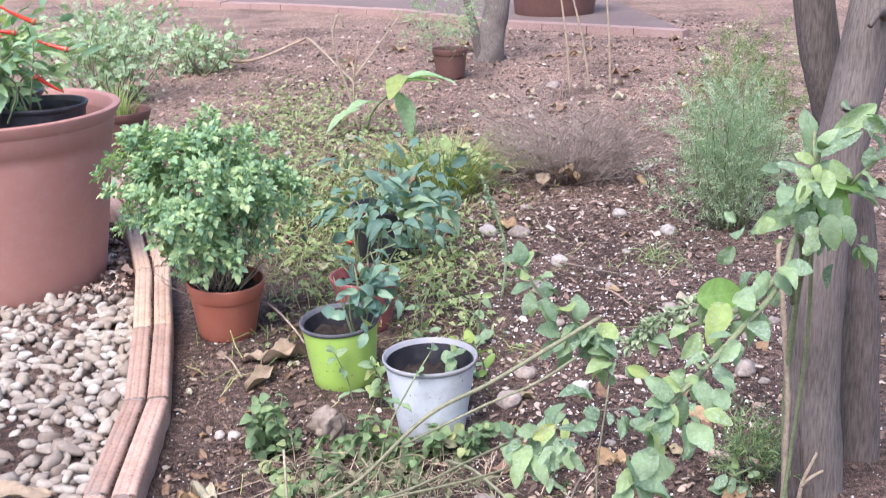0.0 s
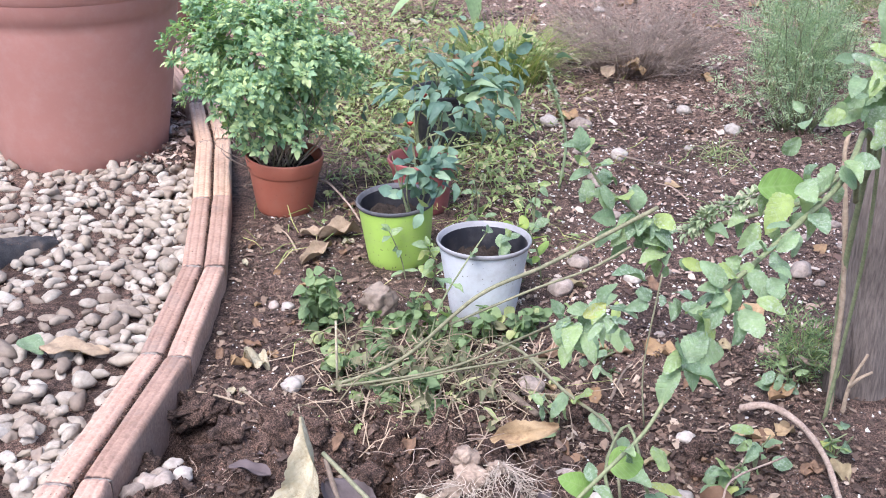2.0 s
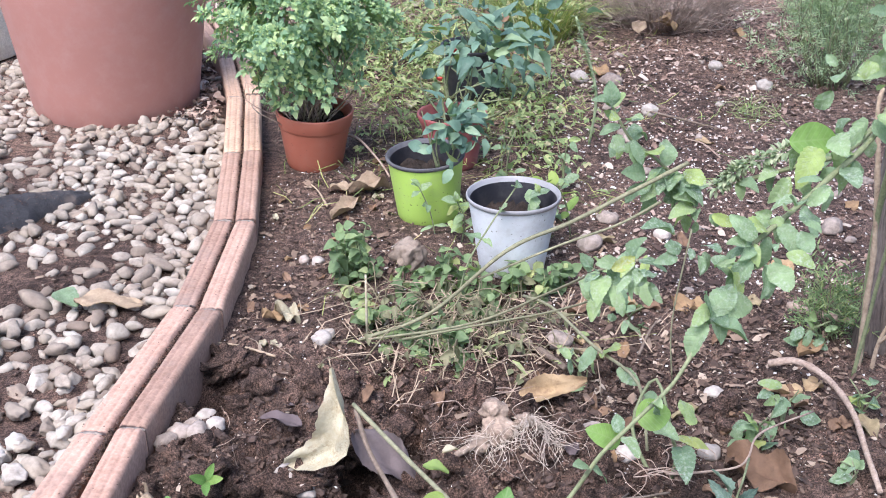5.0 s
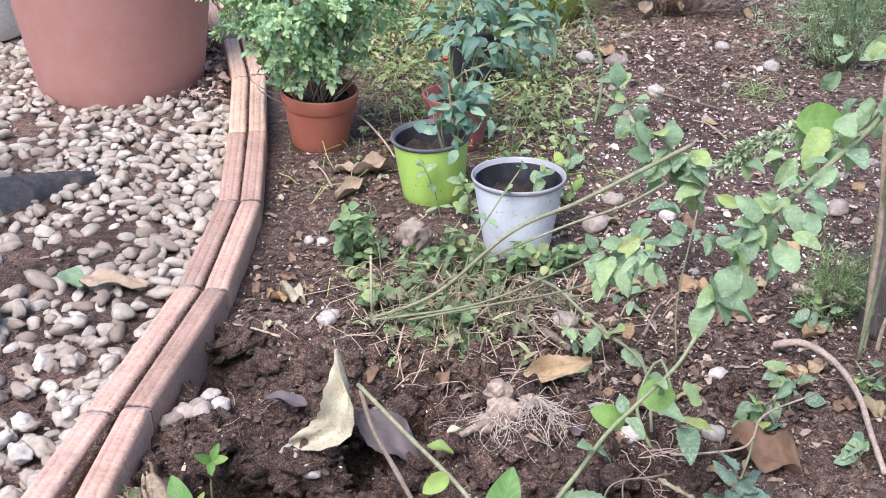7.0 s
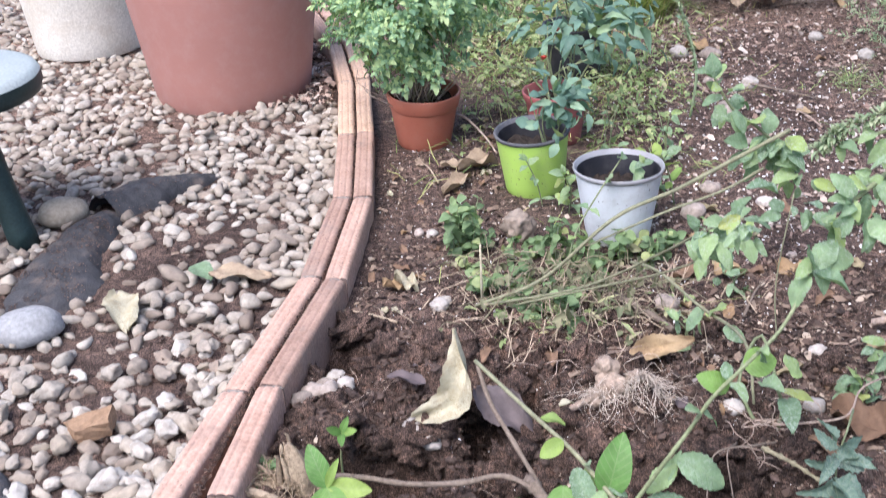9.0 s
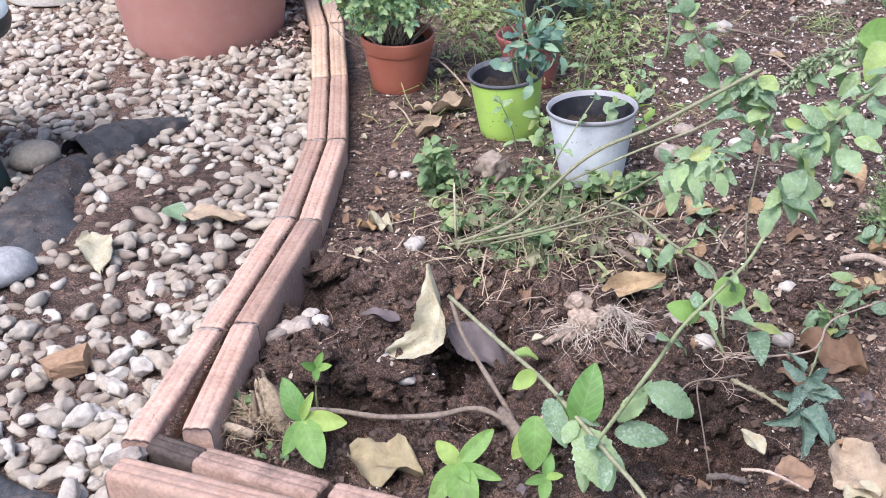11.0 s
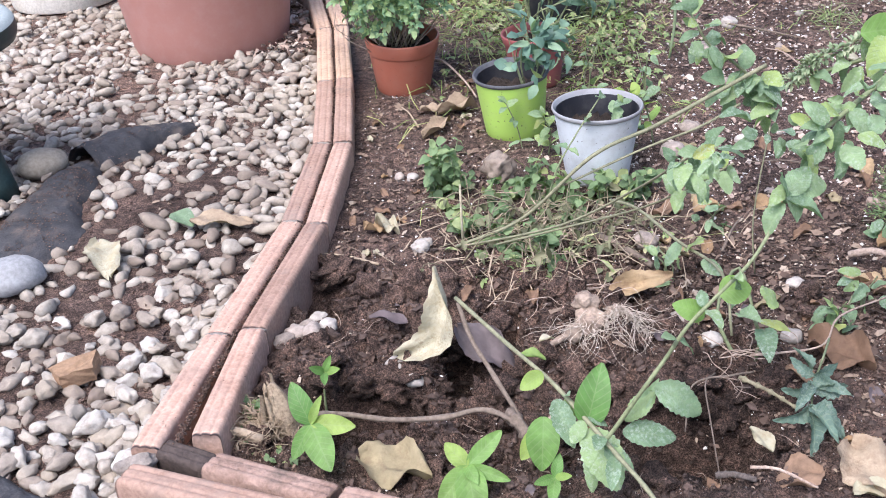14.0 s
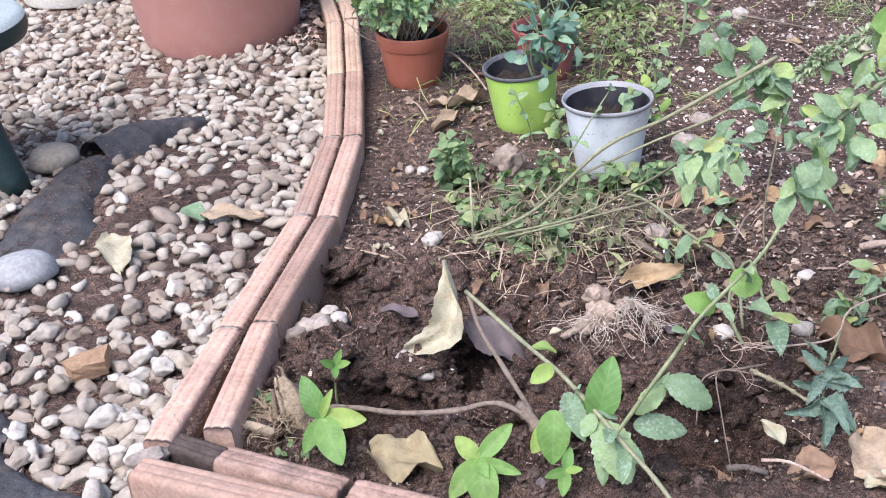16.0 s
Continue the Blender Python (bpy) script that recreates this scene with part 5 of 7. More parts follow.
tube(g, [(-0.02, 0.03, -0.01), (-0.05, 0.06, 0.06), (-0.02, 0.08, 0.12), (0.0, 0.02, 0.05)], 0.003, 0.002, 6, 0, 12)
part("stem", g, GREEN_STEM, rise)


# ---- low herbs round the pots ----
def herb_clump(x, y, n, r, h, label, mat=None, size=(0.012, 0.027), cat="herb"):
    t = thing("mint_plant", pose(x, y, ground_z(x, y)), label, cat, "low herbs")
    g, gs = Geo(), Geo()
    for _ in range(n):
        a, s = rnd(0, 6.283), math.sqrt(random.random())
        b = Vector((r * 0.7 * s * math.cos(a), r * 0.7 * s * math.sin(a), -0.005))
        tip = b + Vector((rnd(-1, 1) * r * 0.5, rnd(-1, 1) * r * 0.5, h * rnd(0.3, 1.0)))
        mid = b.lerp(tip, 0.5) + Vector((rnd(-0.01, 0.01), rnd(-0.01, 0.01), 0.01))
        tube(gs, [b, mid, tip], 0.0014, 0.0009, 4)
        for k in range(5):
            p = b.lerp(mid, k / 2.5) if k < 2 else mid.lerp(tip, (k - 2) / 2)
            L = rnd(*size)
            w = rnd(0, 6.283)
            for q in (0, math.pi):
                put_at(g, leaf_shape(L, L * 0.86, 5, rnd(0.05, 0.4), rnd(0.1, 0.7), 0.05, belly=0.68, seed=w), frame_to(p, (math.cos(w + q), math.sin(w + q), rnd(-0.6, 0.7)), (0, -0.35, 1), rnd(-0.9, 0.9)))
    tagged(part("stem_tangle", gs, GREEN_STEM, t), kind="stuff")
    tagged(part("foliage", g, mat or MINT_LEAF, t), kind="stuff")
    return t


for x, y, n, r, h in ((-0.145, 1.80, 18, 0.045, 0.11), (-0.10, 1.66, 7, 0.06, 0.05), (0.0, 1.62, 5, 0.08, 0.06), (0.08, 1.72, 6, 0.07, 0.055), (0.03, 1.74, 7, 0.05, 0.10), (0.15, 1.74, 8, 0.05, 0.06), (-0.04, 1.74, 5, 0.05, 0.07), (0.02, 1.53, 6, 0.06, 0.045), (-0.03, 1.56, 5, 0.05, 0.05), (0.20, 1.77, 7, 0.04, 0.06)):
    herb_clump(x, y, n, r, h, "low creeping mint with small rounded leaves")
for x, y, n, h in ((0.425, 1.29, 14, 0.07), (0.475, 1.34, 10, 0.06), (0.58, 1.56, 11, 0.05), (0.60, 1.38, 9, 0.05), (0.30, 1.62, 9, 0.05), (0.22, 2.05, 9, 0.09), (0.26, 2.22, 10, 0.11), (0.14, 2.25, 8, 0.12), (0.52, 1.20, 6, 0.04), (0.21, 1.46, 7, 0.05)):
    t = thing("wild_sage", pose(x, y, ground_z(x, y) - 0.004), "small grey-green leafy weed on the soil", "weed", "leafy weeds")
    for k in range(3):
        g = Geo()
        tube(g, [(0, 0, 0), (rnd(-0.01, 0.01), rnd(-0.01, 0.01), h * 0.5), (rnd(-0.025, 0.025), rnd(-0.025, 0.025), h)], 0.0018, 0.001, 5, 0, 6)
        part("stem", g, GREEN_STEM, t)
    for k in range(n):
        a = rnd(0, 6.283)
        one_leaf(t, (rnd(-0.02, 0.02), rnd(-0.02, 0.02), h * rnd(0.15, 1.0)), (math.cos(a), math.sin(a), rnd(-0.7, 0.7)), rnd(0.024, 0.042), LEAVES, roll=rnd(-0.9, 0.9))
for foot, node, lab, leaves in (
        ((-0.300, 1.055), (-0.283, 1.03, 0.055), "bright green seedling with one large drooping leaf", (((-0.302, 1.035, 0.106), 0.9), ((-0.229, 1.015, 0.062), 1.05), ((-0.256, 0.975, 0.030), 1.25), ((-0.270, 1.03, 0.092), 0.6), ((-0.306, 1.005, 0.022), 1.0))),
        ((-0.090, 0.985), (-0.088, 0.965, 0.035), "bright green seedling with pointed leaves on dug soil", (((-0.113, 0.975, 0.062), 1.0), ((-0.048, 0.985, 0.070), 0.9), ((-0.120, 0.925, 0.016), 1.0), ((-0.080, 0.94, 0.040), 1.0), ((-0.078, 0.905, 0.014), 1.0), ((-0.040, 0.945, 0.030), 0.7))),
        ((-0.290, 1.175), (-0.286, 1.165, 0.040), "small bright green weed by the dead root clump", (((-0.300, 1.150, 0.058), 1.0), ((-0.265, 1.155, 0.052), 1.0), ((-0.282, 1.140, 0.040), 1.0), ((-0.276, 1.165, 0.065), 0.9))),
        ((0.020, 0.955), (0.015, 0.945, 0.032), "small leafy seedling under the cut stem", (((-0.008, 0.93, 0.036), 1.0), ((0.032, 0.935, 0.042), 1.0), ((0.010, 0.915, 0.022), 1.1), ((0.020, 0.95, 0.058), 0.9)))):
    z = ground_z(*foot) - 0.004
    t = thing("seedling", pose(*foot, z), lab, "seedling", "seedlings")
    g = Geo()
    p = Vector(node) - Vector((*foot, z))
    tube(g, [(0, 0, 0), p * 0.5 + Vector((-0.003, 0, 0.004)), p], 0.0022, 0.0016, 6, 0, 8)
    part("stem", g, GREEN_STEM, t)
    for tip, wide in leaves:
        leaf_to(t, node, tip, wide, FRESH)
t = thing("wilted_sprig", pose(0.352, 1.10, ground_z(0.352, 1.10)), "wilted dark blue-green sprig lying over the hole's edge", "sprig")
g = Geo()
tube(g, [(0.035, 0.09, 0.05), (0.015, 0.04, 0.055), (-0.005, 0.0, 0.04), (-0.02, -0.05, 0.02)], 0.0016, 0.0012, 6, 0, 12)
part("stem", g, GREEN_STEM, t)
for base, tip, wide in (((0.345, 1.10, 0.055), (0.318, 1.105, 0.075), 0.7), ((0.345, 1.10, 0.055), (0.372, 1.09, 0.070), 0.8), ((0.340, 1.08, 0.050), (0.305, 1.075, 0.040), 0.8), ((0.340, 1.08, 0.050), (0.385, 1.07, 0.052), 0.9), ((0.335, 1.06, 0.040), (0.300, 1.03, 0.030), 0.8), ((0.335, 1.06, 0.040), (0.375, 1.03, 0.040), 0.8), ((0.332, 1.05, 0.035), (0.335, 1.00, 0.028), 0.9), ((0.332, 1.06, 0.040), (0.350, 1.01, 0.050), 0.7), ((0.345, 1.11, 0.055), (0.335, 1.13, 0.085), 0.7), ((0.340, 1.09, 0.050), (0.322, 1.05, 0.062), 0.8), ((0.345, 1.10, 0.050), (0.365, 1.06, 0.066), 0.8)):
    leaf_to(t, base, tip, wide * 1.25, WILTED, roll=rnd(-0.7, 0.7))
t = thing("flower_stalk", pose(0.345, 2.48, 0), "pale dried flower stalk standing in the bed", "flower stalk")
g = Geo()
tube(g, [(0.0, 0, 0), (0.01, 0, 0.12), (-0.02, 0.02, 0.23), (-0.04, 0.03, 0.29)], 0.0035, 0.003, 6, 0.1, 12)
for k in range(120):
    u = random.random()
    p = Vector((0.01, 0, 0.12)).lerp(Vector((-0.04, 0.03, 0.29)), u)
    o = Vector((rnd(-1, 1), rnd(-1, 1), rnd(-0.3, 1))).normalized()
    put_at(g, small_leaf(rnd(0.008, 0.016), 0.006), frame_to(p, o))
part("spike", g, FUZZ, t)
for x, y, h in ((-0.112, 1.585, 0.115),):
    t = thing("dry_stick", pose(x, y, 0), "thin straight pale stick stuck upright in soil", "stick")
    g = Geo()
    tube(g, [(0, 0, -0.02), (0.001, 0, h)], 0.0022, 0.0018, 6)
    part("stalk", g, PALE_LEAF, t)


# ---- the dug patch: stump, roots, sticks, stones, dead leaves ----
stump = thing("root_clump", pose(-0.36, 1.10, ground_z(-0.36, 1.10)), "dead straw-coloured root clump at the brick corner", "root clump")
# torn upright stalk: a wedge of ragged strips
g = Geo()
tube(g, [(0.028, 0, -0.02), (0.026, 0, 0.02), (0.020, 0.004, 0.055), (0.014, 0.006, 0.075)], 0.020, 0.004, 18, 1.0, 22)
for _ in range(40):
    u = rnd(-1, 1)
    b = Vector((0.026 + 0.032 * u, rnd(-0.016, 0.016), -0.01))
    h = (0.092 - 0.055 * abs(u + 0.25)) * rnd(0.5, 1.06)
    e = b + Vector((-0.022 * u * 0.5 - 0.010, rnd(-0.004, 0.010), h))
    tube(g, [b, b.lerp(e, 0.5) + Vector((rnd(-0.003, 0.003), rnd(-0.003, 0.003), 0)), e, e + Vector((rnd(-0.003, 0.003), rnd(-0.003, 0.003), rnd(0.001, 0.006)))], rnd(0.0030, 0.0058), 0.0008, 6, 0.6)
tagged(part("torn_stalk", g, STRAW, stump, "torn fibrous upright stalk"), kind="stuff")
# fibrous litter lying about its foot
g = Geo()
for _ in range(260):
    a, L = rnd(0, 6.283), rnd(0.010, 0.035)
    b = Vector((random.gauss(-0.002, 0.026), random.gauss(-0.012, 0.020), 0))
    b.z = ground_z(-0.36 + b.x, 1.10 + b.y) - ground_z(-0.36, 1.10) + 0.016 + rnd(-0.008, 0.012)
    d = Vector((math.cos(a), math.sin(a), 0)) * L
    tube(g, [b, b + d * 0.3 + Vector((rnd(-0.005, 0.005), rnd(-0.005, 0.005), rnd(0, 0.008))), b + d * 0.7 + Vector((rnd(-0.007, 0.007), rnd(-0.007, 0.007), rnd(-0.002, 0.008))), b + d], rnd(0.0004, 0.0013), 0.0003, 4, 0, 7)
tagged(part("fibre_litter", g, STRAW, stump), kind="stuff")
o = part("clod", lump_mesh("clod", STRAW, 71, 1, 0.8, 0.5, 5, 0.9), None, stump)
o.matrix_basis = Matrix.Translation((-0.008, -0.008, 0.002)) @ Matrix.Diagonal((0.044, 0.034, 0.034, 1))
o = part("clod", lump_mesh("clod", DARK_SOIL, 75, 1, 0.8, 0.6, 4, 0.9), None, stump)
o.matrix_basis = Matrix.Translation((0.02, 0.03, 0.004)) @ Matrix.Diagonal((0.040, 0.034, 0.034, 1))
g = Geo()
tube(g, [(-0.062, -0.03, 0.022), (-0.03, -0.034, 0.030), (0.005, -0.04, 0.020)], 0.0055, 0.006, 8, 0.3, 8)
tube(g, [(-0.055, 0.02, 0.020), (-0.03, 0.015, 0.034), (-0.01, 0.0, 0.030)], 0.0028, 0.0022, 7, 0.3, 8)
part("dead_stalk", g, DRY_STEM, stump)
for x, y in ((-0.375, 1.075), (-0.325, 1.03), (-0.40, 1.105)):
    herb_clump(x, y, 5, 0.022, 0.022, "mossy green bits by the dead root clump", size=(0.005, 0.010))
herb_clump(-0.385, 1.12, 6, 0.03, 0.035, "tiny green weed by the dead root clump", size=(0.010, 0.018))

bulb = thing("root_ball", pose(0.078, 1.275, ground_z(0.078, 1.275) + 0.010), "knobbly pale bulb with a beard of bare roots", "roots")
for k, (x, y, z, r) in enumerate(((-0.004, 0.004, 0.046, 0.018), (-0.002, -0.012, 0.020, 0.023), (0.034, -0.004, 0.032, 0.013), (-0.024, -0.018, 0.008, 0.015))):
    o = part("knob", worn_stone("knob", BULB, k + 60, 1.05, 0.95, 0.95, 7, 0.35, 4), None, bulb)
    o.matrix_basis = Matrix.Translation((x, y, z)) @ Matrix.Rotation(k * 1.3, 4, "Z") @ Matrix.Scale(r, 4)
g = Geo()
tube(g, [(-0.012, -0.016, 0.018), (-0.034, -0.026, 0.010), (-0.056, -0.040, 0.004)], 0.008, 0.004, 8, 0.3, 8)
part("root_neck", g, BULB, bulb)
g = Geo()
for _ in range(135):
    u = rnd(-1, 1)
    b = Vector((0.026 + 0.042 * u, rnd(-0.022, 0.004), rnd(0.010, 0.034)))
    p, pts = b, [b]
    d = Vector((0.55 * u + rnd(-0.35, 0.4), -0.8, rnd(0.0, 0.5)))
    L = rnd(0.008, 0.023)
    for k in range(5):
        d = (d + Vector((rnd(-1.1, 1.1), rnd(-0.8, 0.6), -0.25 + rnd(-0.5, 0.5)))).normalized()
        p = p + d * L
        floor = ground_z(0.078 + p.x, 1.275 + p.y) - ground_z(0.078, 1.275) + rnd(0.003, 0.012)
        p = Vector((p.x, p.y, max(p.z, floor)))
        pts.append(p)
    tube(g, pts, rnd(0.0003, 0.0008), 0.0002, 4, 0, 14)
tagged(part("root_beard", g, PALE_ROOT, bulb), kind="stuff")
g = Geo()
for x, y in ((0.02, 0.12), (-0.08, 0.10), (0.10, 0.06), (-0.12, 0.02), (0.17, 0.0), (0.16, -0.10), (0.2, -0.08), (0.22, -0.03), (0.19, -0.12)):
    for _ in range(4):
        z = ground_z(0.078 + x, 1.315 + y) - ground_z(0.078, 1.315)
        p = Vector((x + rnd(-0.02, 0.02), y + rnd(-0.02, 0.02), z))
        pts, d = [p], Vector((rnd(-1, 1), rnd(-1, 0.3), 0.4))
        for k in range(5):
            d = (d + Vector((rnd(-0.7, 0.7), rnd(-0.6, 0.4), rnd(-0.4, 0.2)))).normalized()
            p = p + d * 0.013
            pts.append(p)
        tube(g, pts, 0.0010, 0.0004, 4, 0, 12)
tagged(part("loose_root_hair", g, ROOT, bulb), kind="stuff")


def stick(points, r0, r1, label, mat=TWIG, knots=0.25, name="stick"):
    g = Geo()
    p0 = Vector(points[0])
    tube(g, [Vector(p) - p0 for p in points], r0, r1, 8, 0.25, 24, knots)
    t = thing(name, Matrix.Translation(p0), label, "stick", "sticks")
    part("wood", g, mat, t)


stick([(-0.30, 1.085, 0.03), (-0.245, 1.075, 0.035), (-0.19, 1.062, 0.035), (-0.12, 1.062, 0.036), (-0.07, 1.068, 0.042), (-0.03, 1.05, 0.032), (-0.005, 1.01, 0.01)], 0.0036, 0.0034, "knotty brown twig lying across the dug hole")
stick([(-0.03, 1.10, 0.0), (-0.035, 1.07, 0.03), (-0.02, 1.04, 0.03), (0.0, 1.01, 0.0)], 0.0075, 0.006, "short thick gnarled root piece on soil", TWIG, 0.5)
stick([(0.490, 1.475, 0.02), (0.525, 1.455, 0.035), (0.555, 1.405, 0.035), (0.566, 1.33, 0.030), (0.558, 1.25, 0.022), (0.55, 1.17, 0.015)], 0.0052, 0.0034, "thick tan curved dry stalk lying on soil", ROOT, 0.15)
stick([(0.10, 1.60, 0.012), (0.15, 1.54, 0.012), (0.19, 1.48, 0.010)], 0.006, 0.005, "grey split twig on soil")
stick([(0.57, 1.66, 0.02), (0.62, 1.60, 0.03), (0.68, 1.57, 0.03)], 0.006, 0.005, "pale forked twig at the tree foot", ROOT)
stick([(0.285, 1.19, 0.03), (0.315, 1.185, 0.035), (0.371, 1.195, 0.035), (0.392, 1.21, 0.04), (0.417, 1.25, 0.05), (0.50, 1.30, 0.05)], 0.0017, 0.0013, "thin pale straw over the hollow", ROOT, 0)
stick([(-0.235, 2.52, 0.01), (-0.18, 2.40, 0.05), (-0.13, 2.30, 0.04), (-0.10, 2.26, 0.01)], 0.0028, 0.0022, "thin pale arching straw beside the terracotta pot", ROOT, 0)
stick([(0.245, 0.972, 0.018), (0.275, 0.962, 0.022), (0.315, 0.935, 0.016)], 0.0020, 0.0014, "pale dry twig on dark soil", ROOT)
stick([(0.205, 0.968, 0.010), (0.225, 0.962, 0.016), (0.250, 0.958, 0.010)], 0.004, 0.003, "dark bark strip on damp soil", DARK_BARK)
stick([(0.235, 1.165, 0.02), (0.215, 1.12, 0.035), (0.215, 1.07, 0.01), (0.22, 1.0, -0.04)], 0.0012, 0.0008, "thin grey root hanging into the hole", TWIG, 0)
stick([(0.285, 1.165, 0.02), (0.255, 1.145, 0.03), (0.20, 1.125, 0.03), (0.185, 1.08, -0.01)], 0.0016, 0.0010, "thin brown root arching over the hole", TWIG, 0)
stick([(0.262, 1.14, 0.03), (0.295, 1.105, 0.03), (0.325, 1.08, 0.02)], 0.0026, 0.0018, "knobbly old flower stalk beside the hole", TANGLE_STEM, 0.9)
stick([(0.5, 2.7, 0.012), (0.58, 2.62, 0.015), (0.66, 2.56, 0.01)], 0.003, 0.002, "thin reddish twig on soil")
for k in range(26):
    x, y = rnd(-0.25, 1.1), rnd(1.5, 4.2)
    a, L = rnd(0, 3.14), rnd(0.05, 0.16)
    p = Vector((x, y, ground_z(x, y) + 0.006))
    e = Vector((math.cos(a) * L, math.sin(a) * L, 0.006))
    stick([p, p + e * 0.5 + Vector((0, 0, rnd(0, 0.012))), p + e], rnd(0.0012, 0.0028), 0.001, "thin dry twig lying on the soil", random.choice((TWIG, ROOT, DRY_STEM)), 0)


def resting(x, y, r):
    """The height at which something of radius r lies on the uneven ground."""
    z = sorted(ground_z(x + r * a, y + r * b) for a, b in ((0, 0), (1, 0), (-1, 0), (0, 1), (0, -1)))
    return 0.5 * (z[-1] + z[-2])


def dead_leaf(x, y, L, W, heading, label, mat=DRY_LEAF, droop=-0.3, fold=0.5, wave=0.12, lift=0.012, tip=0.0, roll=0.0, serr=0.04, bend=0.0):
    """A curled dead leaf with some thickness, resting on the ground."""
    vs, fs = leaf_shape(L, W, 16, fold, droop, wave, serr, 0.85, x * 9, 4)
    vs = [(vx, vy, vz + (0.10 * W * fbm(vx * 30, vy * 30, x * 5, 4))) for vx, vy, vz in vs]
    vs = [(vx, vy + bend * L * math.sin(math.pi * min(1, max(0, vx / L))), vz) for vx, vy, vz in vs]
    n = len(vs)
    low = [(vx, vy, vz - 0.0012) for vx, vy, vz in vs]
    g = Geo().put(vs + low, fs + [tuple(i + n for i in q[::-1]) for q in fs])
    o = part("dead_leaf", g, mat)
    o.matrix_world = frame_to((x, y, resting(x, y, L * 0.3) + lift - 0.004), (math.cos(radians(heading)), math.sin(radians(heading)), tip), roll=radians(roll))
    return tagged(o, label, "dead leaf", "dead leaves")


o = dead_leaf(-0.205, 1.235, 0.145, 0.052, 70, "large pale yellow dried leaf standing on its edge", PALE_LEAF, 0.0, 0.75, 0.16, 0.0, 0.0, 0, 0.05, -0.32)
o.matrix_world = frame_to((-0.192, 1.228, 0.022), (0.38, 0.10, 0.86), (-0.45, -0.85, 0.30))
dead_leaf(-0.185, 1.31, 0.06, 0.025, 165, "curled grey-brown leaf scrap in the dug soil", GREY_LEAF, 0.1, 0.5, 0.1, 0.03, 0.25)
o = dead_leaf(-0.100, 1.245, 0.105, 0.052, -32, "grey-purple withered leaf hanging into the hole", GREY_LEAF, 0.25, 0.5, 0.30, 0.0, 0.0, 0, 0.03)
o.matrix_world = frame_to((-0.108, 1.250, 0.052), (0.090, -0.055, -0.038), (-0.1, -0.6, 0.8))
dead_leaf(0.112, 1.405, 0.095, 0.036, 4, "tan dead leaf twisted and rolled at the tip", DRY_LEAF, -0.25, 1.0, 0.16, 0.012, 0.12, 35)
dead_leaf(-0.02, 1.19, 0.035, 0.02, -10, "small yellow leaf caught on the stem", FRESH_LEAF, 0.2, 0.4, 0.05, 0.055)
dead_leaf(0.005, 1.20, 0.03, 0.012, 40, "small cream curled leaf on the stem", PALE_LEAF, 0.3, 0.6, 0.05, 0.06)
dead_leaf(-0.225, 1.015, 0.098, 0.068, -18, "crumpled olive-tan dead leaf beside the corner bricks", OLIVE_LEAF, 0.1, 0.35, 0.22, 0.02, 0.05, 10)
dead_leaf(0.375, 1.245, 0.100, 0.062, -38, "large brown dead leaf folded on the litter", BROWN_LEAF, 0.15, 0.75, 0.28, 0.016, 0.03, 12)
dead_leaf(0.372, 1.02, 0.10, 0.075, -75, "yellow-tan dead leaf on the soil", TAN_LEAF, 0.1, 0.3, 0.18, 0.015)
dead_leaf(0.355, 0.935, 0.05, 0.03, 10, "small yellow-tan leaf scrap", PALE_LEAF, 0.1, 0.4)
dead_leaf(0.28, 1.01, 0.045, 0.022, 120, "small pale leaf scrap", PALE_LEAF, 0.1, 0.5, 0.1, 0.015, 0.3)
dead_leaf(-0.285, 1.645, 0.045, 0.03, 20, "bright yellow withered leaf on dark soil", DRY_LEAF, 0.4, 0.7, 0.3, 0.014)
dead_leaf(-0.265, 1.655, 0.05, 0.036, -10, "crumpled yellow leaf on dark soil", PALE_LEAF, 0.5, 0.6, 0.35, 0.02)
dead_leaf(-0.205, 2.04, 0.11, 0.036, 62, "long tan dead leaf lying between the pots", TAN_LEAF, 0.0, 0.8, 0.20, 0.012, 0.02)
dead_leaf(-0.180, 2.17, 0.095, 0.048, 28, "broad folded tan dead leaf beside the lime pot", TAN_LEAF, 0.1, 1.0, 0.26, 0.016, 0.06)
dead_leaf(-0.22, 2.19, 0.055, 0.035, 10, "curled tan leaf scrap", TAN_LEAF, 0.2, 0.5, 0.15, 0.014)
o = part("dead_leaf", worn_stone("crumpled_leaf", GREY_BROWN_LEAF, 88, 0.85, 0.7, 1.0, 7, 0.55, 4), None)
o.matrix_world = Matrix.Translation((-0.047, 1.83, 0.030)) @ Euler((0.2, 0.3, 0.6)).to_matrix().to_4x4() @ Matrix.Scale(0.034, 4)
tagged(o, "crumpled grey-brown dead leaf before the lime pot", "dead leaf", "dead leaves")
dead_leaf(-0.055, 1.815, 0.060, 0.045, 100, "crumpled grey-brown leaf standing by the mint", GREY_BROWN_LEAF, 0.2, 0.5, 0.2, 0.018, 0.9)
dead_leaf(-0.13, 2.36, 0.14, 0.05, 0, "grey flat slab of bark between the pots", BROWN_LEAF, 0.05, 0.1, 0.02, 0.012)
for k in range(34):
    x, y = rnd(0.14, 0.66), rnd(1.32, 2.0)
    if abs(x - 0.70) < 0.08 or (x < 0.24 and y > 1.7):
        continue
    dead_leaf(x, y, rnd(0.030, 0.062), rnd(0.018, 0.036), rnd(0, 360), "curled brown dead leaf on the litter", random.choice((BROWN_LEAF, DRY_LEAF, BROWN_LEAF, OLIVE_LEAF)), rnd(-0.1, 0.5), rnd(0.3, 0.8), 0.18, 0.008)
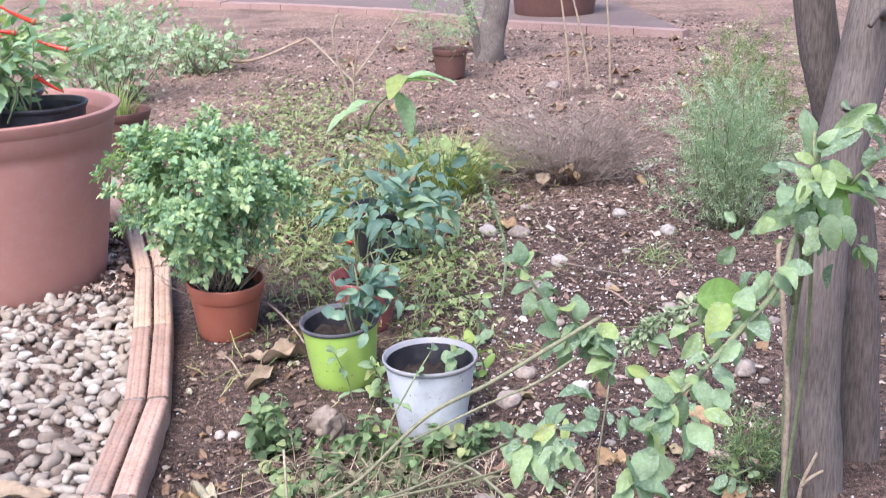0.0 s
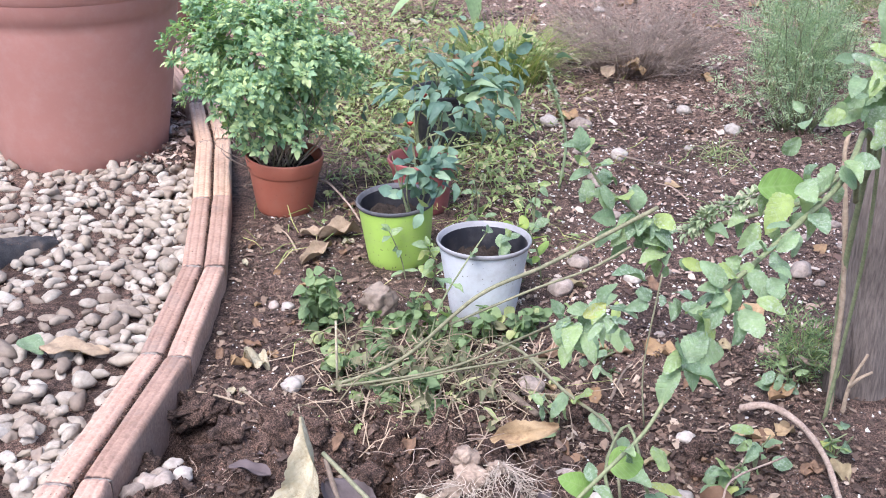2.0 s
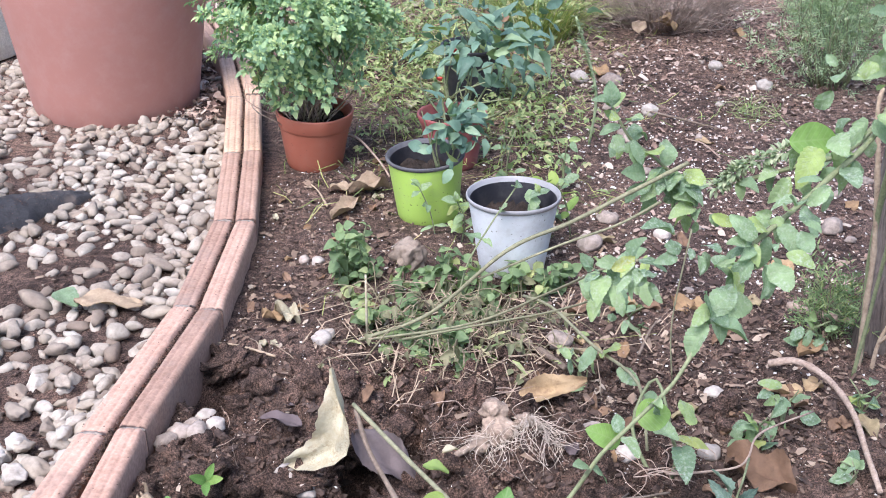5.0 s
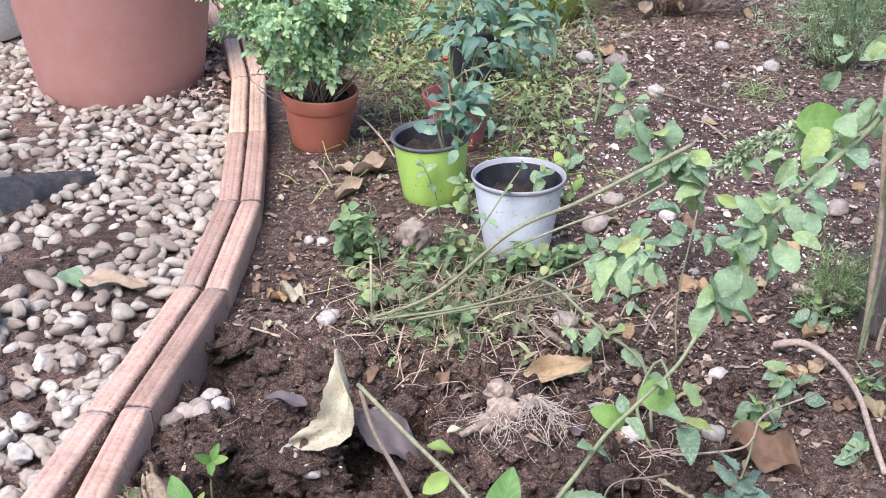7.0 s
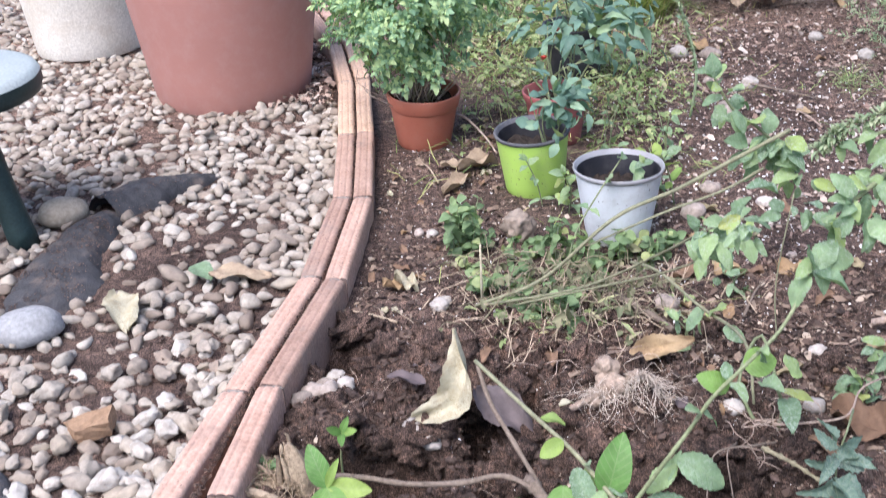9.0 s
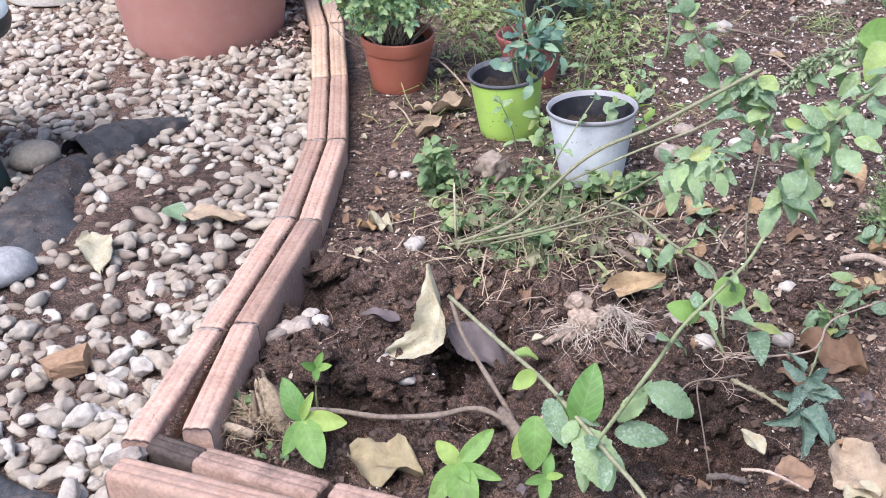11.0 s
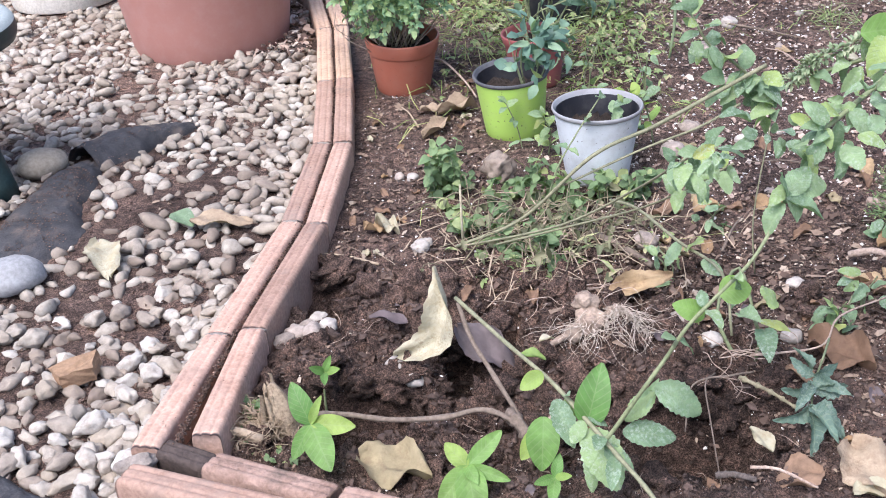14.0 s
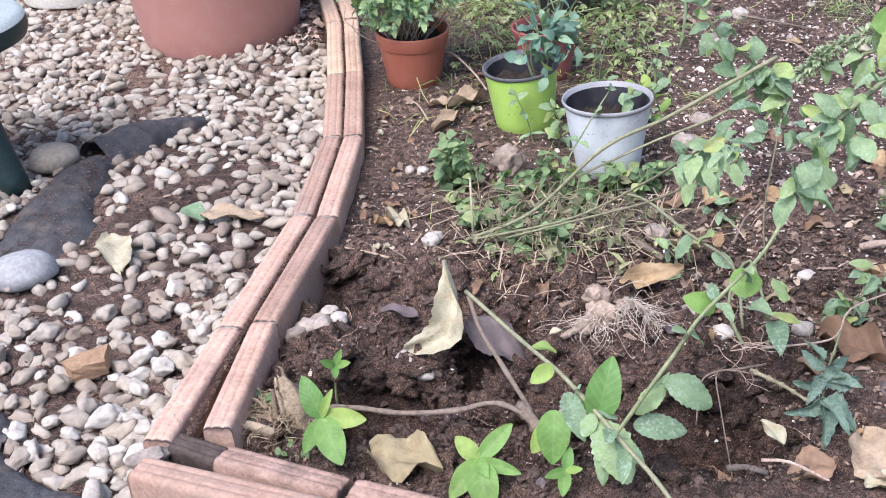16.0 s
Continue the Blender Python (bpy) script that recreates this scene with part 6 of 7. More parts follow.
for k in range(30):
    x, y = rnd(-0.32, -0.10), rnd(1.5, 2.5)
    dead_leaf(x, y, rnd(0.014, 0.042), rnd(0.009, 0.024), rnd(0, 360), "small dry leaf scrap on dark soil", random.choice((DRY_LEAF, BROWN_LEAF, PALE_LEAF, BROWN_LEAF)), rnd(-0.2, 0.5), rnd(0.2, 0.7), 0.15, 0.007)
for k in range(26):
    x, y = rnd(-0.30, 0.55), rnd(0.95, 1.5)
    dead_leaf(x, y, rnd(0.012, 0.040), rnd(0.008, 0.022), rnd(0, 360), "small brown leaf scrap on dug soil", random.choice((BROWN_LEAF, GREY_LEAF, BROWN_LEAF, DRY_LEAF)), rnd(-0.2, 0.5), rnd(0.2, 0.7), 0.15, 0.006)
dead_leaf(0.258, 1.030, 0.050, 0.045, 15, "torn brown dead leaf on damp soil", BROWN_LEAF, 0.1, 0.35, 0.15, 0.012)
dead_leaf(0.332, 0.978, 0.065, 0.050, 200, "crumpled brown leaf scrap on damp soil", BROWN_LEAF, 0.15, 0.4, 0.15, 0.010)
dead_leaf(0.053, 1.047, 0.050, 0.030, 70, "tan leaf scrap under the cut stem", DRY_LEAF, 0.2, 0.5, 0.15, 0.014)
dead_leaf(0.334, 1.194, 0.055, 0.022, -40, "curled brown leaf by the roots", BROWN_LEAF, 0.2, 0.6, 0.15, 0.012)
dead_leaf(0.28, 1.66, 0.07, 0.05, 20, "curled tan leaf on litter", DRY_LEAF, 0.3, 0.6, 0.1, 0.012)
dead_leaf(0.59, 1.84, 0.055, 0.05, -60, "tan dead leaf near the tree", DRY_LEAF, 0.3, 0.5, 0.1, 0.012)
dead_leaf(-0.635, 1.71, 0.055, 0.042, -35, "pale green fallen leaf on the pebbles", SAGE_LEAF, 0.2, 0.3, 0.02, 0.034)
dead_leaf(-0.735, 1.60, 0.105, 0.062, -65, "tan crumpled dead leaf on the pebbles", PALE_LEAF, 0.2, 0.4, 0.12, 0.034, 0.05)
dead_leaf(-0.60, 1.69, 0.115, 0.05, -3, "long tan dead leaf on the pebbles", TAN_LEAF, 0.05, 0.2, 0.1, 0.030)
for k in range(34):
    x, y = rnd(-0.1, 1.2), rnd(1.9, 5.0)
    dead_leaf(x, y, rnd(0.03, 0.07), rnd(0.02, 0.04), rnd(0, 360), "small curled dead leaf on the soil", random.choice((DRY_LEAF, BROWN_LEAF, PALE_LEAF)), rnd(-0.2, 0.5), rnd(0.2, 0.7), 0.12, 0.010)

for k in range(70):
    x, y = rnd(0.0, 2.0), rnd(3.0, 6.8)
    dead_leaf(x, y, rnd(0.045, 0.10), rnd(0.03, 0.06), rnd(0, 360), "dry curled leaf lying under the far trees", random.choice((DRY_LEAF, BROWN_LEAF, TAN_LEAF, TAN_LEAF, PALE_LEAF)), rnd(-0.2, 0.5), rnd(0.2, 0.7), 0.18, 0.012)
dead_leaf(0.72, 3.42, 0.085, 0.07, 150, "orange-brown dead leaf at the foot of the dead bush", DRY_LEAF, 0.2, 0.5, 0.15, 0.03, 0.4)
dead_leaf(0.60, 3.38, 0.06, 0.045, 80, "grey-tan dead leaf standing by the dead bush", TAN_LEAF, 0.2, 0.4, 0.1, 0.03, 0.8)
dead_leaf(0.19, 3.30, 0.11, 0.07, 120, "reddish dead leaf caught in the grass clump", BROWN_LEAF, 0.2, 0.4, 0.12, 0.06, 0.7)

STONES = [lump_mesh("stone", ROCK, k, 1, rnd(0.65, 0.9), rnd(0.5, 0.7), 3, 0.3) for k in range(5)]
PALE = [lump_mesh("stone", PALE_ROCK, k + 9, 1, rnd(0.65, 0.95), rnd(0.55, 0.75), 3, 0.25) for k in range(4)]


def stone(x, y, r, label, meshes=STONES, sink=0.25, turn=None, flat=1.0):
    o = part("stone", random.choice(meshes), None)
    o.matrix_world = Matrix.Translation((x, y, resting(x, y, r * 0.7) + r * (0.55 - sink))) @ Matrix.Rotation(rnd(0, 6.28) if turn is None else turn, 4, "Z") @ Matrix.Diagonal((r, r, r * flat, 1))
    return tagged(o, label, "stone", "stones in the soil")


for x, y, r, w in ((-0.196, 1.218, 0.020, 1), (-0.168, 1.19, 0.015, 1), (0.245, 1.262, 0.017, 1), (0.205, 1.275, 0.019, 0), (-0.156, 1.46, 0.016, 0), (-0.24, 1.87, 0.016, 0), (-0.215, 1.86, 0.014, 1), (-0.183, 1.583, 0.017, 1), (-0.175, 1.61, 0.012, 1), (0.423, 1.975, 0.02, 1), (0.86, 2.92, 0.027, 1), (0.768, 3.09, 0.026, 1), (0.75, 2.0, 0.032, 0), (0.28, 1.93, 0.03, 0), (0.33, 2.05, 0.025, 0), (0.44, 2.5, 0.024, 0), (0.185, 1.56, 0.024, 0), (0.36, 1.27, 0.016, 1), (0.115, 1.325, 0.012, 0), (0.44, 2.3, 0.02, 0), (0.52, 2.7, 0.026, 1), (0.46, 2.95, 0.035, 0), (0.38, 2.98, 0.03, 1), (0.70, 2.35, 0.02, 0), (-0.329, 1.378, 0.017, 1), (-0.351, 1.318, 0.018, 0), (-0.325, 1.306, 0.019, 0), (-0.305, 1.33, 0.014, 1), (-0.367, 1.298, 0.016, 0), (-0.34, 1.345, 0.013, 0), (0.40, 1.43, 0.014, 1), (0.97, 5.2, 0.035, 0), (0.75, 4.5, 0.025, 1), (0.9, 4.2, 0.02, 0), (0.62, 4.0, 0.022, 0)):
    stone(x, y, r * (0.85 if y > 1.7 else 1), "smooth pale stone lying on the soil" if w else "rounded brown-grey stone half sunk in soil", PALE if w else STONES)
for k in range(60):
    x, y = rnd(-0.2, 1.2), rnd(1.6, 4.2)
    if abs(x - 0.1) < 0.22 and 1.7 < y < 2.6:
        continue
    stone(x, y, rnd(0.007, 0.015), "small stone on the soil", random.choice((STONES, PALE)))
stone(-0.855, 1.50, 0.055, "smooth light grey rock on the pebbles", [lump_mesh("stone", GREY_ROCK, 31, 1, 0.8, 0.6, 3, 0.15)], 0.1, 0.4)
stone(-0.968, 1.968, 0.050, "rounded tan rock beside the weed fabric", [lump_mesh("stone", TAN_ROCK, 33, 1, 0.75, 0.62, 3, 0.12)], 0.0, 0.5)
bm = bmesh.new()
bmesh.ops.create_cube(bm, size=1)
bmesh.ops.subdivide_edges(bm, edges=bm.edges[:], cuts=3, use_grid_fill=True)
for v in bm.verts:
    v.co = Vector((v.co.x * (0.058 + 0.02 * v.co.y), v.co.y * 0.034, v.co.z * 0.024)) + 0.004 * noise.noise_vector(v.co * 4)
me = bpy.data.meshes.new("brick_chip")
bm.to_mesh(me)
bm.free()
me.materials.append(surface("ochre_brick", (0.22, 0.135, 0.08), (0.33, 0.215, 0.135), 30, 160, 0.9, 0.5, 0.002))
o = part("brick_chip", me, None)
o.matrix_world = pose(-0.652, 1.22, 0.018, 8, -6, 22)
tagged(o, "broken ochre brick chip lying on pebbles", "brick chip")


# ---- black weed fabric showing through the gravel ----
def fabric(path, widths, heights, label, n=70, m=34):
    """A rounded fold of cloth along the path, its edges buried, with slack wrinkles."""
    pts = spline([(x, y, 0) for x, y in path], n)
    pick = lambda row, u: row[min(len(row) - 2, int(u * (len(row) - 1)))] * (1 - (u * (len(row) - 1) - min(len(row) - 2, int(u * (len(row) - 1))))) + row[min(len(row) - 2, int(u * (len(row) - 1))) + 1] * (u * (len(row) - 1) - min(len(row) - 2, int(u * (len(row) - 1))))
    vs, fs = [], []
    for i, p in enumerate(pts):
        u = i / n
        d = (pts[min(i + 1, n)] - pts[max(i - 1, 0)]).normalized()
        side = Vector((d.y, -d.x, 0))
        w, h = pick(widths, u), pick(heights, u)
        for k in range(m + 1):
            v = 2 * k / m - 1
            q = p + side * v * w * (1 + 0.22 * fbm(p.x * 13, p.y * 13, v * 0.6, 3))
            z = h * max(0.0, 1 - abs(v) ** 2.4) - 0.016 * abs(v) ** 6
            z += (0.005 * fbm(u * 9, v * 2.6, 4, 3) + 0.004 * fbm(q.x * 30, q.y * 30, 2, 3)) * (1 - v ** 4)
            vs.append((q.x, q.y, z))
    for i in range(n):
        for k in range(m):
            a = i * (m + 1) + k
            fs.append((a, a + 1, a + m + 2, a + m + 1))
    c = len(vs)
    g = Geo().put(vs + [(x, y, z - 0.003) for x, y, z in vs], fs + [tuple(i + c for i in q[::-1]) for q in fs])
    return tagged(part("weed_fabric", g, FABRIC), label, "weed fabric", "weed fabric sheets")


fold = fabric([(-0.715, 2.20), (-0.77, 2.150), (-0.835, 2.085), (-0.895, 2.00)], [0.010, 0.040, 0.066, 0.062], [0.004, 0.022, 0.038, 0.040], "rounded fold of dusty black weed fabric among the pebbles")
bulge = fabric([(-0.875, 1.985), (-0.895, 1.90), (-0.895, 1.78), (-0.885, 1.66), (-0.895, 1.54)], [0.035, 0.062, 0.085, 0.095, 0.050], [0.016, 0.026, 0.026, 0.020, 0.004], "soil-covered black weed fabric bulging through the gravel")
fabric([(-0.52, 0.915), (-0.60, 0.925), (-0.68, 0.955), (-0.75, 1.02)], [0.022, 0.045, 0.055, 0.05], [0.008, 0.020, 0.024, 0.016], "black weed fabric showing at the gravel's edge")
fabric([(-0.715, 1.06), (-0.76, 1.11), (-0.83, 1.14)], [0.012, 0.028, 0.035], [0.006, 0.016, 0.018], "small fold of black weed fabric in the gravel")


def soil_on_cloth(cx, cy, rx, ry, n, top):
    """Soil grains and scraps lying on a fold of cloth."""
    sheet = top.data
    spots = [v.co for v in sheet.vertices[:len(sheet.vertices) // 2] if ((v.co.x - cx) / rx) ** 2 + ((v.co.y - cy) / ry) ** 2 < 1 and v.co.z > 0.004]
    g = Geo()
    for _ in range(n):
        p = random.choice(spots)
        if fbm(p.x * 18, p.y * 18, 3, 3) < -0.1:
            continue
        k = 0.0005 + 0.0022 * random.random() ** 2
        g.put([p + Vector(v) * k * rnd(0.5, 1.3) + Vector((0, 0, k * 0.4)) for v in ((1, 0, 0), (0, 1, 0), (-1, 0, 0), (0, -1, 0), (0, 0, 0.8))], [(0, 1, 4), (1, 2, 4), (2, 3, 4), (3, 0, 4)])
    tagged(part("grit", g, SOIL, smooth=False), "soil grains lying on the weed fabric", "grit", kind="stuff")


soil_on_cloth(-0.89, 1.72, 0.10, 0.22, 2600, bulge)
soil_on_cloth(-0.83, 2.06, 0.10, 0.12, 500, fold)


# ---- small stuff on the soil ----
def scatter(name, n, place, shape, mat, label, category):
    g = Geo()
    for _ in range(n):
        x, y = place()
        if x < edge_x(y) + 0.05:
            continue
        put_at(g, shape(), Matrix.Translation((x, y, ground_z(x, y))) @ Euler((rnd(-0.5, 0.5), rnd(-0.5, 0.5), rnd(0, 6.28))).to_matrix().to_4x4())
    return tagged(part(name, g, mat, smooth=False), label, category, kind="stuff")


ICO = lump_mesh("crumb", DARK_SOIL, 1, sub=1)
ICO_V, ICO_F = [Vector(v.co) for v in ICO.vertices], [tuple(p.vertices) for p in ICO.polygons]


OCTA_V = [Vector(v) for v in ((1, 0, 0), (0, 1, 0), (-1, 0, 0), (0, -1, 0), (0, 0, 1), (0, 0, -1))]
OCTA_F = [(0, 1, 4), (1, 2, 4), (2, 3, 4), (3, 0, 4), (1, 0, 5), (2, 1, 5), (3, 2, 5), (0, 3, 5)]


def crumb(a, b):
    def make():
        r = a + (b - a) * random.random() ** 2
        s = Vector((rnd(0.7, 1.3), rnd(0.7, 1.3), rnd(0.6, 1.0))) * r
        vs, fs = (ICO_V, ICO_F) if b > 0.0055 else (OCTA_V, OCTA_F)
        return [Vector((v.x * s.x, v.y * s.y, v.z * s.z)) * rnd(0.5, 1.25) for v in vs], fs
    return make


def chip():
    k = rnd(0.4, 0.85) if random.random() < 0.85 else 1.3
    L, W = rnd(0.006, 0.018) * k, rnd(0.003, 0.009) * k
    z = rnd(0.001, 0.005)
    k = rnd(-0.2, 0.5) * W
    vs = [(-L / 2, -W / 2, z), (L * rnd(-0.1, 0.1), -W * rnd(0.4, 0.7), z + k), (L / 2, -W * rnd(0.1, 0.5), z), (L / 2, W * rnd(0.1, 0.5), z + k), (0, W * rnd(0.4, 0.7), z + 0.002), (-L / 2, W * 0.4, z + k)]
    return vs, [(0, 1, 4, 5), (1, 2, 3, 4)]


scatter("soil_crumbs", 9500, lambda: (random.gauss(-0.02, 0.25), random.gauss(1.22, 0.20)), crumb(0.0010, 0.009), DARK_SOIL, "dark crumbs of dug soil", "soil crumbs")
scatter("soil_crumbs", 7000, lambda: (rnd(-0.45, 1.3), 0.9 + 3.6 * random.random() ** 1.6), crumb(0.002, 0.006), DARK_SOIL, "dark crumbs of bed soil", "soil crumbs")
scatter("soil_crumbs", 17000, lambda: (rnd(-0.42, 0.55), rnd(0.92, 1.55)), crumb(0.0006, 0.0032), SOIL, "fine grains of dug soil", "soil crumbs")
scatter("leaf_litter", 6000, lambda: (rnd(-0.40, 0.55), rnd(0.95, 1.55)), lambda: (lambda s: ([(0.45 * a, 0.45 * b, 0.8 * c) for a, b, c in s[0]], s[1]))(chip()), LITTER, "tiny brown scraps in the dug soil", "leaf litter")
scatter("perlite_grains", 2200, lambda: (rnd(-0.40, 0.55), rnd(0.95, 1.55)), crumb(0.0005, 0.0015), PERLITE, "tiny pale specks in the dug soil", "perlite")
scatter("perlite_grains", 1900, lambda: (random.gauss(0.55, 0.28), random.gauss(2.15, 0.45)), crumb(0.0018, 0.0055), PERLITE, "white perlite grains strewn over the soil", "perlite")
scatter("perlite_grains", 1500, lambda: (rnd(-0.35, 1.0), rnd(1.0, 3.0)), crumb(0.0010, 0.0028), PERLITE, "fine white perlite grains in the soil", "perlite")
scatter("leaf_litter", 8000, lambda: (rnd(-0.4, 1.5), 1.0 + 6.0 * random.random() ** 1.4), chip, LITTER, "brown wood chips and leaf scraps on the soil", "leaf litter")
scatter("pale_litter", 1500, lambda: (rnd(-0.1, 1.3), rnd(1.7, 4.2)), chip, DRY_LEAF_BITS, "pale leaf scraps and bark flakes on the soil", "leaf litter")
scatter("leaf_litter", 7000, lambda: (rnd(0.1, 1.2), rnd(1.7, 3.4)), chip, FAR_LITTER, "brown bark chips over the open soil", "leaf litter")
scatter("leaf_litter", 1500, lambda: (rnd(-0.34, -0.05), rnd(1.45, 2.6)), chip, LITTER, "brown bark chips beside the brick edging", "leaf litter")
scatter("perlite_grains", 420, lambda: (rnd(-0.34, -0.05), rnd(1.45, 2.4)), crumb(0.0010, 0.0030), PERLITE, "fine white grains beside the brick edging", "perlite")
scatter("leaf_litter", 2600, lambda: (random.gauss(0.42, 0.14), random.gauss(1.42, 0.16)), chip, LITTER, "brown bark chips near the tree", "leaf litter")
scatter("leaf_litter", 18000, lambda: (rnd(-1.4, 2.6), 2.9 + 4.9 * random.random() ** 1.2), lambda: (lambda s: ([(1.6 * a, 1.6 * b, 1.6 * c) for a, b, c in s[0]], s[1]))(chip()), FAR_LITTER, "reddish leaf litter under the far trees", "leaf litter")


def weed_leaf():
    if random.random() < 0.45:
        return lobed(rnd(0.014, 0.032))
    return leaf_shape(rnd(0.012, 0.045), rnd(0.003, 0.010), 3, 0.2, rnd(0.1, 0.8))


def straw():
    L, W = rnd(0.03, 0.11), 0.0009
    z = rnd(0.004, 0.02)
    k, b = z + rnd(0, 0.02), rnd(-0.1, 0.1) * L
    return [(-L / 2, -W, z), (-L / 2, W, z), (0, W + b, k), (0, b - W, k), (L / 2, W, z), (L / 2, -W, z)], [(0, 3, 2, 1), (3, 5, 4, 2)]


def patch(cx, cy, sx, sy):
    return lambda: (random.gauss(cx, sx), random.gauss(cy, sy))


def raised(f, h):
    def make():
        vs, fs = f()
        z = rnd(0.0, h)
        return [(a, b, c + z) for a, b, c in vs], fs
    return make


def fibre():
    L = rnd(0.003, 0.008)
    q, d, p = Vector((0, 0, 0.002)), Vector((1, 0, 0)), []
    for _ in range(6):
        p.append(q)
        d = (d + Vector((rnd(-0.7, 0.7), rnd(-0.7, 0.7), rnd(-0.3, 0.3)))).normalized()
        q = q + d * L
        q.z = max(0.001, q.z)
    gg = Geo()
    tube(gg, p, rnd(0.0003, 0.0007), 0.0002, 3)
    return gg.v, gg.f


scatter("root_fibres", 480, lambda: (random.gauss(0.05, 0.22), random.gauss(1.25, 0.16)), fibre, ROOT, "fine pale root hairs in the dug soil", "root fibres")
scatter("root_fibres", 450, lambda: (rnd(-0.35, 0.8), rnd(1.4, 2.6)), fibre, ROOT, "fine dry fibres on the soil", "root fibres")
scatter("ground_weeds", 1300, patch(-0.08, 3.2, 0.15, 0.32), raised(weed_leaf, 0.07), WEED_LEAF, "low yellow-green creeping weeds", "weeds")
scatter("ground_weeds", 800, patch(0.12, 3.3, 0.16, 0.45), raised(weed_leaf, 0.06), WEED_LEAF, "low light green weeds on the open soil", "weeds")
scatter("ground_weeds", 1700, patch(-0.15, 4.6, 0.22, 0.5), raised(weed_leaf, 0.07), WEED_LEAF, "patch of yellow-green weeds", "weeds")
scatter("ground_weeds", 350, patch(0.22, 2.65, 0.07, 0.2), raised(weed_leaf, 0.06), WEED_LEAF, "small green weeds beside the pots", "weeds")
scatter("ground_weeds", 70, patch(0.76, 2.66, 0.03, 0.04), raised(straw, 0.01), WEED_LEAF, "thin grass tuft on bare soil", "weeds")
scatter("straw", 2400, patch(0.02, 3.2, 0.22, 0.5), straw, BLADE, "loose pale straw among the weeds", "straw")
tangle = thing("withered_herb", pose(0.03, 1.62, 0), "tangle of withered olive herb stems on the soil", "withered herb")
g, gl = Geo(), Geo()
for _ in range(95):
    p = Vector((random.gauss(0, 0.085), random.gauss(0, 0.06), 0))
    p.z = ground_z(0.03 + p.x, 1.62 + p.y) + rnd(0.0, 0.006)
    a, L = rnd(0, 6.283), rnd(0.05, 0.16)
    d = Vector((math.cos(a), math.sin(a) * 0.7, 0)) * L
    h = rnd(0.012, 0.055)
    pts = [p, p + d * 0.3 + Vector((rnd(-0.012, 0.012), rnd(-0.012, 0.012), h)), p + d * 0.7 + Vector((rnd(-0.015, 0.015), rnd(-0.015, 0.015), h * rnd(0.6, 1.2))), p + d + Vector((0, 0, rnd(0.002, 0.02)))]
    tube(g, pts, rnd(0.0007, 0.0016), 0.0005, 4, 0, 9)
    for _ in range(random.randint(0, 3)):
        q = pts[1].lerp(pts[2], random.random())
        put_at(gl, leaf_shape(rnd(0.012, 0.026), rnd(0.006, 0.015), 4, rnd(0.2, 0.9), rnd(0.2, 0.9), 0.1), frame_to(q, (rnd(-1, 1), rnd(-1, 0.3), rnd(-0.9, 0.3)), (0, -0.4, 1), rnd(-1, 1)))
tagged(part("stem_tangle", g, TANGLE_STEM, tangle), kind="stuff")
tagged(part("foliage", gl, OLIVE_WILT, tangle), kind="stuff")
scatter("straw", 220, patch(0.05, 1.58, 0.13, 0.07), straw, DRY_STEM, "withered straw among the mint", "straw")
scatter("withered_leaves", 130, patch(0.02, 1.56, 0.08, 0.05), raised(weed_leaf, 0.02), WEED_LEAF, "withered olive leaves under the stems", "withered leaves")


# ---- clods thrown up by the digging ----
CLODS = [worn_stone("clod", SOIL, k + 40, 1.1, 0.9, 0.75, 4, 0.95, 3) for k in range(7)]


def clod(x, y, z, m):
    o = part("clod", random.choice(CLODS), None, ground)
    o.matrix_basis = Matrix.Translation((x, y, z)) @ Euler((rnd(-1, 1), rnd(-1, 1), rnd(0, 6.28))).to_matrix().to_4x4() @ m


for _ in range(430):
    x, y = random.gauss(-0.03, 0.23), random.gauss(1.25, 0.16)
    if x < edge_x(y) + 0.05 or y < 0.96:
        continue
    r = 0.005 + 0.018 * random.random() ** 2.2
    z = ground_z(x, y)
    if z < -0.05:
        r *= 0.6
    clod(x, y, z + 0.25 * r, Matrix.Scale(r, 4))
# larger clods that overhang the far rims of the holes
for x0, x1, y0, n in ((-0.33, -0.15, 1.200, 12), (0.09, 0.32, 1.155, 14), (-0.36, -0.25, 1.505, 6), (-0.15, -0.06, 1.295, 5)):
    for k in range(n):
        x, y = x0 + (x1 - x0) * (k + rnd(0, 1)) / n, y0 + rnd(-0.014, 0.012)
        r = rnd(0.013, 0.026)
        clod(x, y, ground_z(x, y + 0.03) + 0.1 * r, Matrix.Diagonal((r * 1.2, r * 1.1, r * 0.8, 1)))


# ---- far kerb and paving ----
kerb = thing("far_kerb", pose(0, 0, 0), "low pink brick kerb along the far side of the bed", "kerb", kind="structure")
line = [(-4.6, 12.0), (-1.35, 9.72), (-0.15, 8.87), (0.45, 8.30), (1.06, 7.43), (2.02, 6.63)]
g = Geo()
for (x0, y0), (x1, y1) in zip(line, line[1:]):
    a, b = Vector((x0, y0, 0)), Vector((x1, y1, 0))
    n = max(1, round((b - a).length / 0.32))
    for i in range(n):
        p, q = a.lerp(b, (i + 0.008) / n), a.lerp(b, (i + 0.992) / n)
        w = (q - p).normalized().cross(Vector((0, 0, 1))) * 0.05
        z = Vector((0, 0, 0.045 + rnd(-0.005, 0.005)))
        lo = Vector((0, 0, -0.05))
        g.put([p + w + lo, q + w + lo, q - w + lo, p - w + lo, p + w + z, q + w + z, q - w + z, p - w + z], [(4, 5, 6, 7), (0, 1, 5, 4), (1, 2, 6, 5), (2, 3, 7, 6), (3, 0, 4, 7)])
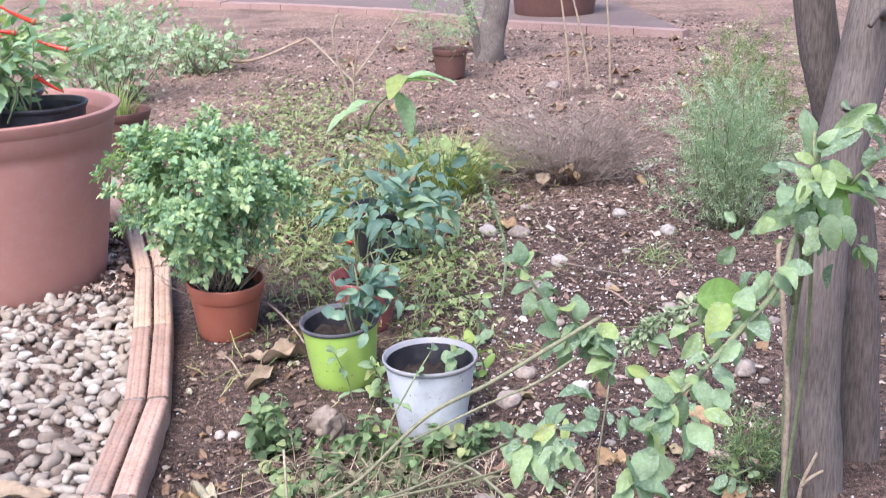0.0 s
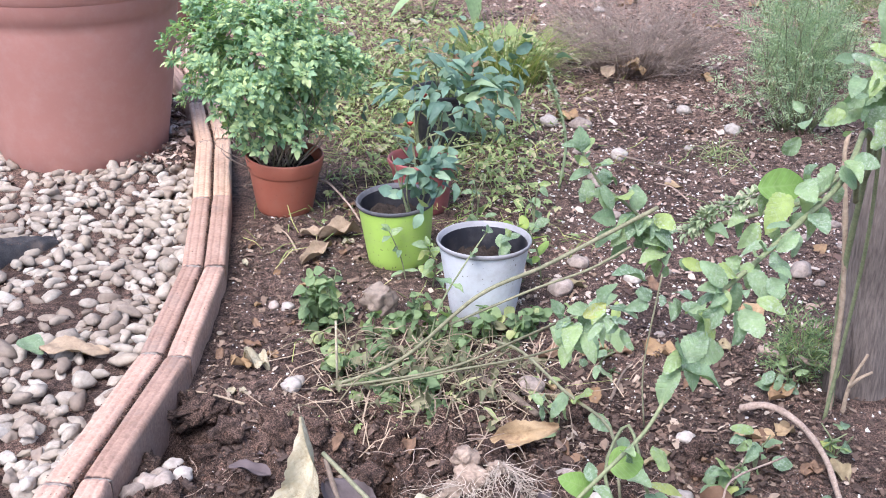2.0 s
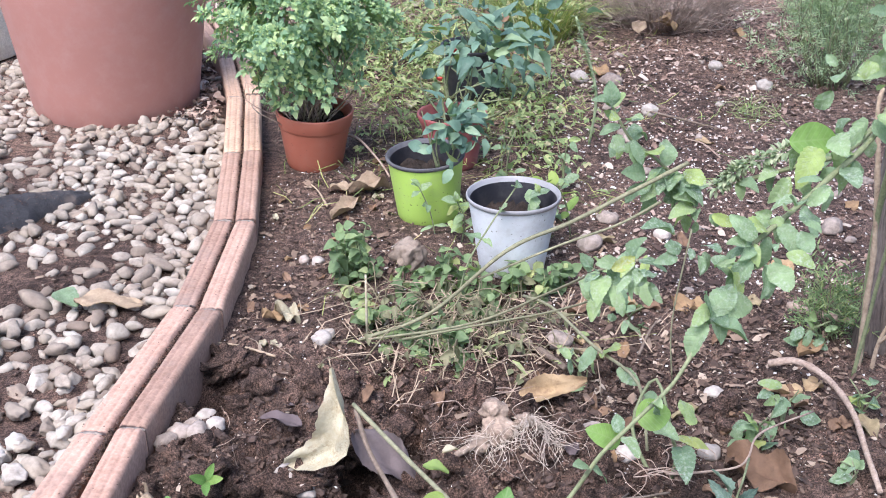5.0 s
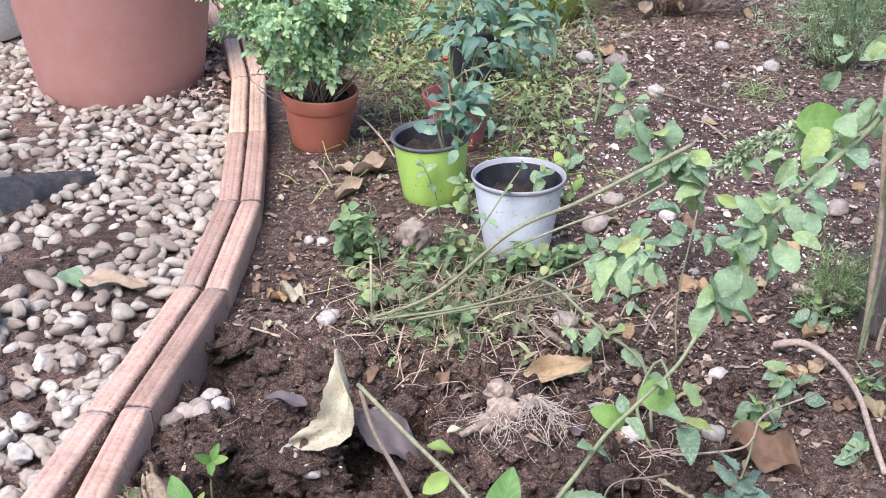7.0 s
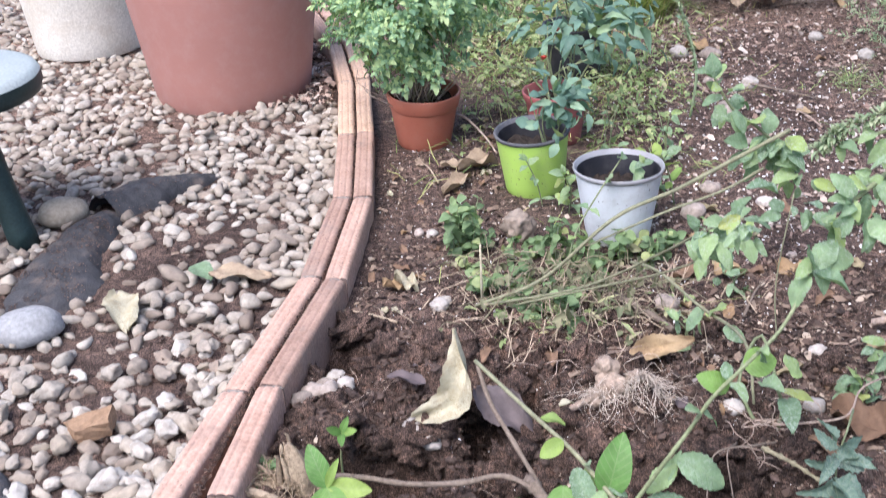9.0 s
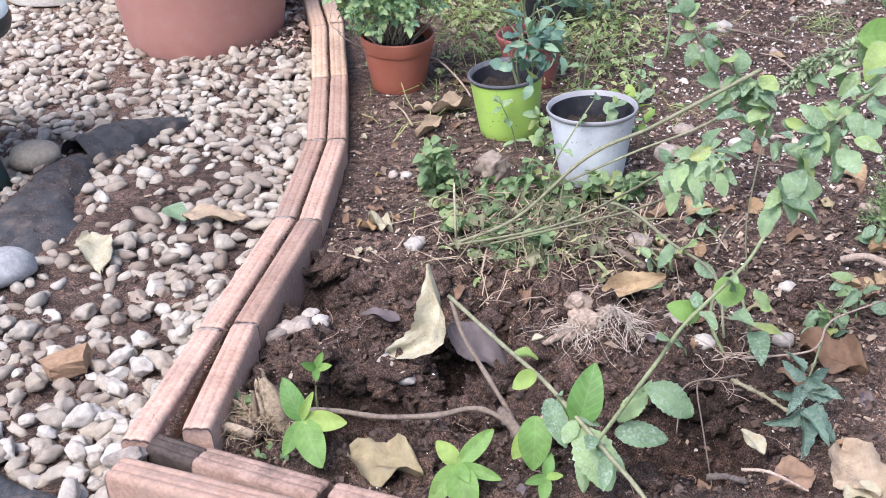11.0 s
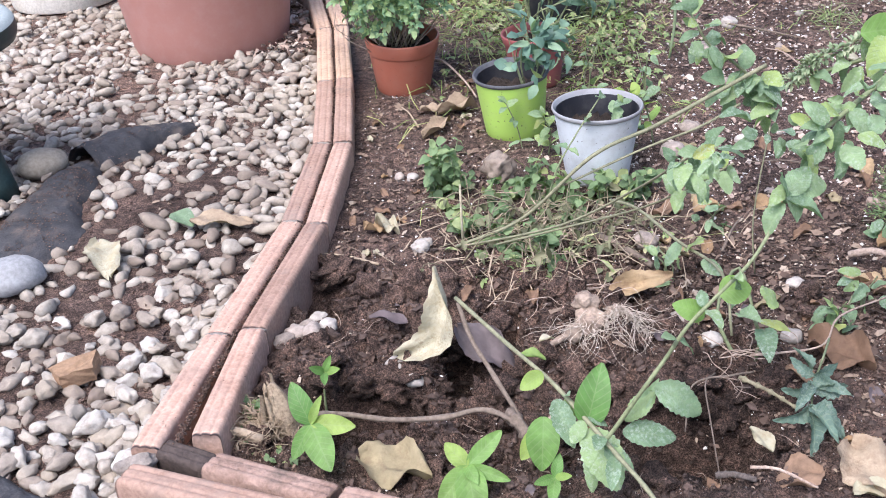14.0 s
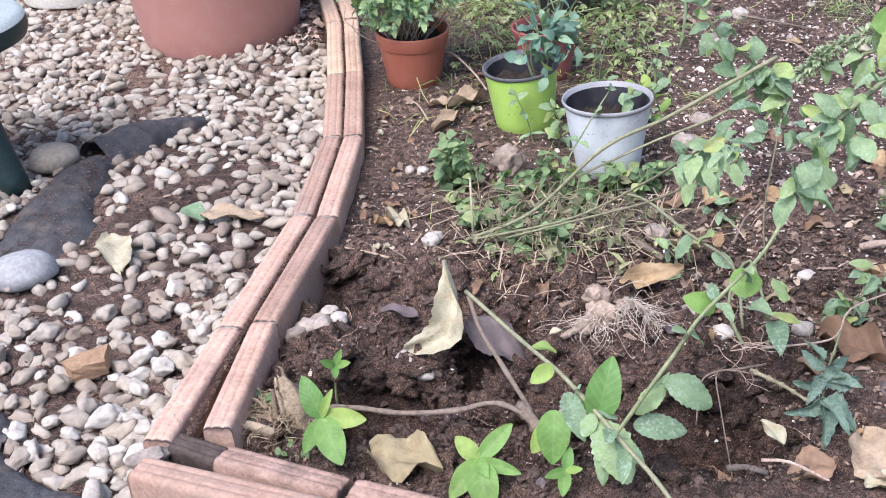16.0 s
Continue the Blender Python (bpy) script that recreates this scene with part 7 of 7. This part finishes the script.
part("kerb_bricks", g, KERB, kerb, smooth=False)
g = Geo()
top = [(x + 0.05, y + 0.09) for x, y in line]
g.put([(x, y, 0.02) for x, y in top] + [(x, y + 30, 0.02) for x, y in top], [(i, i + 1, i + 1 + len(top), i + len(top)) for i in range(len(top) - 1)])
tagged(part("paving", g, PAVING, smooth=False), "dull pink paving beyond the far kerb", "paving", kind="structure")


# ---- the brick edging: two rows of grooved clay edging bricks ----
def edging_brick(length, seed, mat, width=0.0385, height=0.085):
    """A long brick with two grooves along its top and worn edges, centred, top at z = 0."""
    h = width / 2
    prof = [(-h, -height), (-h, -0.030), (-h, -0.009)]
    for i in range(23):
        u = -0.97 + 1.94 * i / 22
        rim = -0.0065 * (abs(u) ** 7)
        groove = 0.0019 * (math.exp(-((u + 0.36) / 0.10) ** 2) + math.exp(-((u - 0.36) / 0.10) ** 2))
        prof.append((u * h, rim - groove))
    prof += [(h, -0.009), (h, -0.030), (h, -height)]
    us = [0, 0.012, 0.04] + [0.04 + 0.92 * i / 18 for i in range(1, 18)] + [0.96, 0.988, 1]
    vs, fs = [], []
    for u in us:
        e = 0.004 if u in (0, 1) else 0.0012 if u in (0.012, 0.988) else 0
        for px, pz in prof:
            wob = noise.noise(Vector((u * 9 + seed, px * 60, pz * 20))) * 0.0006 + (min(0, noise.noise(Vector((u * 14 + seed, px * 90, 3))) + 0.2) * 0.003 if abs(px) > h * 0.8 else 0)
            vs.append(((px + wob) * (1 - e * 6), (u - 0.5) * length, min(pz, pz - e) + wob))
    m = len(prof)
    for i in range(len(us) - 1):
        for k in range(m - 1):
            fs.append((i * m + k, i * m + k + 1, (i + 1) * m + k + 1, (i + 1) * m + k))
    fs += [tuple(range(m)), tuple((len(us) - 1) * m + k for k in range(m))[::-1]]
    return Geo().put(vs, fs).mesh("brick", mat)


edging = thing("brick_edging", pose(0, 0, 0), "curved double row of grooved pinkish clay edging bricks", "brick edging", kind="structure")
bricks = [edging_brick(1.0, k, BRICK) for k in range(5)]
pale = [edging_brick(1.0, k + 7, PALE_BRICK) for k in range(2)]
left = [(-0.488, 1.002), (-0.452, 1.262), (-0.402, 1.615), (-0.396, 1.953), (-0.437, 2.312), (-0.493, 2.706), (-0.572, 3.054), (-0.703, 3.43), (-0.88, 3.85), (-1.12, 4.29), (-1.47, 4.74)]
right = [(-0.416, 1.022), (-0.403, 1.272), (-0.358, 1.603), (-0.354, 1.951), (-0.395, 2.322), (-0.451, 2.72), (-0.529, 3.072), (-0.66, 3.455), (-0.838, 3.875), (-1.08, 4.315), (-1.43, 4.765)]
for row, side in ((left, 0), (right, 1)):
    for k, (p, q) in enumerate(zip(row, row[1:])):
        a, b = Vector((*p, 0.050)), Vector((*q, 0.050))
        d = b - a
        o = part("brick", random.choice(pale if k in (4, 5) else bricks), None, edging)
        o.matrix_basis = Matrix.Translation((a + b) / 2 + Vector((0, 0, rnd(-0.002, 0.002)))) @ Matrix.Rotation(math.atan2(-d.x, d.y), 4, "Z") @ Matrix.Rotation(rnd(-0.02, 0.02), 4, "Y") @ Matrix.Diagonal((1, d.length - 0.003, 1, 1))
dirty = [edging_brick(1.0, k + 20, DIRTY_BRICK) for k in range(2)]
for p, q, z, roll, row in (((-0.500, 0.955), (-0.185, 0.842), 0.052, 0, bricks), ((-0.402, 0.985), (-0.242, 0.918), 0.044, -9, dirty), ((-0.236, 0.914), (0.06, 0.802), 0.042, 6, dirty), ((-0.18, 0.840), (0.13, 0.735), 0.050, 0, bricks)):
    a, b = Vector((*p, z)), Vector((*q, z - 0.002))
    d = b - a
    o = part("brick", random.choice(row), None, edging, "chipped brick smeared with soil" if row is dirty else "")
    o.matrix_basis = Matrix.Translation((a + b) / 2) @ Matrix.Rotation(math.atan2(-d.x, d.y), 4, "Z") @ Matrix.Rotation(radians(roll), 4, "Y") @ Matrix.Diagonal((1.05, d.length, 1, 1))
o = part("flat_stone", worn_stone("flat_stone", MORTAR, 51, 1, 0.6, 0.5, 6, 0.2, 4), None, edging, "flat grey mortar wedge at the brick corner")
o.matrix_basis = Matrix.Translation((-0.492, 0.986, 0.034)) @ Matrix.Rotation(0.35, 4, "Z") @ Matrix.Diagonal((0.030, 0.026, 0.030, 1))
o = part("brick_piece", edging_brick(0.074, 3, DARK_BRICK, 0.032), None, edging, "dark soil-stained brick piece in the corner")
o.matrix_basis = pose(-0.434, 0.995, 0.043, 3, -5, 67)
smear = [lump_mesh("mortar_smear", MORTAR, k + 80, 1, 0.5, 0.16, 2, 0.5) for k in range(3)]
for k in range(1, 9):
    for row in (left, right):
        x, y = row[k]
        o = part("mortar_smear", random.choice(smear), None, edging)
        o.matrix_basis = Matrix.Translation((x + rnd(-0.004, 0.004), y, 0.0456)) @ Matrix.Rotation(rnd(-0.15, 0.15), 4, "Z") @ Matrix.Diagonal((rnd(0.012, 0.018), 0.009, 0.012, 1))


# dirt in the joint between the two rows and along their tops
g = Geo()
for _ in range(2600):
    k = min(len(left) - 2, int(random.random() ** 1.5 * 7))
    u = random.random()
    p = Vector(left[k]).lerp(Vector(left[k + 1]), u)
    q = Vector(right[k]).lerp(Vector(right[k + 1]), u)
    joint = random.random() < 0.88
    w = p.lerp(q, 0.5 + rnd(-0.06, 0.06) if joint else rnd(-0.35, 1.35))
    put_at(g, crumb(0.0008, 0.0035 if joint else 0.0016)(), Matrix.Translation((w.x, w.y, rnd(0.036, 0.047) if joint else 0.0495)))
dirt = part("dirt", g, SOIL, edging, "soil crumbs lodged between the bricks", smooth=False)
dirt["kind"] = "stuff"


# ---- grit and scraps in the gravel ----
g, gb = Geo(), Geo()
for _ in range(9000):
    y = 0.85 + 1.7 * random.random() ** 1.3
    x = edge_x(y) - 0.05 - 0.75 * random.random()
    m = Matrix.Translation((x, y, ground_z(x, y) + 0.001)) @ Euler((rnd(-0.5, 0.5), rnd(-0.5, 0.5), rnd(0, 6.28))).to_matrix().to_4x4()
    put_at(gb if random.random() < 0.14 else g, *((crumb(0.0008, 0.0042)(), m) if random.random() < 0.9 else (chip(), m)))
tagged(part("grit", g, SOIL), "dark grit and soil grains between the pebbles", "grit", kind="stuff")
tagged(part("grit", gb, LITTER, smooth=False), "brown scraps between the pebbles", "grit", kind="stuff")


# ---- chips and dead leaves lying between the planter and the edging ----
g = Geo()
for _ in range(1500):
    y = rnd(2.62, 3.5)
    x = edge_x(y) - 0.06 - abs(random.gauss(0, 0.09))
    if (x + 0.812) ** 2 + (y - 2.825) ** 2 < 0.215 ** 2:
        continue
    q = chip()
    put_at(g, ([(1.5 * a, 1.5 * b, 1.2 * c) for a, b, c in q[0]], q[1]), Matrix.Translation((x, y, 0.006 + rnd(0, 0.012))) @ Euler((rnd(-0.7, 0.7), rnd(-0.7, 0.7), rnd(0, 6.28))).to_matrix().to_4x4())
tagged(part("leaf_litter", g, FAR_LITTER, smooth=False), "brown chips and leaf scraps beside the large planter", "leaf litter", kind="stuff")


# ---- the gravel ----
gravel = thing("gravel_bed", pose(0, 0, 0), "bed of rounded white and tan pebbles over dark soil", "gravel", kind="structure")
tan_meshes = [worn_stone("pebble", PEBBLE, k + 100, rnd(1.0, 1.5), rnd(0.75, 1.0), rnd(0.6, 0.85), 8, 0.34, 3) for k in range(12)]
white_meshes = [worn_stone("pebble", WHITE_PEBBLE, k + 130, rnd(1.0, 1.5), rnd(0.75, 1.0), rnd(0.6, 0.85), 8, 0.34, 3) for k in range(12)]
loose = lambda row: [(np.array([v.co for v in m.vertices]), np.array([p.vertices for p in m.polygons])) for m in row]
raw = loose(tan_meshes)
coarse = loose([worn_stone("pebble", PEBBLE, k + 160, rnd(1.0, 1.5), rnd(0.75, 1.0), rnd(0.6, 0.85), 8, 0.30, 2) for k in range(12)])
SHEETS = [(-0.76, 2.16, 0.05, 0.045), (-0.86, 2.04, 0.065, 0.07), (-0.81, 2.10, 0.06, 0.05), (-0.89, 1.72, 0.085, 0.19), (-0.89, 1.88, 0.06, 0.10), (-0.65, 0.935, 0.09, 0.05), (-0.78, 1.11, 0.05, 0.03)]
BARE = [(-0.80, 1.40, 0.12, 0.15, 0.5), (-0.70, 1.20, 0.09, 0.10, 0.5), (-0.74, 1.80, 0.09, 0.16, 0.85), (-0.78, 1.62, 0.08, 0.10, 0.85), (-0.70, 1.33, 0.13, 0.16, 0.55), (-0.60, 1.53, 0.12, 0.14, 0.6), (-0.68, 1.88, 0.14, 0.16, 0.65), (-0.66, 1.70, 0.15, 0.12, 0.5), (-0.62, 1.36, 0.10, 0.10, 0.6), (-0.72, 1.12, 0.12, 0.12, 0.5), (-0.62, 1.95, 0.12, 0.09, 0.55), (-0.72, 1.55, 0.14, 0.14, 0.35), (-0.60, 2.33, 0.10, 0.06, 0.65), (-0.54, 2.85, 0.09, 0.3, 1.0), (-0.62, 3.2, 0.13, 0.3, 1.0)]
POTS = [(-0.812, 2.825, 0.200), (-1.362, 3.28, 0.16)]
cells, placed = {}, []
for _ in range(42000):
    y = 0.80 + 4.2 * random.random() ** 1.7
    x = edge_x(y) - 0.045 - 2.0 * random.random() ** 1.25
    if y > 2.2 and x > edge_x(y) - 0.02:
        continue
    size = rnd(0.0095, 0.0190) * (1.0 if y < 2.2 else 0.92) * (1.0 if random.random() < 0.92 else 1.2)
    if any(((x - a) / c) ** 2 + ((y - b) / d) ** 2 < 1 for a, b, c, d in SHEETS):
        continue
    if any((x - a) ** 2 + (y - b) ** 2 < (r + size * 0.6) ** 2 for a, b, r in POTS):
        continue
    if any(random.random() < k * bowl(x, y, a, b, c, d) for a, b, c, d, k in BARE):
        continue
    if y < 1.45 and 0.19 + 0.05 * noise.noise(Vector((y * 6, 2, 0))) < edge_x(y) - x < 0.42 and random.random() < 0.30:
        continue
    if noise.noise(Vector((x * 5, y * 5, 4))) > 0.18 and random.random() < 0.75:
        continue
    key = (int(x / 0.03 + 1000), int(y / 0.03))
    close = [q for i in (-1, 0, 1) for j in (-1, 0, 1) for q in cells.get((key[0] + i, key[1] + j), ())]
    hits = [q for q in close if (q[0] - x) ** 2 + (q[1] - y) ** 2 < ((q[2] + size) * 0.68) ** 2]
    if len(hits) > 1 or (hits and random.random() < (0.55 if edge_x(y) - x < 0.15 else 0.85)):
        continue
    z = ground_z(x, y) + size * (rnd(-0.15, 0.3) if not hits else 0.85)
    cells.setdefault(key, []).append((x, y, size))
    d = edge_x(y) - x
    white = random.random() < (0.75 if d < 0.16 and (y < 1.45 or y > 2.2) else 0.52 if y > 2.15 else 0.28)
    placed.append((x, y, z, size, white))
placed.sort(key=lambda q: (q[1] - 0.9) + 0.5 * abs(q[0] + 0.55))
many = {False: ([], []), True: ([], [])}
count = {False: 0, True: 0}
for k, (x, y, z, size, white) in enumerate(placed):
    m = Matrix.Translation((x, y, z)) @ Euler((rnd(-0.4, 0.4), rnd(-0.4, 0.4), rnd(0, 6.28))).to_matrix().to_4x4() @ Matrix.Diagonal((size * rnd(0.95, 1.25), size, size, 1))
    if k < 300:
        o = part("pebble", random.choice(white_meshes if white else tan_meshes), None, gravel)
        o.matrix_basis = m
        continue
    v, f = random.choice(raw if k < 1000 else coarse)
    a = np.array(m)
    many[white][0].append(v @ a[:3, :3].T + a[:3, 3])
    many[white][1].append(f + count[white])
    count[white] += len(v)
for white, label in ((True, "white rounded pebbles"), (False, "tan and brown rounded pebbles")):
    me = bpy.data.meshes.new("pebbles")
    me.from_pydata(np.concatenate(many[white][0]).tolist(), [], np.concatenate(many[white][1]).tolist())
    me.materials.append(WHITE_PEBBLE_MANY if white else PEBBLE_MANY)
    me.polygons.foreach_set("use_smooth", [True] * len(me.polygons))
    o = part("pebbles", me, None, gravel, label)
    o["kind"] = "stuff"
